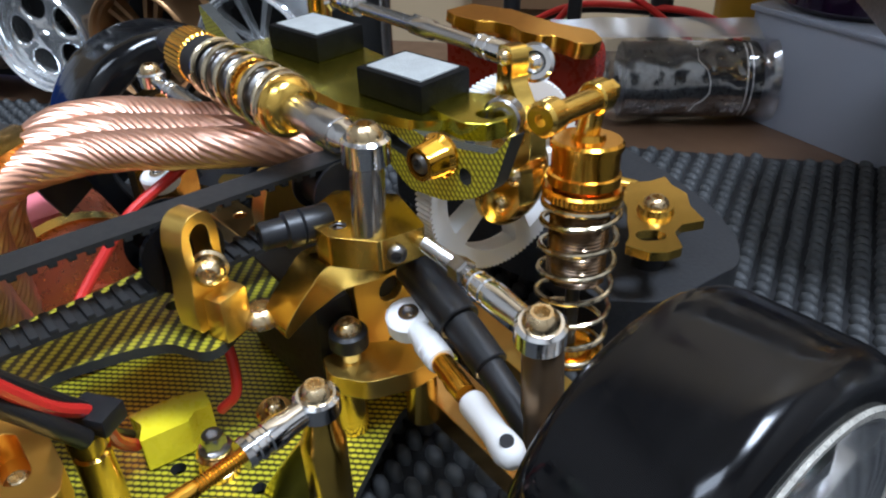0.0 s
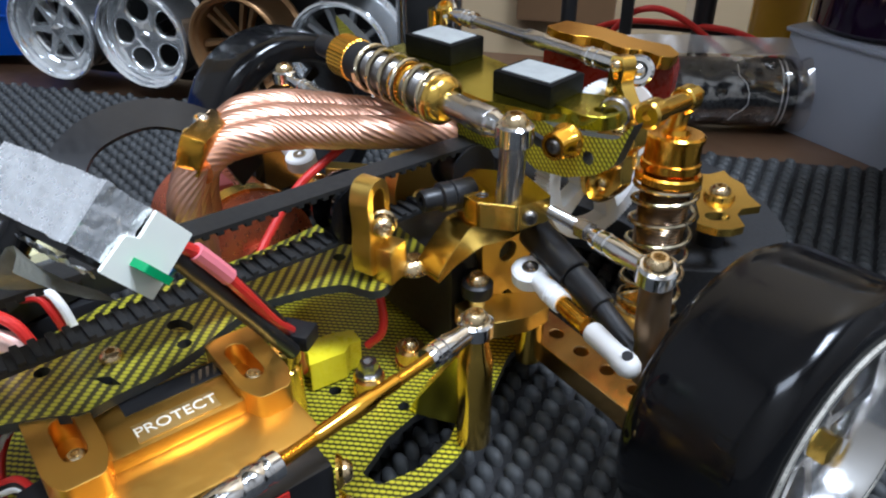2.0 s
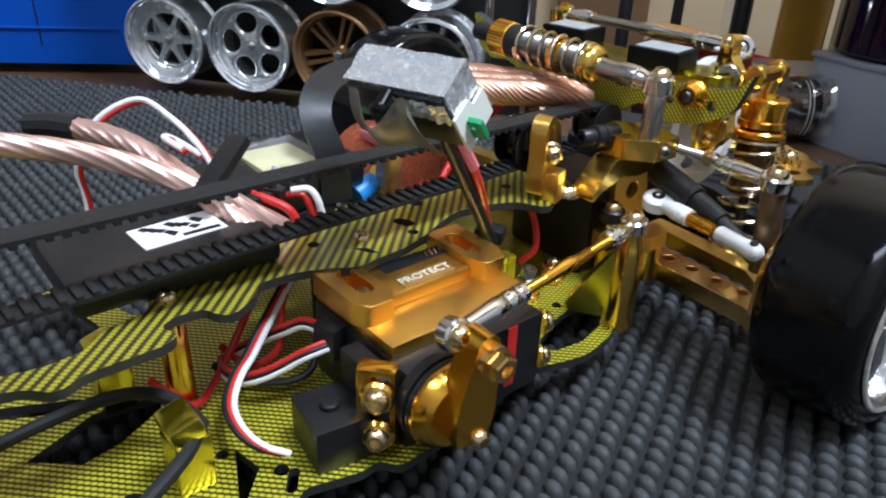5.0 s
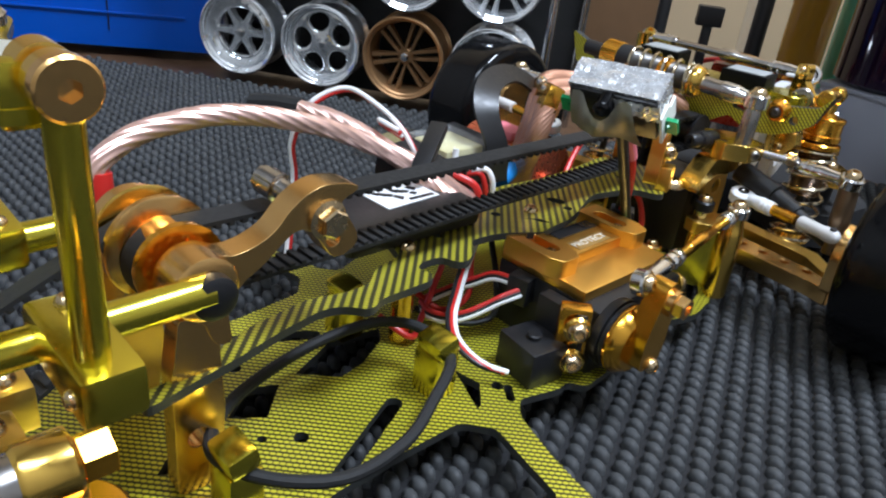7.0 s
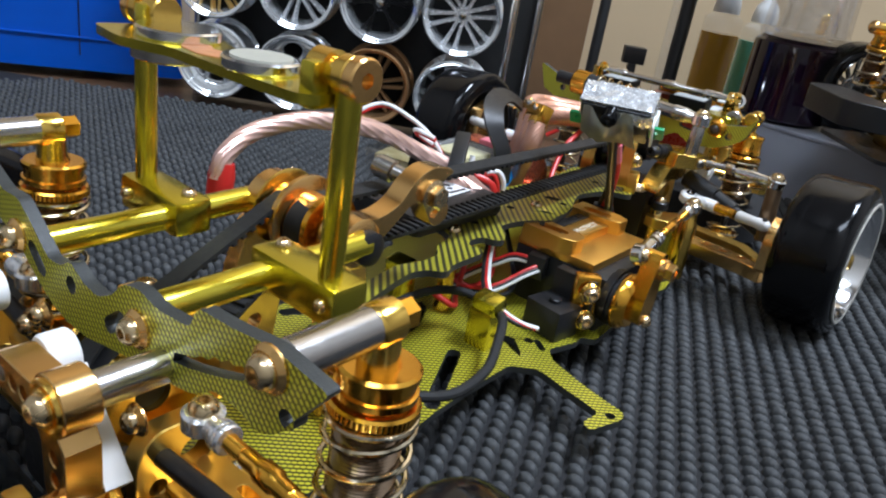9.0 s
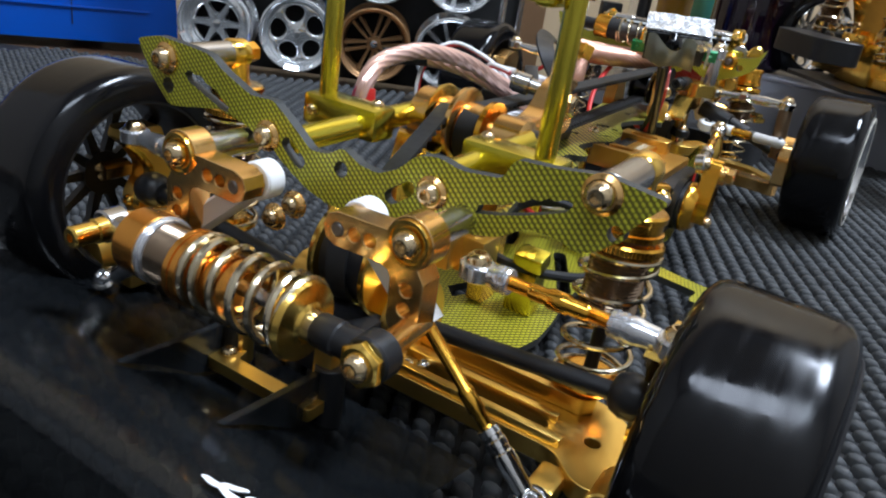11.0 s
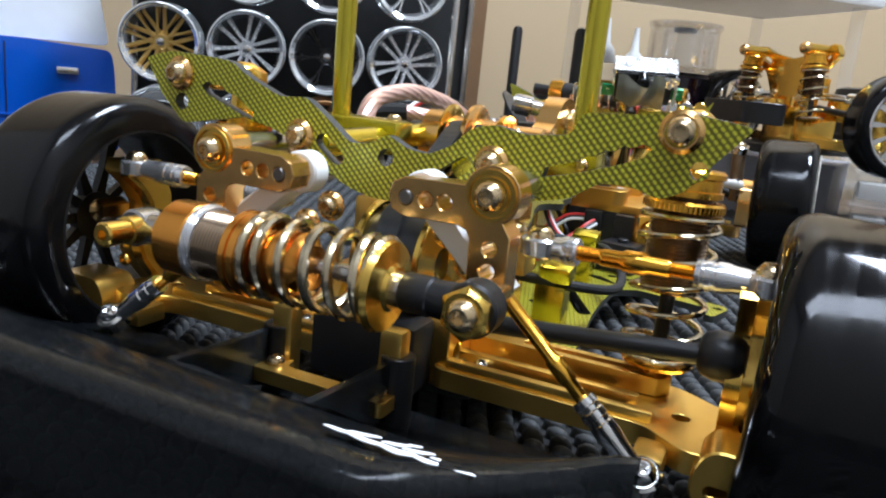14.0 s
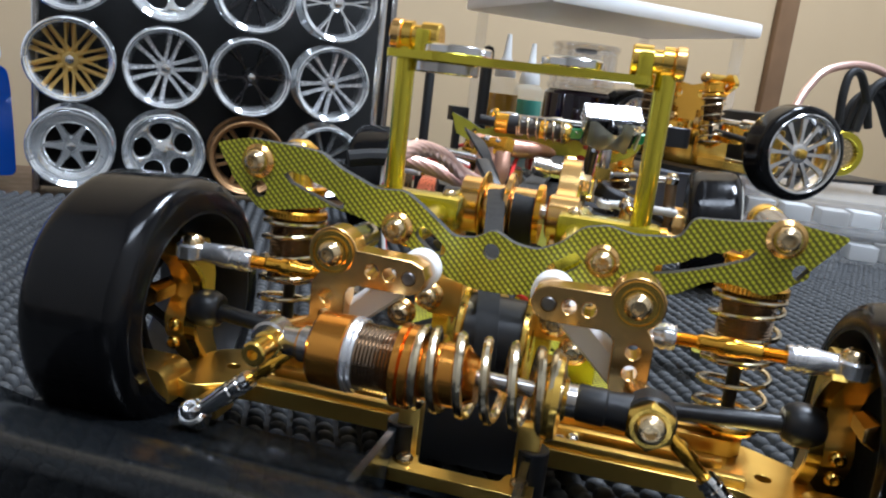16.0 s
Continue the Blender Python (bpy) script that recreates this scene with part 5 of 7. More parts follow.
# bracket: its notched upper edge leans out, the sheet folds back below it
bx, by, bo_ = V(.996, .087, 0), V(-.062, .704, .707), V(16, 166, 84)
upper = [(-6.6, 5.0), (-4.6, 5.4), (-3.2, 4.8), (-.6, 2.2), (1.8, 0), (3.8, -1.2), (5.8, -1.3), (7.0, .2), (7.2, 2.6), (7.2, 5.0), (8.8, 6.0), (10.8, 5.4), (12.2, 3.6)]
lower = [V(8.2, 172.5, 77.8).lerp(V(14, 175.2, 75.0), w / 5) for w in range(6)] + [V(14, 175.2, 75).lerp(V(20, 178, 76.4), w / 4) for w in range(1, 5)] + [V(20, 178, 76.4).lerp(V(25.5, 182.2, 74.8), w / 3) for w in range(1, 4)]
bm = B()
sheet = []
for k, ((x, y), q) in enumerate(zip(upper, lower)):
    p = bo_ + bx * x + by * y
    out = V(.25, -1, -.35).normalized()
    sheet.append([bm.verts.new(p.lerp(q, w) + out * (1.0 * math.sin(PI * w) + .25 * math.sin(k * 2.1 + w * 3) * w)) for w in (0, .18, .4, .65, 1)])
for a, b in zip(sheet, sheet[1:]):
    for m_ in range(4):
        bm.faces.new((a[m_], a[m_ + 1], b[m_ + 1], b[m_]))
bmesh.ops.solidify(bm, geom=bm.faces[:], thickness=.6)
part("torn_bracket", bm, surface("grey_foil_card", (.36, .36, .31), .36, .2, vary=.25, scale=200, bump=.6), camm, "bent grey bracket with a notched edge", smooth=50)
bm = B()
block(bm, mc_ + md_ * 4.3 + mz * .7, (23.6, 1.6, 7.2), tm, .4)
part("front_panel", bm, BLACK, camm, "black open front of the module")
bm = B()
block(bm, mc_ - mz * 7 + md_ * .5, (23, 8, 8), tm, .8)
part("circuit_board", bm, BLACK, camm)
bm = B()
fl = bmesh.new()
bmesh.ops.create_grid(fl, x_segments=44, y_segments=12, size=.5)
for v in fl.verts:
    x, y = v.co.x * 13, v.co.y * 4.4
    q = V(x * .55, y * .7, 3.1)
    v.co = V(x + noise.noise(q * 1.3) * .5, y - (1.2 if y < 0 else .1) * (noise.noise(q + V(9, 0, 0)) + .2), noise.noise(q * 1.7) * .5 + noise.noise(q * .6) * .5 + .1 * (2 - y))
merge(bm, fl, plane_m(mc_ + md_ * 5.9 + ml * 6.4 + mz * 2.0, ml, mz))
part("foil_flap", bm, surface("bright_foil", (.9, .91, .92), .3, .8, vary=.04, wear=.04), camm, "crumpled bright foil edge", smooth=15)
bm = B()
lathe(bm, mc_ + mz * 2.6 - ml * 1.3 + md_ * 4.4, md_ - mz * .1, [(0, 0), (0, 2.4), (3.4, 2.4), (3.4, 2.8), (4.4, 2.8), (5.0, 2.4), (5.6, 1.6), (6.0, .8), (6.1, 0)], 20)
part("lens", bm, TYRE, camm, "small black lens")
for sx in (-1, 1):
    bm = B()
    slab(bm, round2([(-3, -2.6), (3, -2.6), (3, 2.6), (-3, 2.6)], .4), [ring2(.6 * sx, .4, .7, 8)], 1.2, plane_m(mc_ - mz * 6.5 + ml * 13.5 * sx + md_ * 1.5, ml, mz))
    part("board_tab", bm, GREEN, camm, "green circuit board tab")


# --- front end ---
def fx(y):
    """The middle line of the car at y."""
    return -.07 * y


# gear case and bulkheads
bm = B()
block(bm, (-12, 272, 26), (34, 26, 28), None, 2)
part("front_gear_case", bm, BLACK, car, "black gear case")
for x, m in ((1, GOLD), (-36, GOLD)):
    bm = B()
    slab(bm, round2([(3, 0), (18, 0), (18, 26), (15, 38), (4, 40), (1, 30)], 2), [ring2(10, 26, 3), ring2(10, 12, 2)], 6, plane_m((x, 266, 12), (0, 1, 0), (0, 0, 1)))
    part("front_bulkhead", bm, GOLDSATIN, car, "champagne machined front bulkhead")
bm = B()
slab(bm, round2([(2.6, 262.5), (9.0, 259.3), (13.2, 259.6), (20.4, 265.3), (21.4, 274.6), (8.6, 278), (-1.0, 270)], .8), [ring2(10.8, 263, 1.6)], 6.2, Matrix.Translation((0, 0, 53.8)))
fb = part("upper_mount", bm, GOLD, car, "gold machined upper mount with a threaded hole", smooth=25)
bm = B()
for i in range(4):
    lathe(bm, (10.8, 263, 56.6 + i * .8), (0, 0, 1), [(0, 1.8), (.4, 1.3), (.8, 1.8)], 16)
part("thread", bm, DARKSTEEL, fb)
bm = B()
lathe(bm, (16.3, 266, 60), (0.02, .04, 1), [(0, 0), (0, 2.9), (.5, 3.0), (11.4, 3.0), (13.6, 2.6), (13.6, 0)], 28)
part("ball_post", bm, STEEL, car, "steel post for the damper joint")
screw(car, (20.8, 268.4, 56.6), (1, -.75, 0), 1.9, DARKSTEEL)
# gold bridge that climbs from the deck to the mount
bm = B()
slab(bm, round2([(249, 44.4), (252, 48), (258, 53.6), (277, 53.6), (278, 47), (270, 46), (262, 47.5), (254, 45), (249, 42)], 1.4), [], 8, plane_m((4.5, 0, 0), (0, 1, 0), (0, 0, 1)))
part("mount_bridge", bm, GOLD, car, "gold machined bridge under the upper mount", smooth=25)
# black stepped bolt beside the mount
bm = B()
lathe(bm, (6.0, 264, 58.6), (-.16, -1, .05), [(0, 0), (0, 3.4), (5.2, 3.4), (5.5, 3.0), (5.8, 3.4), (8.4, 3.4), (8.8, 2.6), (12.6, 2.6), (13.2, 2.2), (13.2, 1.2), (11.4, 1.2), (11.4, 0)], 28, hexr={9, 10})
part("black_bolt", bm, BLACK, car, "black stepped socket bolt")
bm = B()
lathe(bm, (-13.5, 274, 56.5), (1, 0, 0), [(0, 0), (0, 6.8), (.8, 6.8), (1, 5.4), (8, 5.4), (8.2, 6.8), (9, 6.8), (9, 0)], 30)
part("front_pulley", bm, BLACK, car, "black front belt pulley")

# damper lying across the front
a, b = V(16.6, 266.6, 75.6), V(-48.5, 264.0, 78.0)
d = (b - a).normalized()
bm = B()
prof = [(27, 0), (27, 4.0)]
z = 27.4
while z < 53:
    prof += [(z, 4.2), (z + .4, 4.5), (z + .8, 4.2)]
    z += .8
prof += [(53, 0)]
lathe(bm, a, d, prof, 28)
fs = part("front_damper", bm, DARKSTEEL, car, "gold and silver coil damper lying across the front")
rod_end(fs, a, (0, 0, 1), b, 4.2, 5.0, CHROME, 6, 3.1)
bm = B()
lathe(bm, a, d, [(7, 0), (7, 3.2), (7.4, 3.4), (13.0, 3.4), (13.2, 3.1), (13.6, 3.0), (22, 3.0), (22, 0)], 28)
part("damper_end", bm, STEEL, fs)
bm = B()
lathe(bm, a, d, [(20.6, 0), (20.6, 3.4), (21.2, 4.6), (22.4, 5.7), (24.4, 6.0), (25.2, 5.6), (25.2, 0)], 36)
part("spring_cup", bm, GOLD, fs)
bm = B()
coil(bm, a + d * 24.8, a + d * 51, 5.7, .62, 7.0)
part("spring", bm, SPRING, fs, "bright steel coil spring")
bm = B()
lathe(bm, a, d, [(34, 0), (34, 4.2), (34.6, 5.0), (38.4, 5.0), (39, 4.2), (39, 0)], 60, knurl=.2)
part("adjuster_ring", bm, ORANGE, fs)
bm = B()
lathe(bm, a, d, [(50.6, 0), (50.6, 4.8), (51, 5.3), (56.6, 5.3), (56.6, 0)], 32)
part("sleeve", bm, RUBBER, fs)
bm = B()
lathe(bm, a, d, [(56.4, 0), (56.4, 5.2), (56.9, 5.7), (63.4, 5.7), (64, 5.2), (64, 0)], 72, knurl=.22)
part("cap", bm, ORANGE, fs, "knurled orange cap")
bm = B()
lathe(bm, a, d, [(63.8, 0), (63.8, 3.0), (73, 3.0), (73, 0)], 18)
part("damper_end", bm, BLACK, fs)

# tower plate, upright across the front
FT = [(37, 81), (33, 76), (26, 74.5), (18, 73), (8, 74), (1, 75), (-5, 71.5), (-13, 70), (-22, 72), (-34, 73), (-44, 72), (-50, 74), (-58, 72), (-66, 76), (-77, 80), (-73, 68), (-66, 65), (-58, 66), (-46, 62), (-34, 62), (-20, 57), (-6, 60), (2, 65), (10, 61), (20, 62.5), (28, 66), (33, 70)]
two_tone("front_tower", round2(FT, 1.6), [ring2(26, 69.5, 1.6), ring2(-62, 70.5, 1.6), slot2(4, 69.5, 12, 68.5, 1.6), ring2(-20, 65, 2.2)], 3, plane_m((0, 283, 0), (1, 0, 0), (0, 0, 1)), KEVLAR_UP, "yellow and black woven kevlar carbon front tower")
bm = B()
lathe(bm, (20.4, 279.8, 72), (.12, -1, 0), [(0, 0), (0, 3.8), (1.0, 4.1), (1.8, 3.7), (5.4, 3.5), (6, 3.0), (6, 2.2), (4.4, 2.2), (4.4, 0)], 36, hexr={3, 4})
part("nut", bm, ORANGE, car, "orange flanged nut on the tower")
screw(car, (20.8, 275.2, 72), (.12, -1, 0), 2.1, DARKSTEEL)

# ochre board with two weights on it
bm = B()
slab(bm, round2([(-52, 276), (-4, 275), (12, 280), (16, 284), (16, 296), (-52, 299)], 2), [], 2.0, Matrix.Translation((0, 0, 73.4)))
part("weight_board", bm, LEMON, car, "gold tinted board carrying two blocks")
for c in (V(1.6, 288.2, 78.1), V(-36.5, 290, 78.1)):
    bm = B()
    block(bm, c, (17.2, 13.4, 5.4), Matrix.Rotation(.14, 3, "Z"), .5)
    w = part("weight_block", bm, GRIT, car, "black block with a grey felt top")
    bm = B()
    block(bm, c + V(0, 0, 2.75), (14.2, 10.6, .5), Matrix.Rotation(.14, 3, "Z"), .2)
    part("felt_top", bm, FOAM, w, "grey felt top")
bm = B()
slab(bm, round2([(9, 285), (20, 284), (24, 287), (24.5, 292), (22, 296), (14, 298), (9, 294)], 2), [ring2(20.5, 290.5, 2.4)], 3.4, Matrix.Translation((0, 0, 73.0)))
part("bearing_carrier", bm, LEMON, car, "lemon gold bearing carrier", smooth=25)
bm = B()
lathe(bm, (21, 294.6, 75.2), (.35, -.93, .05), [(0, 1.6), (0, 3.4), (.4, 3.8), (2.8, 3.8), (3.2, 3.4), (3.2, 2.9), (2.7, 2.7), (2.7, 2.0), (3.2, 1.9), (3.2, 1.6), (0, 1.6)], 32)
part("bearing", bm, STEEL, car)
# gold rocker mount: a drilled tab that carries the brace and the damper post
rk = plane_m((18.6, 300.5, 0), (.93, -.25, 0), (0, 0, 1))
bm = B()
slab(bm, round2([(-3.2, 86), (1.4, 86.6), (2.2, 84.6), (1.6, 80.4), (5.6, 76.4), (9, 74), (9.4, 68), (5, 64), (6.4, 57), (2, 51.6), (-4, 51), (-7.4, 56), (-5.4, 64), (-4.4, 74), (-3.6, 80)], 1.2),
     [ring2(-.6, 81.8, 1.0), ring2(-.4, 78.6, .7), ring2(-1.5, 60, 1.5)], 3.4, rk)
rm = part("rocker_mount", bm, GOLD, car, "gold rocker mount", smooth=25)
nrm = V(-.25, -.93, 0)
for x, z, r in ((-.8, 84.2, 1.5), (3.6, 70.6, 2.3), (4.2, 62.8, 2.2), (-3.0, 62.4, 2.2), (-.8, 54.4, 2.0)):
    screw(rm, rk @ V(x, z, 3.4), nrm, r, BRASS)

# chrome brace above the tower
bm = B()
ta_, tb_ = V(17.6, 304.8, 81.6), V(-55, 305.5, 80.8)
dd = (tb_ - ta_).normalized()
lathe(bm, ta_, dd, [(12, 0), (12, 1.5), (30, 1.7), (31, 2.4), (37, 2.4), (38, 1.7), (61, 1.5), (61, 0)], 20, hexr={3, 4})
br = part("top_brace", bm, STEEL, car, "steel brace rod with chrome joints")
rod_end(br, ta_, (.55, -.75, .35), tb_, 3.7, 3.8, CHROME, 13, 2.4, head=False, ballmat=CHROME)
rod_end(br, tb_, (.3, -.5, .8), ta_, 3.4, 3.8, CHROME, 11, 2.4, ballmat=GOLD)
bm = B()
lathe(bm, (-56, 303, 76), (0, 0, 1), [(0, 0), (0, 3), (6, 3), (6, 0)], 16)
part("brace_post", bm, GOLD, car)
# red cover with an orange edge, behind the blocks
bm = B()
slab(bm, round2([(-26, -14), (12, -14), (13, 8), (12, 12), (-26, 12)], 2), [], 8, plane_m((-12, 343, 61), (.91, .41, 0), (0, 0, 1)))
fan = part("fan_housing", bm, surface("deep_red_plastic", (.17, .012, .006), .3), car, "deep red housing with a scalloped orange top")
bm = B()
wavy = [(-25, -5.4), (-21, -7.6), (-16, -7.4), (-12, -5.2), (-8, -5), (-4.4, -7.2), (0, -7.2), (3, -5), (6, -5.2), (9, -6.4), (12, -4.4), (13, 0), (9, 5.4), (0, 4), (-12, 6.4), (-22, 4)]
slab(bm, round2(wavy, 1), [], 2.6, plane_m((-9, 337, 73.8), (.91, .41, -.12), (-.41, .91, 0)))
fp = part("fan_plate", bm, ORANGE, fan)
bm = B()
slab(bm, round2([(x * .95, y * .9) for x, y in wavy], 1), [], 1.2, plane_m((-9, 337, 72.5), (.91, .41, -.12), (-.41, .91, 0)))
part("fan_rim", bm, DEEPORANGE, fp, "copper coloured rim under the plate")

# white spur gear on a gold hub
gc, gr = V(8.4, 303.2, 56.6), 21.0
bm = B()
outer = []
n_t = 110
for i in range(n_t):
    for k, r in ((0, gr - .7), (.35, gr), (.65, gr)):
        t = 2 * PI * (i + k) / n_t
        outer.append((r * math.cos(t), r * math.sin(t)))
holes = []
for i in range(5):
    t0, t1 = 2 * PI * i / 5 + .13, 2 * PI * (i + 1) / 5 - .13
    holes.append([(16.6 * math.cos(t0 + (t1 - t0) * k / 8), 16.6 * math.sin(t0 + (t1 - t0) * k / 8)) for k in range(9)]
                 + [(9.4 * math.cos(t1 - (t1 - t0) * k / 8), 9.4 * math.sin(t1 - (t1 - t0) * k / 8)) for k in range(9)])
slab(bm, outer, holes, 4.5, plane_m(gc, (0, 1, 0), (0, 0, 1)), 0)
sg = part("spur_gear", bm, WHITE, car, "white nylon spur gear with fine teeth", smooth=25)
bm = B()
lathe(bm, gc + V(4.5, 0, 0), (1, 0, 0), [(0, 0), (0, 9.5), (.6, 10), (2, 10), (3, 9), (4, 6), (4, 0)], 36)
part("gear_hub", bm, GOLD, sg)
for i in range(3):
    t = i * 2.1 + .4
    screw(sg, gc + V(7, 6.5 * math.cos(t), 6.5 * math.sin(t)), (1, 0, 0), 2.0, BRASS)

# upright coil damper
bm = B()
rod(bm, (29.6, 296, 76.6), (27.2, 313, 75.6), 2.3)
part("damper_post", bm, GOLD, car)
bm = B()
lathe(bm, (28.4, 299, 76.4), (.16, -1, .03), [(0, 0), (0, 2.9), (.4, 3.3), (4, 3.3), (4.6, 2.7), (4.6, 1.3), (3.4, 1.3), (3.4, 0)], 20, hexr={5, 6})
part("post_boss", bm, GOLD, car)
bm = B()
block(bm, (24, 298.4, 74.6), (9, 3.6, 4.4), Matrix.Rotation(-.2, 3, "Z"), .8)
part("post_bracket", bm, GOLD, car)
bm = B()
lathe(bm, (27, 310.4, 75.6), (-.12, 1, 0), [(0, 0), (0, 2.9), (.4, 3.3), (3.6, 3.3), (4.0, 2.9), (4.0, 0)], 24)
lathe(bm, (26.4, 312.2, 74), (-.1, -.1, -1), [(0, 0), (0, 2.3), (6.6, 2.4), (6.6, 0)], 20)
part("damper_eye", bm, GOLD, car)
bm = B()
hexrod(bm, (26.6, 314.4, 75.6), (26.2, 317.4, 75.6), 2.2)
part("nut", bm, GOLD, car)
shock(car, (26.0, 311.6, 67.2), (28.6, 307.6, 14), 7.3, .27, ORANGE, 7.8, 8)
shock(car, (-66, 311, 67.5), (-69, 308, 14), 7.2, .27, ORANGE, 7.8, 7.2)

# steering links, arms and knuckles
def white_link(a, b, axis):
    """A white nylon track rod: an eye at a, a threaded middle and a round tail with a pin hole at b."""
    a, b = V(a), V(b)
    u = (b - a).normalized()
    n = (b - a).length
    bm = B()
    lathe(bm, a + u * 14, u, [(0, 0), (0, 1.9), (1, 2.1), (2, 1.9), (3, 2.1), (4, 1.9), (5, 2.1), (n - 28, 1.9), (n - 28, 0)], 16)
    t = part("steering_link", bm, ORANGE, car, "white nylon steering link on an orange thread")
    rod_end(t, a, axis, b, 4.5, 4.2, WHITE, 10.4, 2.7, head=False, ballmat=STEEL, small=.42, open_hole=True)
    bm = B()
    lathe(bm, b + u * 3.2, -u, [(0, 0), (.5, 1.5), (1.4, 2.2), (2.8, 2.6), (5, 2.5), (7, 2.2), (n - 23, 2.45), (n - 22.4, 2.2), (n - 22.4, 0)], 24)
    part("link_tail", bm, GREYNYLON, t)
    bm = B()
    lathe(bm, b + V(axis).normalized() * 2.3, V(axis), [(0, 0), (0, 1.1), (.62, 1.1), (.62, 0)], 14)
    part("pin", bm, BLACK, t)


white_link((20, 271, 40), (56.5, 261.5, 41.5), (.1, -.2, 1))
white_link((-62, 256, 44), (-100, 262, 44), (.1, -.2, 1))
bm = B()
rod(bm, (21, 274, 56.6), (36, 272.4, 57.6), 1.25)
th = part("threaded_rod", bm, STEEL, car)
bm = B()
for i in range(10):
    lathe(bm, V(22 + i * .9, 273.9 - i * .1, 56.7 + i * .07), (15, -1.6, 1.0), [(0, 1.2), (.45, 1.55), (.9, 1.2)], 14)
part("thread", bm, STEEL, th)
bm = B()
hexrod(bm, (31.5, 272.9, 57.3), (35.0, 272.5, 57.6), 2.3)
part("nut", bm, STEEL, th)
rod_end(car, (54, 270, 58.2), (.1, -.1, 1), (22, 274, 56.6), 4.0, 4.2, CHROME, 14, 2.4, name="upper_arm_joint")
bm = B()
lathe(bm, (54.2, 270.4, 56.4), (.06, 0, -1), [(0, 0), (0, 2.9), (.6, 3.2), (13, 3.4), (15, 3.0), (24, 3.0), (24, 0)], 26)
part("knuckle_post", bm, surface("bronze_post", (.22, .15, .09), .35, .9), car, "dark bronze steering knuckle post")
bm = B()
slab(bm, round2([(-5, 20), (9, 20), (9, 36), (10, 42), (4, 44), (-3, 40), (-5, 34)], 2), [], 6, plane_m((58, 269, 0), (0, 1, 0), (0, 0, 1)))
part("knuckle", bm, CHAMP, car, "bronze steering knuckle")
bm = B()
slab(bm, round2([(-9, 18), (9, 18), (9, 36), (12, 50), (6, 54), (-6, 50), (-9, 34)], 2), [], 8, plane_m((-104, 268, 0), (0, 1, 0), (0, 0, 1)))
part("knuckle", bm, CHAMP, car, "bronze steering knuckle")
rod_end(car, (-95, 270, 58), (0, 0, 1), (-62, 272, 56), 4.0, 4.2, CHROME, 12, 2.4, name="upper_arm_joint")
bm = B()
rod(bm, (-80, 271, 57), (-50, 272, 55), 2.6)
part("upper_arm", bm, STEEL, car)
for sx, y in ((1, 0), (-1, 0)):
    bm = B()
    x0, x1 = (2, 60) if sx > 0 else (-42, -108)
    out = round2([(x0, 275), (x1 - 8 * sx, 272), (x1, 270), (x1 + 2 * sx, 276), (x1 - 12 * sx, 282), (x0, 287)], 2)
    if sx < 0:
        out.reverse()
    hol = [ring2(x0 + (x1 - x0) * k, 280.5 - 2 * k, 1.9) for k in (.35, .5, .65, .8)]
    slab(bm, out, hol, 6, Matrix.Translation((0, 0, 13)))
    part("front_lower_arm", bm, CHAMP, car, "bronze drilled front lower arm")
    bm = B()
    slab(bm, round2([(x0, 296), (x1 - 18 * sx, 292), (x1 - 8 * sx, 284), (x1 - 4 * sx, 288), (x1 - 16 * sx, 299), (x0, 303)][::sx], 1.5), [], 5, Matrix.Translation((0, 0, 14)))
    part("front_brace_arm", bm, GOLDSATIN, car)
bm = B()
rod(bm, (38, 273.8, 40.5), (58, 270, 34), 2.6)
ds = part("drive_shaft", bm, BLACK, car, "black front drive shaft with a joint cup")
bm = B()
rod(bm, (14, 277, 47), (30, 275, 43), 4.2)
part("joint_cup", bm, BLACK, ds)
bm = B()
rod(bm, (30, 275, 43), (40, 273.5, 40), 3.4)
part("joint_collar", bm, BLACK, ds)

# ball joint on a gold plate, and its black link
bm = B()
slab(bm, round2([(6.4, 258.6), (12, 256.6), (18.6, 261), (22, 269.6), (22, 277), (16, 279.6), (8, 267)], 1.6), [], 4.6, Matrix.Translation((0, 0, 24.4)))
part("steering_plate", bm, GOLDSATIN, car, "gold steering plate")
for c in ((11.5, 261), (18.5, 274)):
    bm = B()
    rod(bm, (c[0], c[1], 11.8), (c[0], c[1], 24.4), 3.4)
    part("standoff", bm, GOLD, car)
bm = B()
rod(bm, (10.4, 262.8, 29), (10.4, 262.8, 33), 2.2)
part("ball_stud", bm, CHROME, car)
rod_end(car, (10.4, 262.8, 34.2), (0, 0, 1), (-12, 272, 33), 3.9, 4.2, BLACK, 14, 2.6, name="black_link")
# flanged nut and screws on the lower plate
for c, r in (((3.9, 234.4), 4.4), ((1.4, 248.6), 4.4)):
    bm = B()
    lathe(bm, (c[0], c[1], 11.8), (0, 0, 1), [(0, 0), (0, 4.0), (1.6, 4.0), (1.8, 3.6), (3.6, 3.6), (3.8, 3.9), (5.4, 3.9), (6, 3.4), (6, 0)], 28)
    part("washer", bm, CHAMP, car)
bm = B()
lathe(bm, (3.9, 234.4, 17.8), (0, 0, 1), [(0, 0), (0, 3.0), (.4, 3.2), (.8, 3.2), (1.0, 2.5), (3.2, 2.5), (4.0, 2.0), (4.0, 1.2), (3.0, 1.2), (3.0, 0)], 24, hexr={4, 5})
part("nut", bm, STEEL, car, "steel lock nut with a blue ring")
screw(car, (1.4, 248.6, 17.8), (0, 0, 1), 2.2, BRASS)
bm = B()
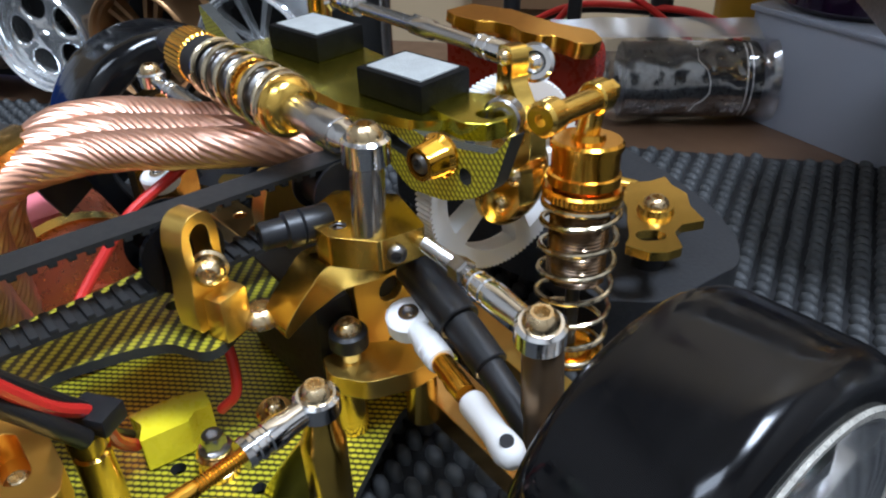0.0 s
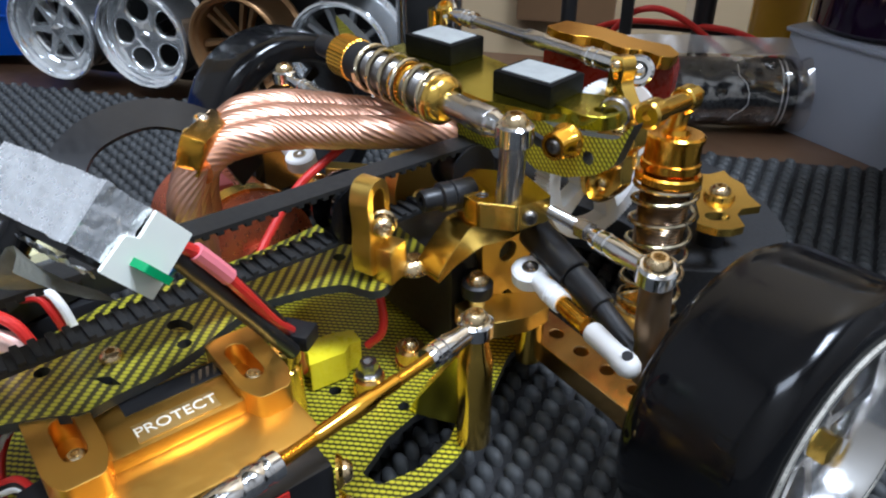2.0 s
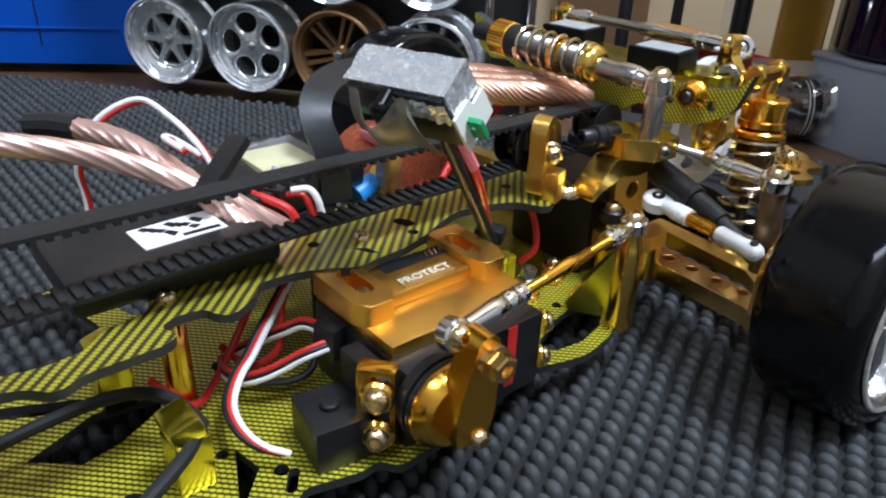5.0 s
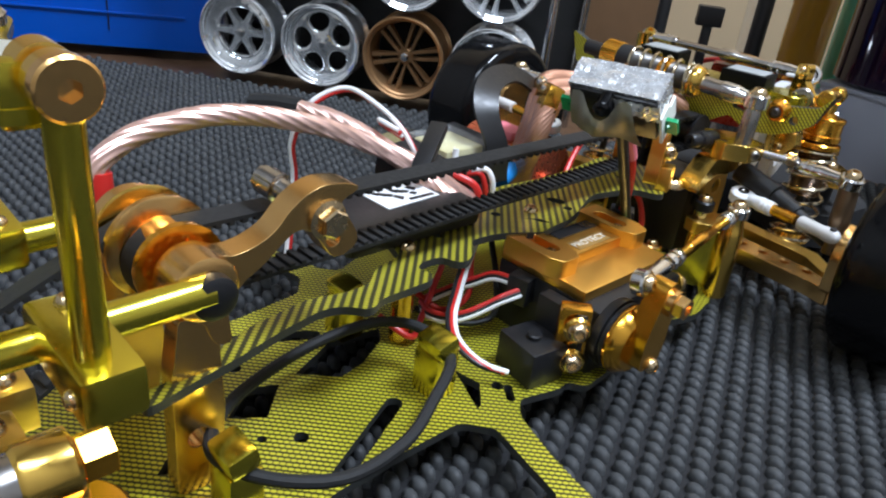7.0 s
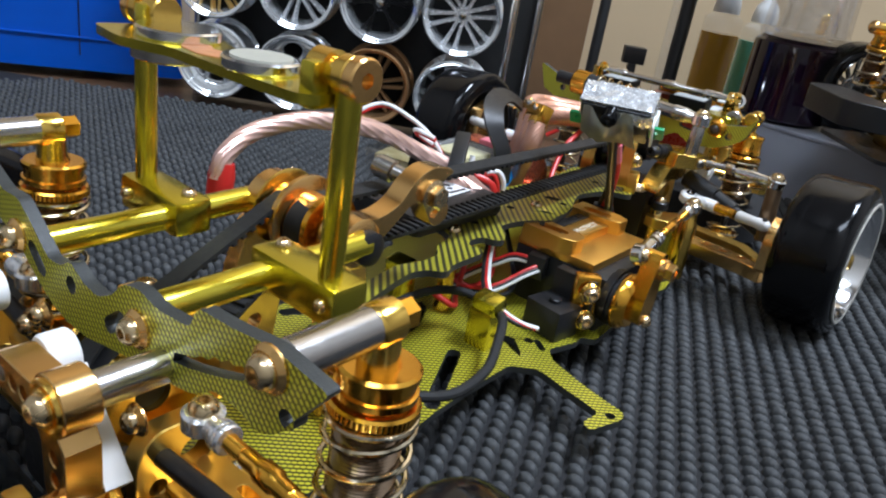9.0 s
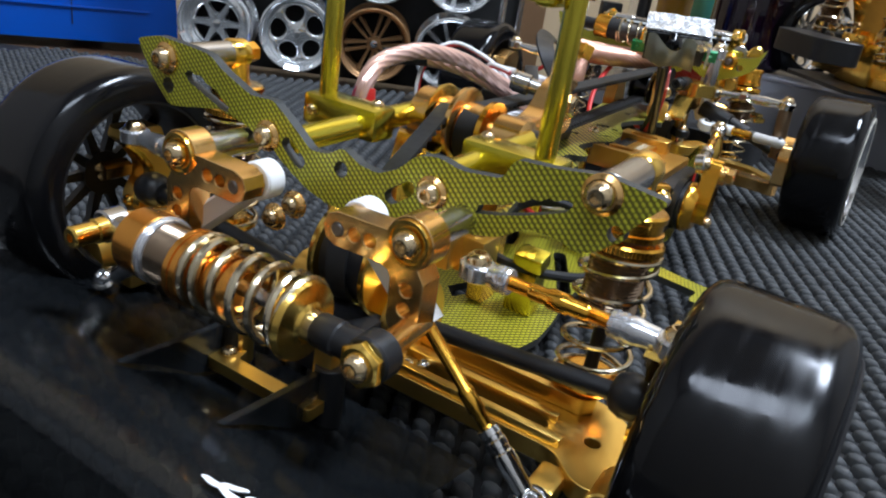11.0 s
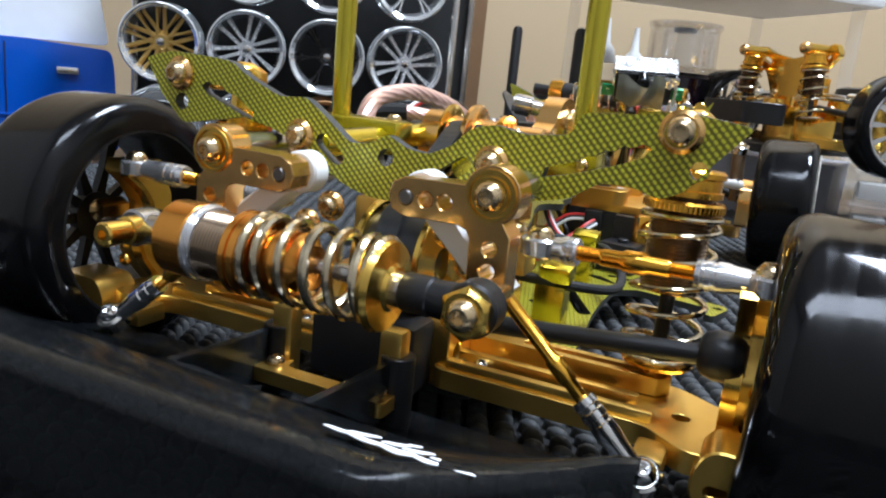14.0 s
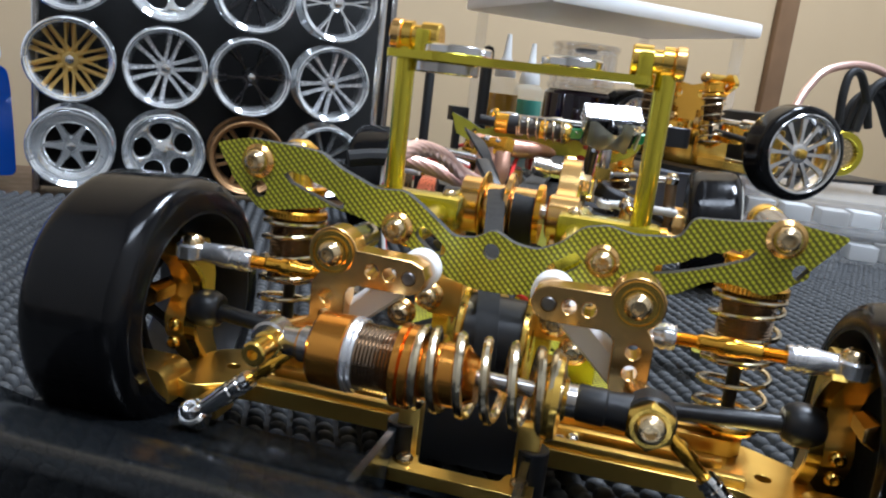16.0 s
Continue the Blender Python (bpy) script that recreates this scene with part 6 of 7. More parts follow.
slab(bm, round2([(0, 0), (16, 0), (15, 3), (3, 22), (0, 22)], 1), [], 5, plane_m((29, 246, 12), (-.85, -.52, 0), (0, 0, 1)))
part("post_gusset", bm, LEMON, car)

# belt tensioner bracket with its pulley
bm = B()
slab(bm, round2([(-4.2, 0), (4.2, 0), (4.6, 5), (3.8, 11), (4.2, 18), (3.4, 21.2), (1.6, 22.8), (-1.6, 22.8), (-3.4, 21.2), (-4.2, 18), (-3.8, 11), (-4.6, 5)], 1.2), [slot2(0, 13, 0, 18.6, 2.1)], 5, plane_m((1.2, 241.6, 43.6), (.35, -.94, 0), (0, 0, 1)))
block(bm, (2.4, 243.2, 46), (5, 7, 9.5), Matrix.Rotation(.36, 3, "Z"), 1.2)
tb = part("tensioner_bracket", bm, GOLDSATIN, car, "shiny gold belt tensioner bracket")
bm = B()
lathe(bm, (1.0, 242.2, 55.6), (.9, -.45, .1), [(0, 0), (0, 3.3), (.6, 3.4), (1, 2.9), (2.2, 2.8), (3.4, 2.3), (4, 1.5), (3.2, 1.2), (3.2, 0)], 24)
part("nut", bm, BRASS, tb)
bm = B()
lathe(bm, (-13, 240, 56.4), (1, 0, 0), [(0, 0), (0, 7.6), (.8, 7.8), (1.2, 6), (1.4, 5.2), (7.6, 5.2), (7.8, 6), (8.2, 7.8), (9, 7.6), (9, 4), (8, 3), (8, 0)], 36)
part("idler_pulley", bm, TYRE, tb, "black flanged idler pulley")
screw(car, (3, 249, 41.8), (0, 0, 1), 4.2, BRASS, h=3.0)

# scalloped gold plate on the foam bumper
bm = B()
HK = [(12, 347), (15, 351), (16, 356), (20, 353.5), (25, 352.5), (29, 348), (35.5, 344.5), (33, 339), (34, 335), (39, 331), (38, 327), (35.5, 324), (30, 322.5), (28.5, 326), (24, 331), (20, 336), (15, 340)]
slab(bm, round2(HK[::-1], .6), [slot2(30.5, 329, 32, 331, 2.2)], 2.2, Matrix.Translation((0, 0, 37.6)))
hk = part("bumper_plate", bm, GOLD, car, "gold plate with a spiked edge on the foam bumper", smooth=25)
bm = B()
lathe(bm, (25, 340, 39.8), (0, 0, 1), [(0, 0), (0, 4.4), (1.6, 4.0), (1.6, 0)], 24)
part("washer", bm, GOLD, hk)
screw(hk, (25, 340, 41.2), (0, 0, 1), 3.0, BRASS)
for k in (0, 1):
    bm = B()
    rod(bm, (13 + 3 * k, 349 - 6 * k, 38), (-8, 338 - 8 * k, 40), 1.8)
    part("plate_stay", bm, GOLD, hk)
bm = B()
lathe(bm, (25, 340, 24), (0, 0, 1), [(0, 0), (0, 4), (13.6, 4), (13.6, 0)], 20)
part("plate_post", bm, BLACK, hk)
bm = B()
FO = [(39.5, 349), (40.5, 356), (34, 366), (20, 376), (0, 384), (-40, 394), (-76, 380), (-84, 360), (-70, 332), (-20, 326), (4, 330), (26, 318), (38, 330)]
slab(bm, round2(FO[::-1], 5), [], 15, Matrix.Translation((0, 0, 10)))
part("foam_bumper", bm, PADGREY, car, "dark grey foam front bumper")

# wheels at the front
wheel(car, (79.0, 281, 32.6), (1, -.04, .05), 33.2, 27.5, CHROME, 10, label="glossy black hard drift tyre, chipped chrome rim")
wheel(car, (-118, 279, 33), (-1, -.04, -.05), 33.4, 27.5, BLACK, 10, label="glossy black hard drift tyre")

# --- smoked diffuser under the tail ---
bm = B()
prof = [(-6, 9.5), (-18, 12), (-30, 16), (-42, 23.5), (-52, 29.4), (-60, 32.4), (-66, 34.2), (-69, 34.8), (-71.2, 34.6), (-72.5, 33.6), (-73.1, 32), (-73.2, 29), (-73, 6), (-72, 3)]
rings = []
for x, e, lower in ((-98, .78, .93), (-96, .9, .93), (-88, 1, 1), (-60, 1, 1), (-20, 1, 1), (20, 1, 1), (38, 1, 1), (46, .93, 1), (52, .84, .98), (58, .745, .97), (62, .65, .95), (65, .59, .92)):
    ring = []
    for y, z in prof:
        y2, z2 = -6 + (y + 6) * e, z * lower
        if x > 50 and y2 > -41.5:
            y2, z2 = -41.5, max(z2, 27)
        ring.append(bm.verts.new((x, y2, z2)))
    rings.append(ring)
for a_, b_ in zip(rings, rings[1:]):
    for k in range(len(prof) - 1):
        bm.faces.new((a_[k], a_[k + 1], b_[k + 1], b_[k]))
bmesh.ops.solidify(bm, geom=bm.faces[:], thickness=1.2)
df = part("rear_diffuser", bm, SMOKE, car, "glossy smoked black diffuser under the tail")
for x in (-14, 14):
    bm = B()
    slab(bm, [(-12, 10.4), (-14, 25), (-17, 26), (-34, 26.8), (-48.5, 28), (-42, 24.6), (-30, 16.8), (-18, 12.8)], [], 1.6, plane_m((x, 0, 0), (0, 1, 0), (0, 0, 1)))
    part("diffuser_fin", bm, SMOKE, df)
bm = B()
rod(bm, (15.5, -19, 12), (15.5, -19, 27), 3.4)
part("diffuser_post", bm, BLACK, df)
bm = B()
rod(bm, (-12, -19, 12), (-12, -19, 27), 3.4)
part("diffuser_post", bm, BLACK, df)
bm = B()
slab(bm, round2([(44, -48), (66, -42), (84, -50), (88, -84), (40, -84)], 4), [], 2, Matrix.Translation((0, 0, 22)) @ Matrix.Rotation(.04, 4, "X"))
part("diffuser_wing", bm, SMOKE, df)
# white printed marks: plain shapes
WM = surface("white_print", (.85, .86, .88), .5, vary=.03)
k_ = plane_m((61.5, -56, 24.6), (.92, .38, 0), (-.38, .92, .05)) @ Matrix.Scale(.75, 4)
bm = B()
slab(bm, [(-9, -5), (-7, -3.4), (-2, -3), (-6, 1.6), (-1, 6.2), (7, 6.2), (2, 2.0), (5.5, 2.0), (-1.5, -5.5), (-5, -4.4)], [], .15, k_)
part("printed_mark", bm, WM, df, "white angular printed mark")
bm = B()
slab(bm, [(2.6, 2.4), (8.5, 5.4), (3.5, .6), (9.6, -3.4), (12, -1.2), (13, -6.2), (7, -5.6), (8, -4.6), (.8, .4)], [], .15, k_)
part("printed_mark", bm, WM, df, "white angular printed mark")
k_ = plane_m((39.2, -64.0, 34.5), (.96, .27, -.09), V(0, .24, .97).cross(V(.96, .27, -.09)))
random.seed(11)
for u, v, lu, lv, tilt in ((-6.4, .9, 2.6, .5, -.2), (-4.0, 1.3, 2.2, .45, .15), (-3.2, .1, 3.0, .6, -.25), (-.6, .9, 2.0, .5, .3), (0, -.5, 2.6, .8, -.15), (1.8, .5, 2.2, .5, .2), (3.0, -1.0, 2.4, .6, -.3), (4.6, -.2, 2.0, .4, -.1), (6.0, -1.2, 2.4, .45, -.35), (1.2, 1.6, 1.0, .35, .2)):
    bm = B()
    u, v, lv = u * 1.25, v * 1.9, lv * 1.3
    ring = [(u + lu * math.cos(w) * math.cos(tilt) - lv * math.sin(w) * math.sin(tilt), v + lu * math.cos(w) * math.sin(tilt) + lv * (1 + .3 * math.sin(3 * w)) * math.sin(w) * math.cos(tilt)) for w in [2 * PI * i / 18 for i in range(18)]]
    slab(bm, ring, [], .12 + .02 * random.random(), k_)
    part("printed_mark", bm, WM, df, "white splash shaped printed mark")


# ---- display rack with wheel rims behind the mat ----
RACK_D = V(.82, .572, 0).normalized()
RACK_N = V(RACK_D.y, -RACK_D.x, 0)
bm = B()
c = V(-226, 312, 0) - RACK_N * 30
cr = c - RACK_D * 14
block(bm, (cr.x, cr.y, 105), (232, 6, 214), Matrix((RACK_D, -RACK_N, V(0, 0, 1))).transposed(), 1)
rack = tagged(part("rim_rack", bm, RUBBER), "black upright display board that holds wheel rims", "rack")
for s in (-132, 104):
    p = c + RACK_D * s + RACK_N * 4
    bm = B()
    rod(bm, (p.x, p.y, -4), (p.x, p.y, 214), 2.6)
    part("rack_rail", bm, STEEL, rack)


def rim(hub, facing, style, metal, lip, face_metal=None, r=26.0):
    """A loose model wheel rim: barrel, polished lip, spokes and hub."""
    hub, o = V(hub), V(facing).normalized()
    th = thing("wheel_rim", hub - o * 12 - V(0, 0, r), RIM_LABELS[style], "wheel rim", "rims on the rack")
    fm = face_metal or metal
    bm = B()
    lathe(bm, hub, o, [(-20, r - 2.6), (-20, r), (-18.5, r), (-17, r - 1.8), (-2, r - 2.2), (2, r - 1.6), (4, r - .3), (5, r), (5.8, r - .4), (6.2, r - 1.2), (5.4, r - 2.2), (3.4, r - 2.6), (2.6, r - 3.6), (-3, r - 5.0), (-9, r - 6.0), (-18, r - 4), (-20, r - 2.6)], 56)
    part("barrel", bm, lip, th)
    base = plane_m(hub - o * 4, axes(o).col[0], axes(o).col[1])

    def arm(a, pts, thick=3.0):
        bm = B()
        m = base @ Matrix.Rotation(a, 4, "Z")
        mid = sum(y for x, y in pts) / len(pts)
        lo = [bm.verts.new(m @ V(x, y, 0)) for x, y in pts]
        hi = [bm.verts.new(m @ V(x, mid + (y - mid) * .62, thick + .06 * (x - 12))) for x, y in pts]
        k = len(pts)
        for i in range(k):
            j = (i + 1) % k
            bm.faces.new((lo[i], lo[j], hi[j], hi[i]))
        bm.faces.new(hi)
        bm.faces.new(lo[::-1])
        part("spoke", bm, fm, th, smooth=20)

    rr = r - 5.0
    if style == "star":
        for i in range(6):
            arm(i * PI / 3, [(3, -4.4), (9, -2.6), (16.4, -2.0), (16.4, 2.0), (9, 2.6), (3, 4.4)], 4.0)
        bm = B()
        lathe(bm, hub - o * 5, o, [(0, 15.2), (0, rr + .6), (2.6, rr + .8), (3.4, 18.6), (4.4, 17.2), (4.4, 16), (3.6, 15.2), (0, 15.2)], 48)
        part("stepped_ring", bm, fm, th)
        for i in range(12):
            bm = B()
            lathe(bm, base @ V(18.4 * math.cos(i * PI / 6 + .26), 18.4 * math.sin(i * PI / 6 + .26), 1.6), o, [(0, 0), (0, 1.1), (1.6, .9), (2, 0)], 8)
            part("rivet", bm, fm, th)
    elif style == "five":
        bm = B()
        holes = []
        for i in range(5):
            a = 2 * PI * i / 5 + .5
            u, v = (math.cos(a), math.sin(a)), (-math.sin(a), math.cos(a))
            ovals = [(13.4 + 5.6 * math.cos(w), (6.5 + 1.0 * math.cos(w)) * math.sin(w)) for w in (2 * PI * k / 18 for k in range(18))]
            holes.append([(u[0] * x + v[0] * y, u[1] * x + v[1] * y) for x, y in ovals])
        slab(bm, ring2(0, 0, rr + .4, 42), holes, 3.6, base, 1.0)
        part("rim_face", bm, fm, th, smooth=50)
    elif style == "twin":
        for i in range(6):
            for k in (-1, 1):
                arm(i * PI / 3 + .2, [(3, .5 * k), (rr, 1.3 * k), (rr, 4.8 * k), (3, 2.6 * k)][::k], 3.2)
    elif style == "ten":
        for i in range(10):
            arm(i * PI / 5, [(3, -1.5), (rr, -2.0), (rr, 2.0), (3, 1.5)], 3)
    elif style == "mesh":
        for i in range(10):
            arm(i * PI / 5, [(5, -2.9), (rr, 4.3), (rr, 6.5), (5, -.7)], 2.2)
            arm(i * PI / 5, [(5, .7), (rr, -6.5), (rr, -4.3), (5, 2.9)], 2.6)
    elif style == "seven":  # broad split spokes
        for i in range(6):
            for k in (-1, 1):
                arm(i * PI / 3 + .25, [(3, .1 * k), (10, .9 * k), (rr, 2.2 * k), (rr, 5.6 * k), (12, 3.9 * k), (3, 3.0 * k)][::k], 3.6)
    elif style == "eight":
        for i in range(6):
            arm(i * PI / 3 + .1, [(3, -1.6), (10, -1.0), (rr, -4.0), (rr, -2.2), (12, .3), (rr, 2.2), (rr, 4.0), (10, 1.0), (3, 1.6)], 2.4)
    bm = B()
    lathe(bm, hub - o * 7, o, [(0, 0), (0, 5.8), (4.6, 5.4), (5.6, 4.4), (5.6, 2.6), (4.4, 2.4), (4.4, 0)], 20)
    part("hub", bm, fm, th)
    bm = B()
    hexrod(bm, hub - o * 4, hub + o * 1.5, 2.7)
    part("hub_nut", bm, CHROME, th)
    bm = B()
    rod(bm, hub - o * 26.5, hub - o * 7, 3.0)
    part("peg", bm, DARKSTEEL, th)
    return th


RIM_LABELS = {"star": "chrome dished wheel rim with a six point star face", "five": "chrome wheel rim with five broad curved spokes", "twin": "wheel rim with six pairs of straight spokes",
              "ten": "chrome wheel rim with ten thin spokes", "mesh": "gold mesh wheel rim with a polished lip", "seven": "polished wheel rim with six split spokes", "eight": "dark wheel rim with forked spokes and polished lip"}
BRONZE = surface("bronze_paint", (.42, .24, .11), .35, .7)
MESHGOLD = surface("matt_gold_paint", (.70, .47, .15), .4, .7)
BLACKFACE = surface("black_chrome", (.05, .05, .055), .25, .8)
hubs = [V(-316, 250, 29), V(-270, 281.5, 30), V(-226, 313, 30), V(-181, 344, 31)]
rows = [[("star", RIMCHROME, RIMCHROME, RIMCHROME), ("five", RIMCHROME, RIMCHROME, RIMCHROME), ("twin", BRONZE, BRONZE, BRONZE), ("ten", RIMCHROME, RIMCHROME, RIMCHROME)],
        [("mesh", RIMCHROME, RIMCHROME, MESHGOLD), ("seven", RIMCHROME, RIMCHROME, RIMSILVER), ("eight", RIMCHROME, RIMCHROME, BLACKFACE), ("seven", RIMCHROME, RIMCHROME, RIMSILVER)],
        [("ten", RIMCHROME, RIMCHROME, RIMCHROME), ("five", RIMCHROME, RIMCHROME, RIMCHROME), ("ten", RIMCHROME, RIMCHROME, BLACKFACE), ("eight", RIMCHROME, RIMCHROME, RIMCHROME)],
        [("star", RIMCHROME, RIMCHROME, RIMCHROME), ("ten", RIMCHROME, RIMCHROME, RIMCHROME), ("twin", RIMCHROME, RIMCHROME, RIMCHROME), ("mesh", RIMCHROME, RIMCHROME, RIMCHROME)]]
for j, row in enumerate(rows):
    for i, (style, metal, lip, face) in enumerate(row):
        h = hubs[i] + V(2.0, -4.0, 54.5) * j
        if j == 3:
            continue
        rim(h, RACK_N + V(0, 0, -.05), style, metal, lip, face)

# ---- blue toy car body beside the rack ----
bd_d, bd_n = V(.574, .82, 0), V(.82, -.574, 0)
bc_ = V(-364, 257, 0)


def bpos(l, n, z):
    """A place on the blue body: l back from its near end, n out from its side."""
    p = bc_ - bd_d * l + bd_n * n
    return V(p.x, p.y, z)


bm = B()
side = [(0, 3), (1, 30), (3, 62), (5, 74), (60, 77), (180, 78), (300, 74), (330, 60), (334, 3)]
slab(bm, round2(side, 5), [], 130, plane_m(bpos(0, -130, 0), -bd_d, (0, 0, 1)) @ Matrix.Diagonal((1, 1, -1, 1)))
body = part("toy_car_body", bm, BLUEPAINT, None, smooth=30)
tagged(body, "glossy blue model car body shell standing beside the rack", "model car")
bm = B()
cab = [(5, 77), (14, 124), (200, 126), (240, 77)]
slab(bm, round2(cab, 6), [], 112, plane_m(bpos(0, -121, 0), -bd_d, (0, 0, 1)) @ Matrix.Diagonal((1, 1, -1, 1)))
part("cabin_window", bm, surface("pale_window_film", (.80, .82, .84), .2, vary=.05), body, "pale cabin windows")
bm = B()
block(bm, bpos(33, 1.6, 58), (14, 3.6, 5), Matrix((bd_d, bd_n, V(0, 0, 1))).transposed(), 1.2)
part("door_handle", bm, CHROME, body, "chrome door handle")
for l in (118 - 48, 118 + 22):
    bm = B()
    block(bm, bpos(l, .25, 44), (.7, .5, 60), Matrix((bd_d, bd_n, V(0, 0, 1))).transposed(), 0)
    part("door_gap", bm, BLACK, body)
bm = B()
block(bm, bpos(170, .6, 26), (300, 1.2, 1.6), Matrix((bd_d, bd_n, V(0, 0, 1))).transposed(), .3)
part("side_crease", bm, BLUEPAINT, body)
for l in (64, 240):
    bm = B()
    lathe(bm, bpos(l, -54, 22), bd_n, [(0, 0), (0, 24), (2, 26), (18, 26), (20, 24), (20, 17), (16, 15), (16, 0)], 32)
    part("body_wheel", bm, TYRE, body)

# ---- things along the far edge ----
bm = B()
mc, md = V(-62, 484, 13.9), V(.68, .73, 0)
lathe(bm, mc - md * 30, md, [(0, 0), (0, 6), (1, 6), (1, 15.4), (1.6, 16), (14, 16), (14.2, 15.7), (15, 15.7), (15.2, 16), (50, 16), (50.4, 15.6), (52, 15.6), (52.4, 16), (57, 16), (58, 15), (58, 3), (66, 3), (66, 0)], 40)
mt = tagged(part("spare_motor", bm, surface("black_motor_can", (.035, .037, .042), .30, .5, vary=.05, coat=.4)), "black motor can wrapped in a clear plastic bag", "motor")
side_v = md.cross(V(0, 0, 1))


def on_can(k, a, r=16.05):
    """A place on the can: k along it, a round it from its top towards the bench."""
    return mc - md * 30 + md * k + side_v * (r * math.sin(a)) + V(0, 0, r * math.cos(a))


bm = B()
sweep(bm, [on_can(k, a) for k, a in ((31, .35), (31, .75), (34.5, 1.0), (36, 1.3), (36, 1.6), (34, 1.8), (31, 1.95), (29.5, 2.2))], .3)
part("printed_line", bm, WHITE, mt)
for k in (51, 53.2):
    bm = B()
    sweep(bm, [on_can(k, .1 + .08 * i) for i in range(30)], .35)
    part("printed_ring", bm, WHITE, mt)
# sleeve of film, drawn in above into a flat seam with a loose end
bm = B()
N1, N2 = 40, 36
grid = []
for i in range(N1):
    k = -26 + 90 * i / (N1 - 1)
    row = []
    for j in range(N2):
        a = 2 * PI * j / N2
        rr = 17.4 + 2.2 * max(0, math.cos(a)) ** 6 + max(0, k - 60) * .5
        q = on_can(k, a, rr)
        q += noise.noise_vector(V(k * .11, a * 1.6, 2.0)) * 1.5 + noise.noise_vector(V(k * .3, a * 3.0, 7.0)) * .5
        q.z = max(q.z, -3.2)
        row.append(bm.verts.new(q))
    grid.append(row)
for i in range(N1 - 1):
    for j in range(N2):
        bm.faces.new((grid[i][j], grid[i + 1][j], grid[i + 1][(j + 1) % N2], grid[i][(j + 1) % N2]))
bag = part("plastic_bag", bm, BAG, mt, "crumpled clear plastic bag", smooth=80)
bm = B()
strip = []
for i in range(46):
    k = -30 + 104 * i / 45
    strip.append([bm.verts.new(on_can(k, 0, 18.6) + side_v * (2 - 5.2 * w + 1.3 * noise.noise(V(k * .09, w, 3))) + V(0, 0, w * 7.0 - max(0, k - 52) * .10 + 1.2 * noise.noise(V(k * .06, 0, 5)))) for w in (0, .35, .7, 1)])
for a, b in zip(strip, strip[1:]):
    for j in range(3):
        bm.faces.new((a[j], b[j], b[j + 1], a[j + 1]))
part("bag_seam", bm, SEAM, bag, "flat sealed seam of the bag")
bm = B()
flap = []
for i in range(7):
    k = 58 + 2.6 * i
    flap.append([bm.verts.new(on_can(k, 0, 17) + side_v * (3 + 10 * math.sin(PI * w) + noise.noise(V(k * .3, w * 3, 1)) * 1.5) - V(0, 0, w * (30 - .1 * i)) + md * (1.8 * math.sin(w * 5))) for w in [n_ / 9 for n_ in range(10)]])
for a, b in zip(flap, flap[1:]):
    for j in range(9):
        bm.faces.new((a[j], b[j], b[j + 1], a[j + 1]))
part("bag_end", bm, BAG, bag, "loose open end of the bag")


def lead_top(name, pts, r, material, label, category="cable"):
    bm = B()
    sweep(bm, smooth_path(pts, 8), r)
    return tagged(part(name, bm, material), label, category)


lead_top("red_cable", [(-190, 500, -2), (-176, 506, 12), (-151, 514, 24), (-106, 516, 30.4), (-80, 515, 32.4), (-61, 515.5, 27), (-53, 518, 12), (-51, 521, -2)], 1.7, RED, "red silicone cable lying behind the mat")
lead_top("red_cable", [(-160, 446, 0), (-132, 470, 24), (-112, 474, 44), (-96, 490, 40), (-70, 520, 10), (-60, 530, 0)], 1.6, RED, "red silicone cable lying behind the mat")
lead_top("black_cable", [(-196, 504, -2), (-180, 510, 10), (-152, 518, 20.4), (-108, 520, 27), (-82, 519, 29.4), (-66, 519.5, 25), (-58, 522, 11), (-56, 525, -2)], 1.7, BLACK, "black silicone cable lying behind the mat")
bm = B()
block(bm, (-114, 468, 72), (16, 10, 12), Matrix.Rotation(.6, 3, "Z"), 1)
block(bm, (-114, 468, 40), (6, 6, 62), Matrix.Rotation(.6, 3, "Z"), 1)
block(bm, (-114, 468, 4), (34, 26, 14), Matrix.Rotation(.6, 3, "Z"), 1)
tagged(part("tool_stand", bm, BLACK), "black plastic tool stand behind the car", "stand")

# frosted storage tub with a jar on it, bottles behind
tm2 = Matrix((EDGE_D, EDGE_N, V(0, 0, 1))).transposed()


def along_tub(s, n, z):
    return V(-48, 506, z) + V(.98, -.17, 0) * s + V(.17, .98, 0) * n


def tray(name, s0, s1, n0, n1, z0, z1, material, label, category, wall_t=1.6):
    tm2 = Matrix((V(.98, -.17, 0), V(.17, .98, 0), V(0, 0, 1))).transposed()
    along = along_tub
    th = thing(name, along((s0 + s1) / 2, (n0 + n1) / 2, z0), label, category)
    cx, cn = (s0 + s1) / 2, (n0 + n1) / 2
    for a, size in ((along(cx, n0, (z0 + z1) / 2), (s1 - s0, wall_t, z1 - z0)), (along(cx, n1, (z0 + z1) / 2), (s1 - s0, wall_t, z1 - z0)),
                    (along(s0, cn, (z0 + z1) / 2), (wall_t, n1 - n0 - 2, z1 - z0)), (along(s1, cn, (z0 + z1) / 2), (wall_t, n1 - n0 - 2, z1 - z0))):
        bm = B()
        block(bm, a, size, tm2, .5)
        part("side_panel", bm, material, th)
    bm = B()
    block(bm, along(cx, cn, z0 + .8), (s1 - s0 - 2, n1 - n0 - 2, 1.6), tm2, .3)
    part("base", bm, material, th)
    bm = B()
    block(bm, along(cx, cn, z1 + 1.2), (s1 - s0 + 4, n1 - n0 + 4, 2.4), tm2, .8)
    part("lid", bm, material, th)
    return th


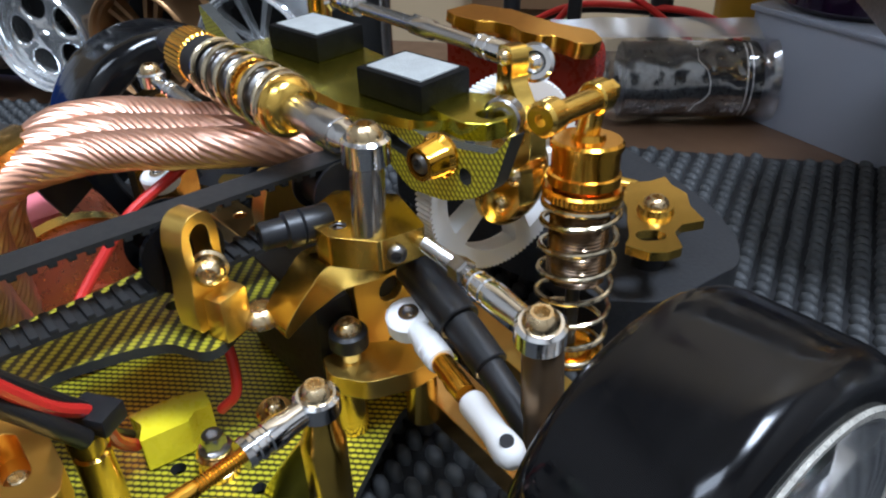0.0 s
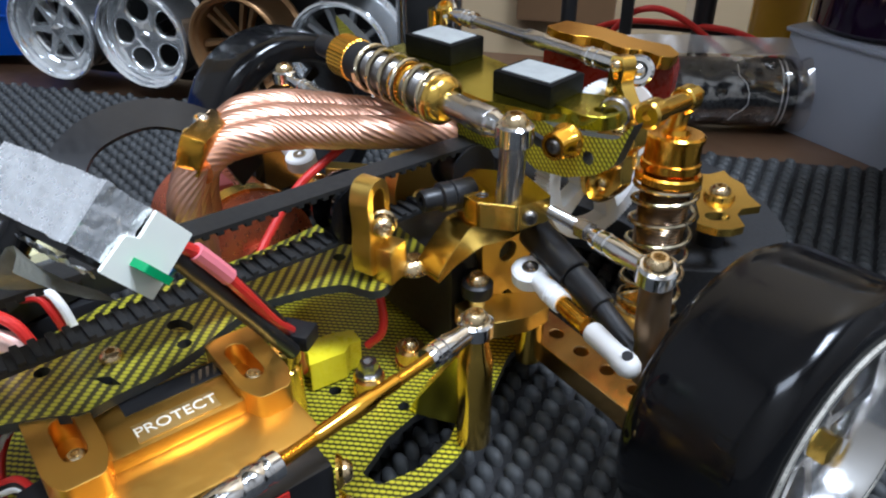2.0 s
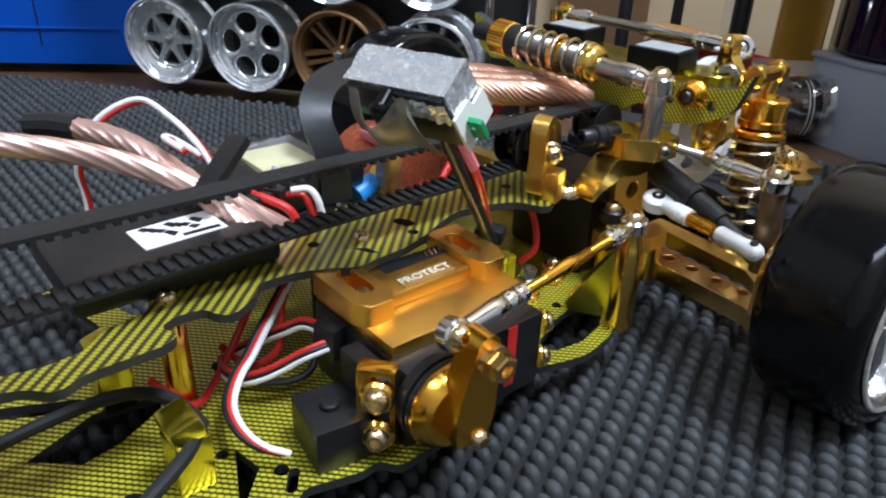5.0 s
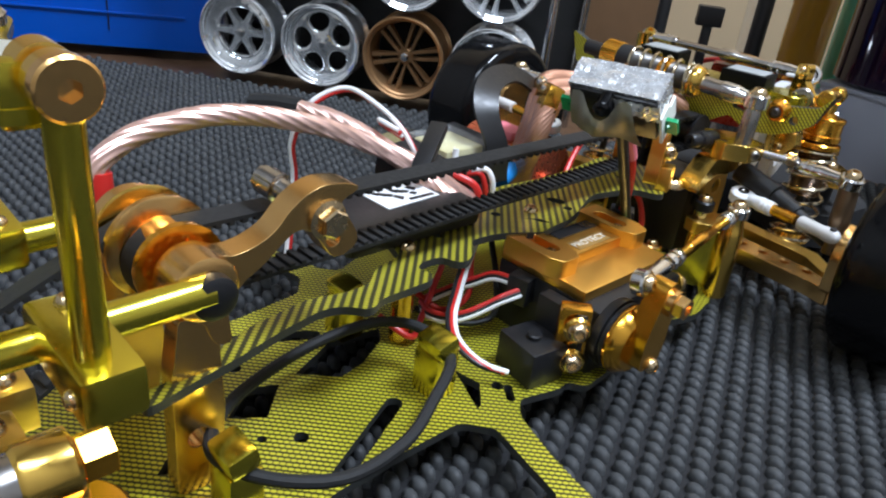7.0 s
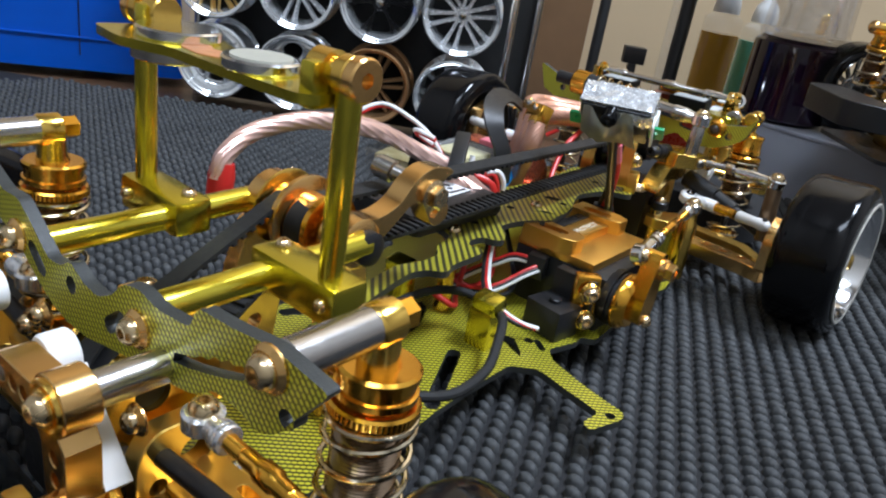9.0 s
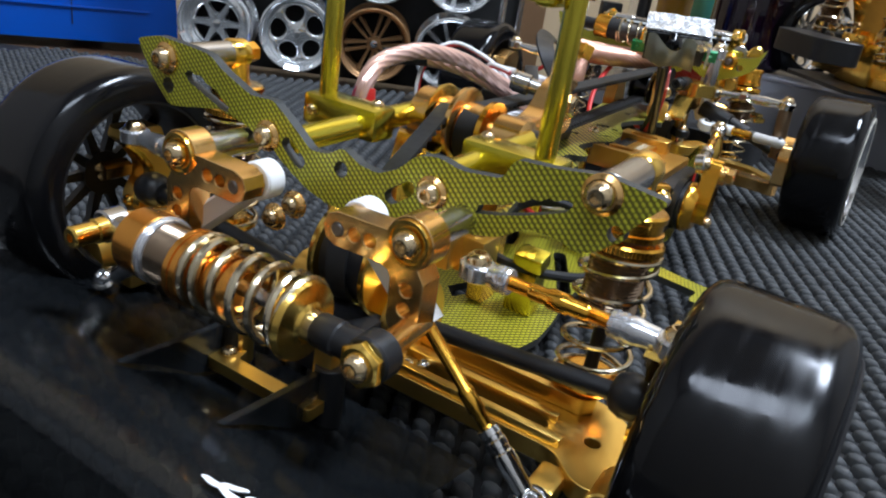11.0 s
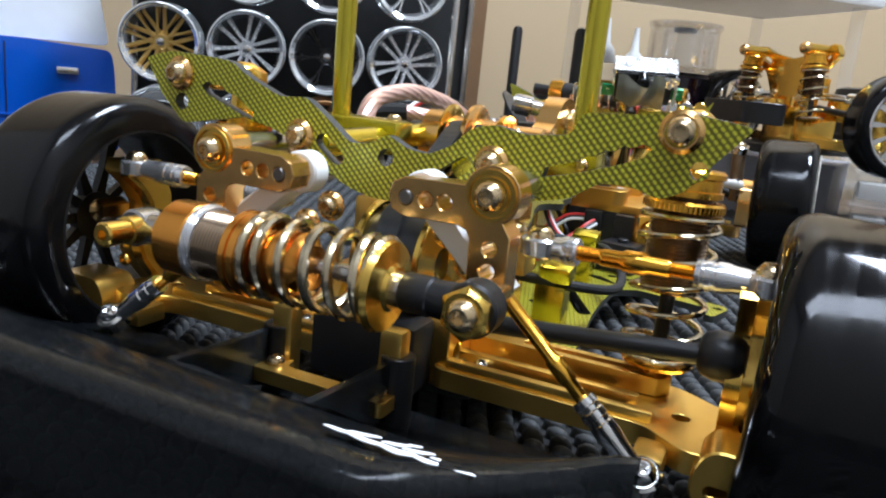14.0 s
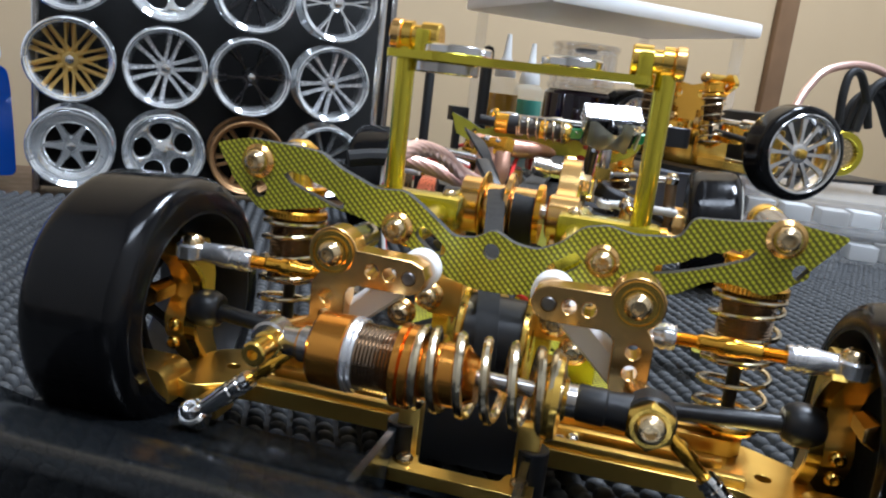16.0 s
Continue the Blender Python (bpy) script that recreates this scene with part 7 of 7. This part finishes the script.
tray("storage_tub", 0, 160, 0, 92, -3.9, 42, FROST, "dark frosted plastic storage tub with a lid", "tub")
jc = along(448, 52, 44.6)
bm = B()
lathe(bm, jc, (0, 0, 1), [(0, 0), (0, 28), (3, 32), (54, 32), (56, 30.5), (57, 28.5), (58, 28), (58, 0)], 40)
jar = tagged(part("dark_jar", bm, surface("purple_black_liquid", (.012, .004, .016), .08, coat=.5)), "jar of purple black liquid with a clear lid", "jar")
bm = B()
lathe(bm, jc, (0, 0, 1), [(58.4, 26), (58.4, 30), (61, 31), (63, 31), (64, 29.4), (92, 28), (95, 30), (98, 30), (98.4, 28), (98.4, 0)], 40)
part("clear_lid", bm, FILM, jar, "clear domed lid")
bm = B()
lathe(bm, jc, (0, 0, 1), [(91, 0), (91, 9), (94, 10), (94.6, 8), (94.6, 0)], 24)
part("jar_cap", bm, BLACK, jar)
for (s, n, h, liquid, lab) in ((417, 141, 109, (.52, .29, .03), "amber"), (457, 161, 105, (.10, .42, .34), "teal")):
    p = along(s, n, -4)
    bm = B()
    lathe(bm, p, (0, 0, 1), [(0, 0), (0, 14.6), (1, 15.6), (h * .88, 15.6), (h * .88, 0)], 32)
    bo = tagged(part("oil_bottle", bm, surface(lab + "_oil", liquid, .12, vary=.1, coat=.5)), "clear bottle of %s oil with a pale nozzle cap" % lab, "bottle")
    bm = B()
    lathe(bm, p, (0, 0, 1), [(h * .88 + .4, 15.6), (h - 2, 15.6), (h + 3, 10), (h + 3, 0)], 32)
    part("bottle_neck", bm, ACRYL, bo)
    bm = B()
    lathe(bm, p, (0, 0, 1), [(h + 3.2, 0), (h + 3.2, 10.6), (h + 9, 10.4), (h + 16, 9), (h + 22, 4.4), (h + 44, 2.2), (h + 44, 0)], 20)
    part("nozzle_cap", bm, surface(lab + "_cap_plastic", (.62, .62, .60), .4, vary=.03), bo)
for x, y, top, r in ((-138, 452, 126, 4.0), (-104, 520, 132, 5.4)):
    bm = B()
    lathe(bm, (x, y, -4), (0, 0, 1), [(0, 0), (0, r), (top, r), (top + r * .7, r * .7), (top + r, 0)], 20)
    part_ = tagged(part("rack_post", bm, BLACK), "black upright post with a rounded top", "post", "tool posts")
bm = B()
rod(bm, (-152, 358, -4), (-152, 358, 214), 2.4)
tagged(part("rack_rail", bm, CHROME), "slim chrome upright rail beside the rack", "rail")

# white shelf over the bottles
sh = thing("white_shelf", along(470, 30, -4), "white plastic shelf on translucent legs", "shelf")
bm = B()
block(bm, along(458, 40, 168), (206, 150, 12), tm2, 3)
part("shelf_board", bm, surface("white_shelf_plastic", (.86, .86, .85), .4, vary=.03), sh)
for s, n in ((548, -24), (548, 104), (368, 104)):
    bm = B()
    p = along(s, n, 0)
    rod(bm, (p.x, p.y, -4), (p.x, p.y, 162), 5)
    part("shelf_leg", bm, ACRYL, sh)
bm = B()
p = along(868, 236, 0)
block(bm, (p.x, p.y, 300), (32, 10, 620), tm2, 2)
setting("trim", bm, WOOD, "brown wooden upright on the wall", "trim")
bm = B()
p = along(286, 236, 0)
block(bm, (p.x, p.y, 300), (72, 10, 620), tm2, 2)
setting("trim_left", bm, WOOD, "brown wooden upright on the wall", "trim")

# ---- second model car on clear boxes ----
C2, R2, F2 = V(80, 456, 0), V(.588, -.809, 0), V(-.809, -.588, 0)
T2 = Matrix((R2, F2, V(0, 0, 1))).transposed()


def Q(r, f, z):
    return C2 + R2 * r + F2 * f + V(0, 0, z)


def clear_case(z0, h):
    x0, x1, y0, y1 = 122, 300, 432, 640
    th = thing("clear_case", ((x0 + x1) / 2, (y0 + y1) / 2, z0), "clear plastic parts case with pale contents", "case", "stacked clear cases")
    xc, yc = (x0 + x1) / 2, (y0 + y1) / 2
    for cx, cy, sx, sy in ((xc, y0, x1 - x0, 2), (xc, y1, x1 - x0, 2), (x0, yc, 2, y1 - y0 - 4), (x1, yc, 2, y1 - y0 - 4)):
        bm = B()
        block(bm, (cx, cy, z0 + h / 2), (sx, sy, h - .4), None, .4)
        part("case_side", bm, ACRYL, th)
    for z in (z0 + 1, z0 + h - 1):
        bm = B()
        block(bm, (xc, yc, z), (x1 - x0 + (4 if z > z0 + 2 else -4), y1 - y0 + (4 if z > z0 + 2 else -4), 2.4), None, .6)
        part("case_panel", bm, ACRYL, th)
    random.seed(int(z0) + 7)
    for i in range(7):
        bm = B()
        block(bm, (x0 + 14 + 25 * i, y0 + 16 + random.random() * 20, z0 + h * .36), (20, 22, h * .5), None, 1)
        part("case_content", bm, WHITE if i % 2 else GREYNYLON, th)


clear_case(0.2, 22.5)
clear_case(23.4, 22.5)
car2 = thing("second_rc_car", Q(0, 0, 46), "gold model drift car with silver wheels on clear cases", "model car")
bm = B()
slab(bm, round2([(-40, 40), (40, 40), (46, 10), (30, -40), (36, -200), (-36, -200), (-30, -40), (-46, 10)], 6), [], 2.4, Matrix.Translation(V(C2) + V(0, 0, 54)) @ T2.to_4x4())
part("chassis_plate", bm, BLACK, car2)
for p in ((30, -80), (-24, -90), (30, -180), (-30, -180)):
    bm = B()
    rod(bm, Q(p[0], p[1], 46.2), Q(p[0], p[1], 54), 6)
    part("stand_foot", bm, BLACK, car2)
bm = B()
slab(bm, round2([(-40, 40), (-28, 62), (28, 62), (40, 40), (30, 34), (-30, 34)], 8), [], 14, Matrix.Translation(V(C2) + V(0, 0, 70)) @ T2.to_4x4())
part("foam_bumper", bm, BLACK, car2, "black foam bumper")
bm = B()
slab(bm, round2([(-46, 104), (-40, 112), (-22, 106), (0, 102), (22, 106), (40, 112), (46, 104), (28, 92), (18, 76), (-18, 76), (-28, 92)], 3), [ring2(-12, 96, 3), ring2(12, 96, 3), slot2(26, 100, 36, 104, 2), slot2(-36, 104, -26, 100, 2)], 4,
     Matrix.Translation(Q(0, 14, 14)) @ Matrix((R2, V(0, 0, 1), -F2)).transposed().to_4x4())
part("front_tower", bm, GOLD, car2, "gold front tower")
for sx in (-1, 1):
    s2 = shock(car2, Q(34 * sx, 22, 118), Q(40 * sx, 22, 72), 7.5, .24, ORANGE, 8.0, 6)
    bm = B()
    rod(bm, Q(34 * sx, 12, 121), Q(34 * sx, 30, 121), 3.4)
    part("damper_post", bm, GOLD, car2)
    bm = B()
    ball(bm, Q(34 * sx, 31, 121), 4, 14)
    part("post_cap", bm, CHAMP, car2)
    bm = B()
    slab(bm, round2([(14 * sx, 14), (68 * sx, 6), (72 * sx, -4), (66 * sx, -10), (14 * sx, -18)][::sx], 3), [ring2(40 * sx, -2, 5)], 6, Matrix.Translation(V(C2) + V(0, 0, 58)) @ T2.to_4x4())
    part("lower_arm", bm, GOLD, car2)
    bm = B()
    rod(bm, Q(22 * sx, 2, 92), Q(70 * sx, 0, 90), 2.6)
    rod(bm, Q(48 * sx, 2, 91), Q(72 * sx, 0, 90), 4.2)
    part("upper_link", bm, CHROME, car2)
    bm = B()
    rod(bm, Q(30 * sx, 10, 84), Q(74 * sx, 10, 80), 2.2)
    part("steering_rod", bm, BLACK, car2)
    bm = B()
    block(bm, Q(74 * sx, 0, 76), (10, 14, 30), T2, 2)
    part("hub_carrier", bm, GOLD, car2)
    wheel(car2, Q(94 * sx, 0, 77.5), R2 * sx + F2 * .22, 31.5, 24, CHROME, 12, label="black tyre on a silver multi spoke rim")
bm = B()
block(bm, Q(0, 0, 70), (36, 34, 28), T2, 3)
part("gear_case", bm, GOLD, car2)
for i, (r, f, z, sr, sf, sz) in enumerate(((-14, 8, 92, 10, 12, 18), (14, 8, 90, 10, 12, 20), (0, -6, 98, 22, 10, 14), (-26, -10, 82, 12, 12, 16), (26, -10, 84, 12, 12, 16), (0, 22, 82, 16, 10, 12))):
    bm = B()
    block(bm, Q(r, f, z), (sr, sf, sz), T2, 1.5)
    part("mount_block", bm, GOLD if i % 2 else ORANGE, car2)
    bm = B()
    lathe(bm, Q(r, f + sf / 2, z), F2, [(0, 0), (0, 3.2), (1.6, 2.8), (1.6, 0)], 14)
    part("screw", bm, BRASS, car2)
bm = B()
slab(bm, ring2(0, 0, 17, 32), [ring2(0, 0, 12, 24)], 8, Matrix.Translation(Q(44, -101, 78)) @ axes(R2 + F2 * .3).to_4x4())
part("fan_ring", bm, LEMON, car2, "gold fan ring")
bm = B()
lathe(bm, Q(46, -101, 78), R2 + F2 * .3, [(0, 0), (0, 11.5), (3, 11.5), (3, 0)], 24)
part("fan_hub", bm, BRASS, car2)
bm = B()
block(bm, Q(0, -90, 82), (60, 90, 40), T2, 6)
part("electronics_box", bm, BLACK, car2)
bm = B()
sweep(bm, smooth_path([Q(44, -96, 100), Q(43, -95, 122), Q(42, -99, 138), Q(42, -110, 139), Q(42, -122, 122), Q(40, -134, 100)], 8), 3.2)
part("black_hose", bm, RUBBER, car2)
bm = B()
sweep(bm, smooth_path([Q(42, -50, 108), Q(41, -60, 124), Q(40, -78, 139), Q(40, -114, 146), Q(40, -150, 138), Q(38, -176, 112)], 8), 3.0)
part("pale_lead", bm, SILVERSTRAND, car2)
for i in range(3):
    bm = B()
    sweep(bm, smooth_path([Q(26 + 7 * i, -120, 96), Q(28 + 7 * i, -128, 120 + 5 * i), Q(30 + 7 * i, -146, 126 + 4 * i), Q(28 + 7 * i, -176, 96)], 8), 3.6)
    part("black_hose", bm, RUBBER, car2)
# battery box with a white and red label before the cases
bm = B()
block(bm, (74, 534, 52.6), (52, 30, 16), T2, 1.5)
bt = tagged(part("black_box", bm, BLACK), "black box with a white and red label", "box")
bm = B()
slab(bm, [(-22, 0), (24, 0), (20, 15), (-15, 15)], [], .6, Matrix.Translation((72, 530, 60.8)) @ T2.to_4x4() @ Matrix.Translation((0, -8, 0)))
part("white_label", bm, WHITE, bt)
bm = B()
slab(bm, [(-6, 4), (7, 4), (6, 13), (-4, 13)], [], .3, Matrix.Translation((72, 530, 61.5)) @ T2.to_4x4() @ Matrix.Translation((0, -8, 0)))
part("red_square", bm, RED, bt)


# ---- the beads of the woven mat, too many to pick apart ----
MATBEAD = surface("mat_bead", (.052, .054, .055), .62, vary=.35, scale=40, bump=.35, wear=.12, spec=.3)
u_, v_ = V(.40, -.917, 0), V(.917, .40, 0)
STEP, ROW = 5.0, 6.4
unit = []
for zz, k in ((-.3, 1.0), (.62, .90), (1.0, .50)):
    for i in range(8):
        a = 2 * PI * i / 8
        unit.append((k * math.cos(a), k * math.sin(a), zz))
unit.append((0, 0, 1.08))
faces = []
for r_ in range(2):
    for i in range(8):
        j = (i + 1) % 8
        faces.append((r_ * 8 + i, r_ * 8 + j, r_ * 8 + 8 + j, r_ * 8 + 8 + i))
for i in range(8):
    faces.append((16 + i, 16 + (i + 1) % 8, 24))
unit = np.array(unit)
cells = []
rng = np.random.default_rng(3)
for r_ in range(-110, 130):
    for c_ in range(-170, 130):
        p = u_ * ((c_ + .5 * (r_ % 2)) * STEP) + v_ * (r_ * ROW)
        rel = V(p.x, p.y, 0) - EDGE_O
        if -400 < p.x < 330 and -140 < p.y < 600 and rel.dot(EDGE_N) < -3:
            cells.append((p.x, p.y))
cells = np.array(cells) + rng.normal(0, .12, (len(cells), 2))
n_c = len(cells)
long_a, wide_a = np.array(u_[:2]), np.array(v_[:2])
tilt = rng.normal(.58, .06, n_c)
ca, sa = np.cos(tilt), np.sin(tilt)
ex = np.outer(ca, wide_a) + np.outer(sa, long_a)
ey = np.outer(-sa, wide_a) + np.outer(ca, long_a)
hz = rng.normal(2.35, .14, n_c)
pts = np.zeros((n_c, 25, 3))
pts[:, :, :2] = cells[:, None, :] + unit[None, :, 0:1] * 3.0 * ex[:, None, :] + unit[None, :, 1:2] * 1.95 * ey[:, None, :]
pts[:, :, 2] = -2.0 + unit[None, :, 2] * hz[:, None]
me = bpy.data.meshes.new("mat_bead")
allf = (np.arange(n_c) * 25)[:, None]
quads = np.array([f for f in faces if len(f) == 4])
tris = np.array([f for f in faces if len(f) == 3])
fl = [tuple(f) for f in (allf[:, :, None] + quads[None]).reshape(-1, 4).tolist()] + [tuple(f) for f in (allf[:, :, None] + tris[None]).reshape(-1, 3).tolist()]
me.from_pydata((pts.reshape(-1, 3) / 1000).tolist(), [], fl)
for f in me.polygons:
    f.use_smooth = True
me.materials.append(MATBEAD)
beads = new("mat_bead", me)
tagged(beads, "woven black rubber beads covering the bench mat", "mat", kind="stuff")
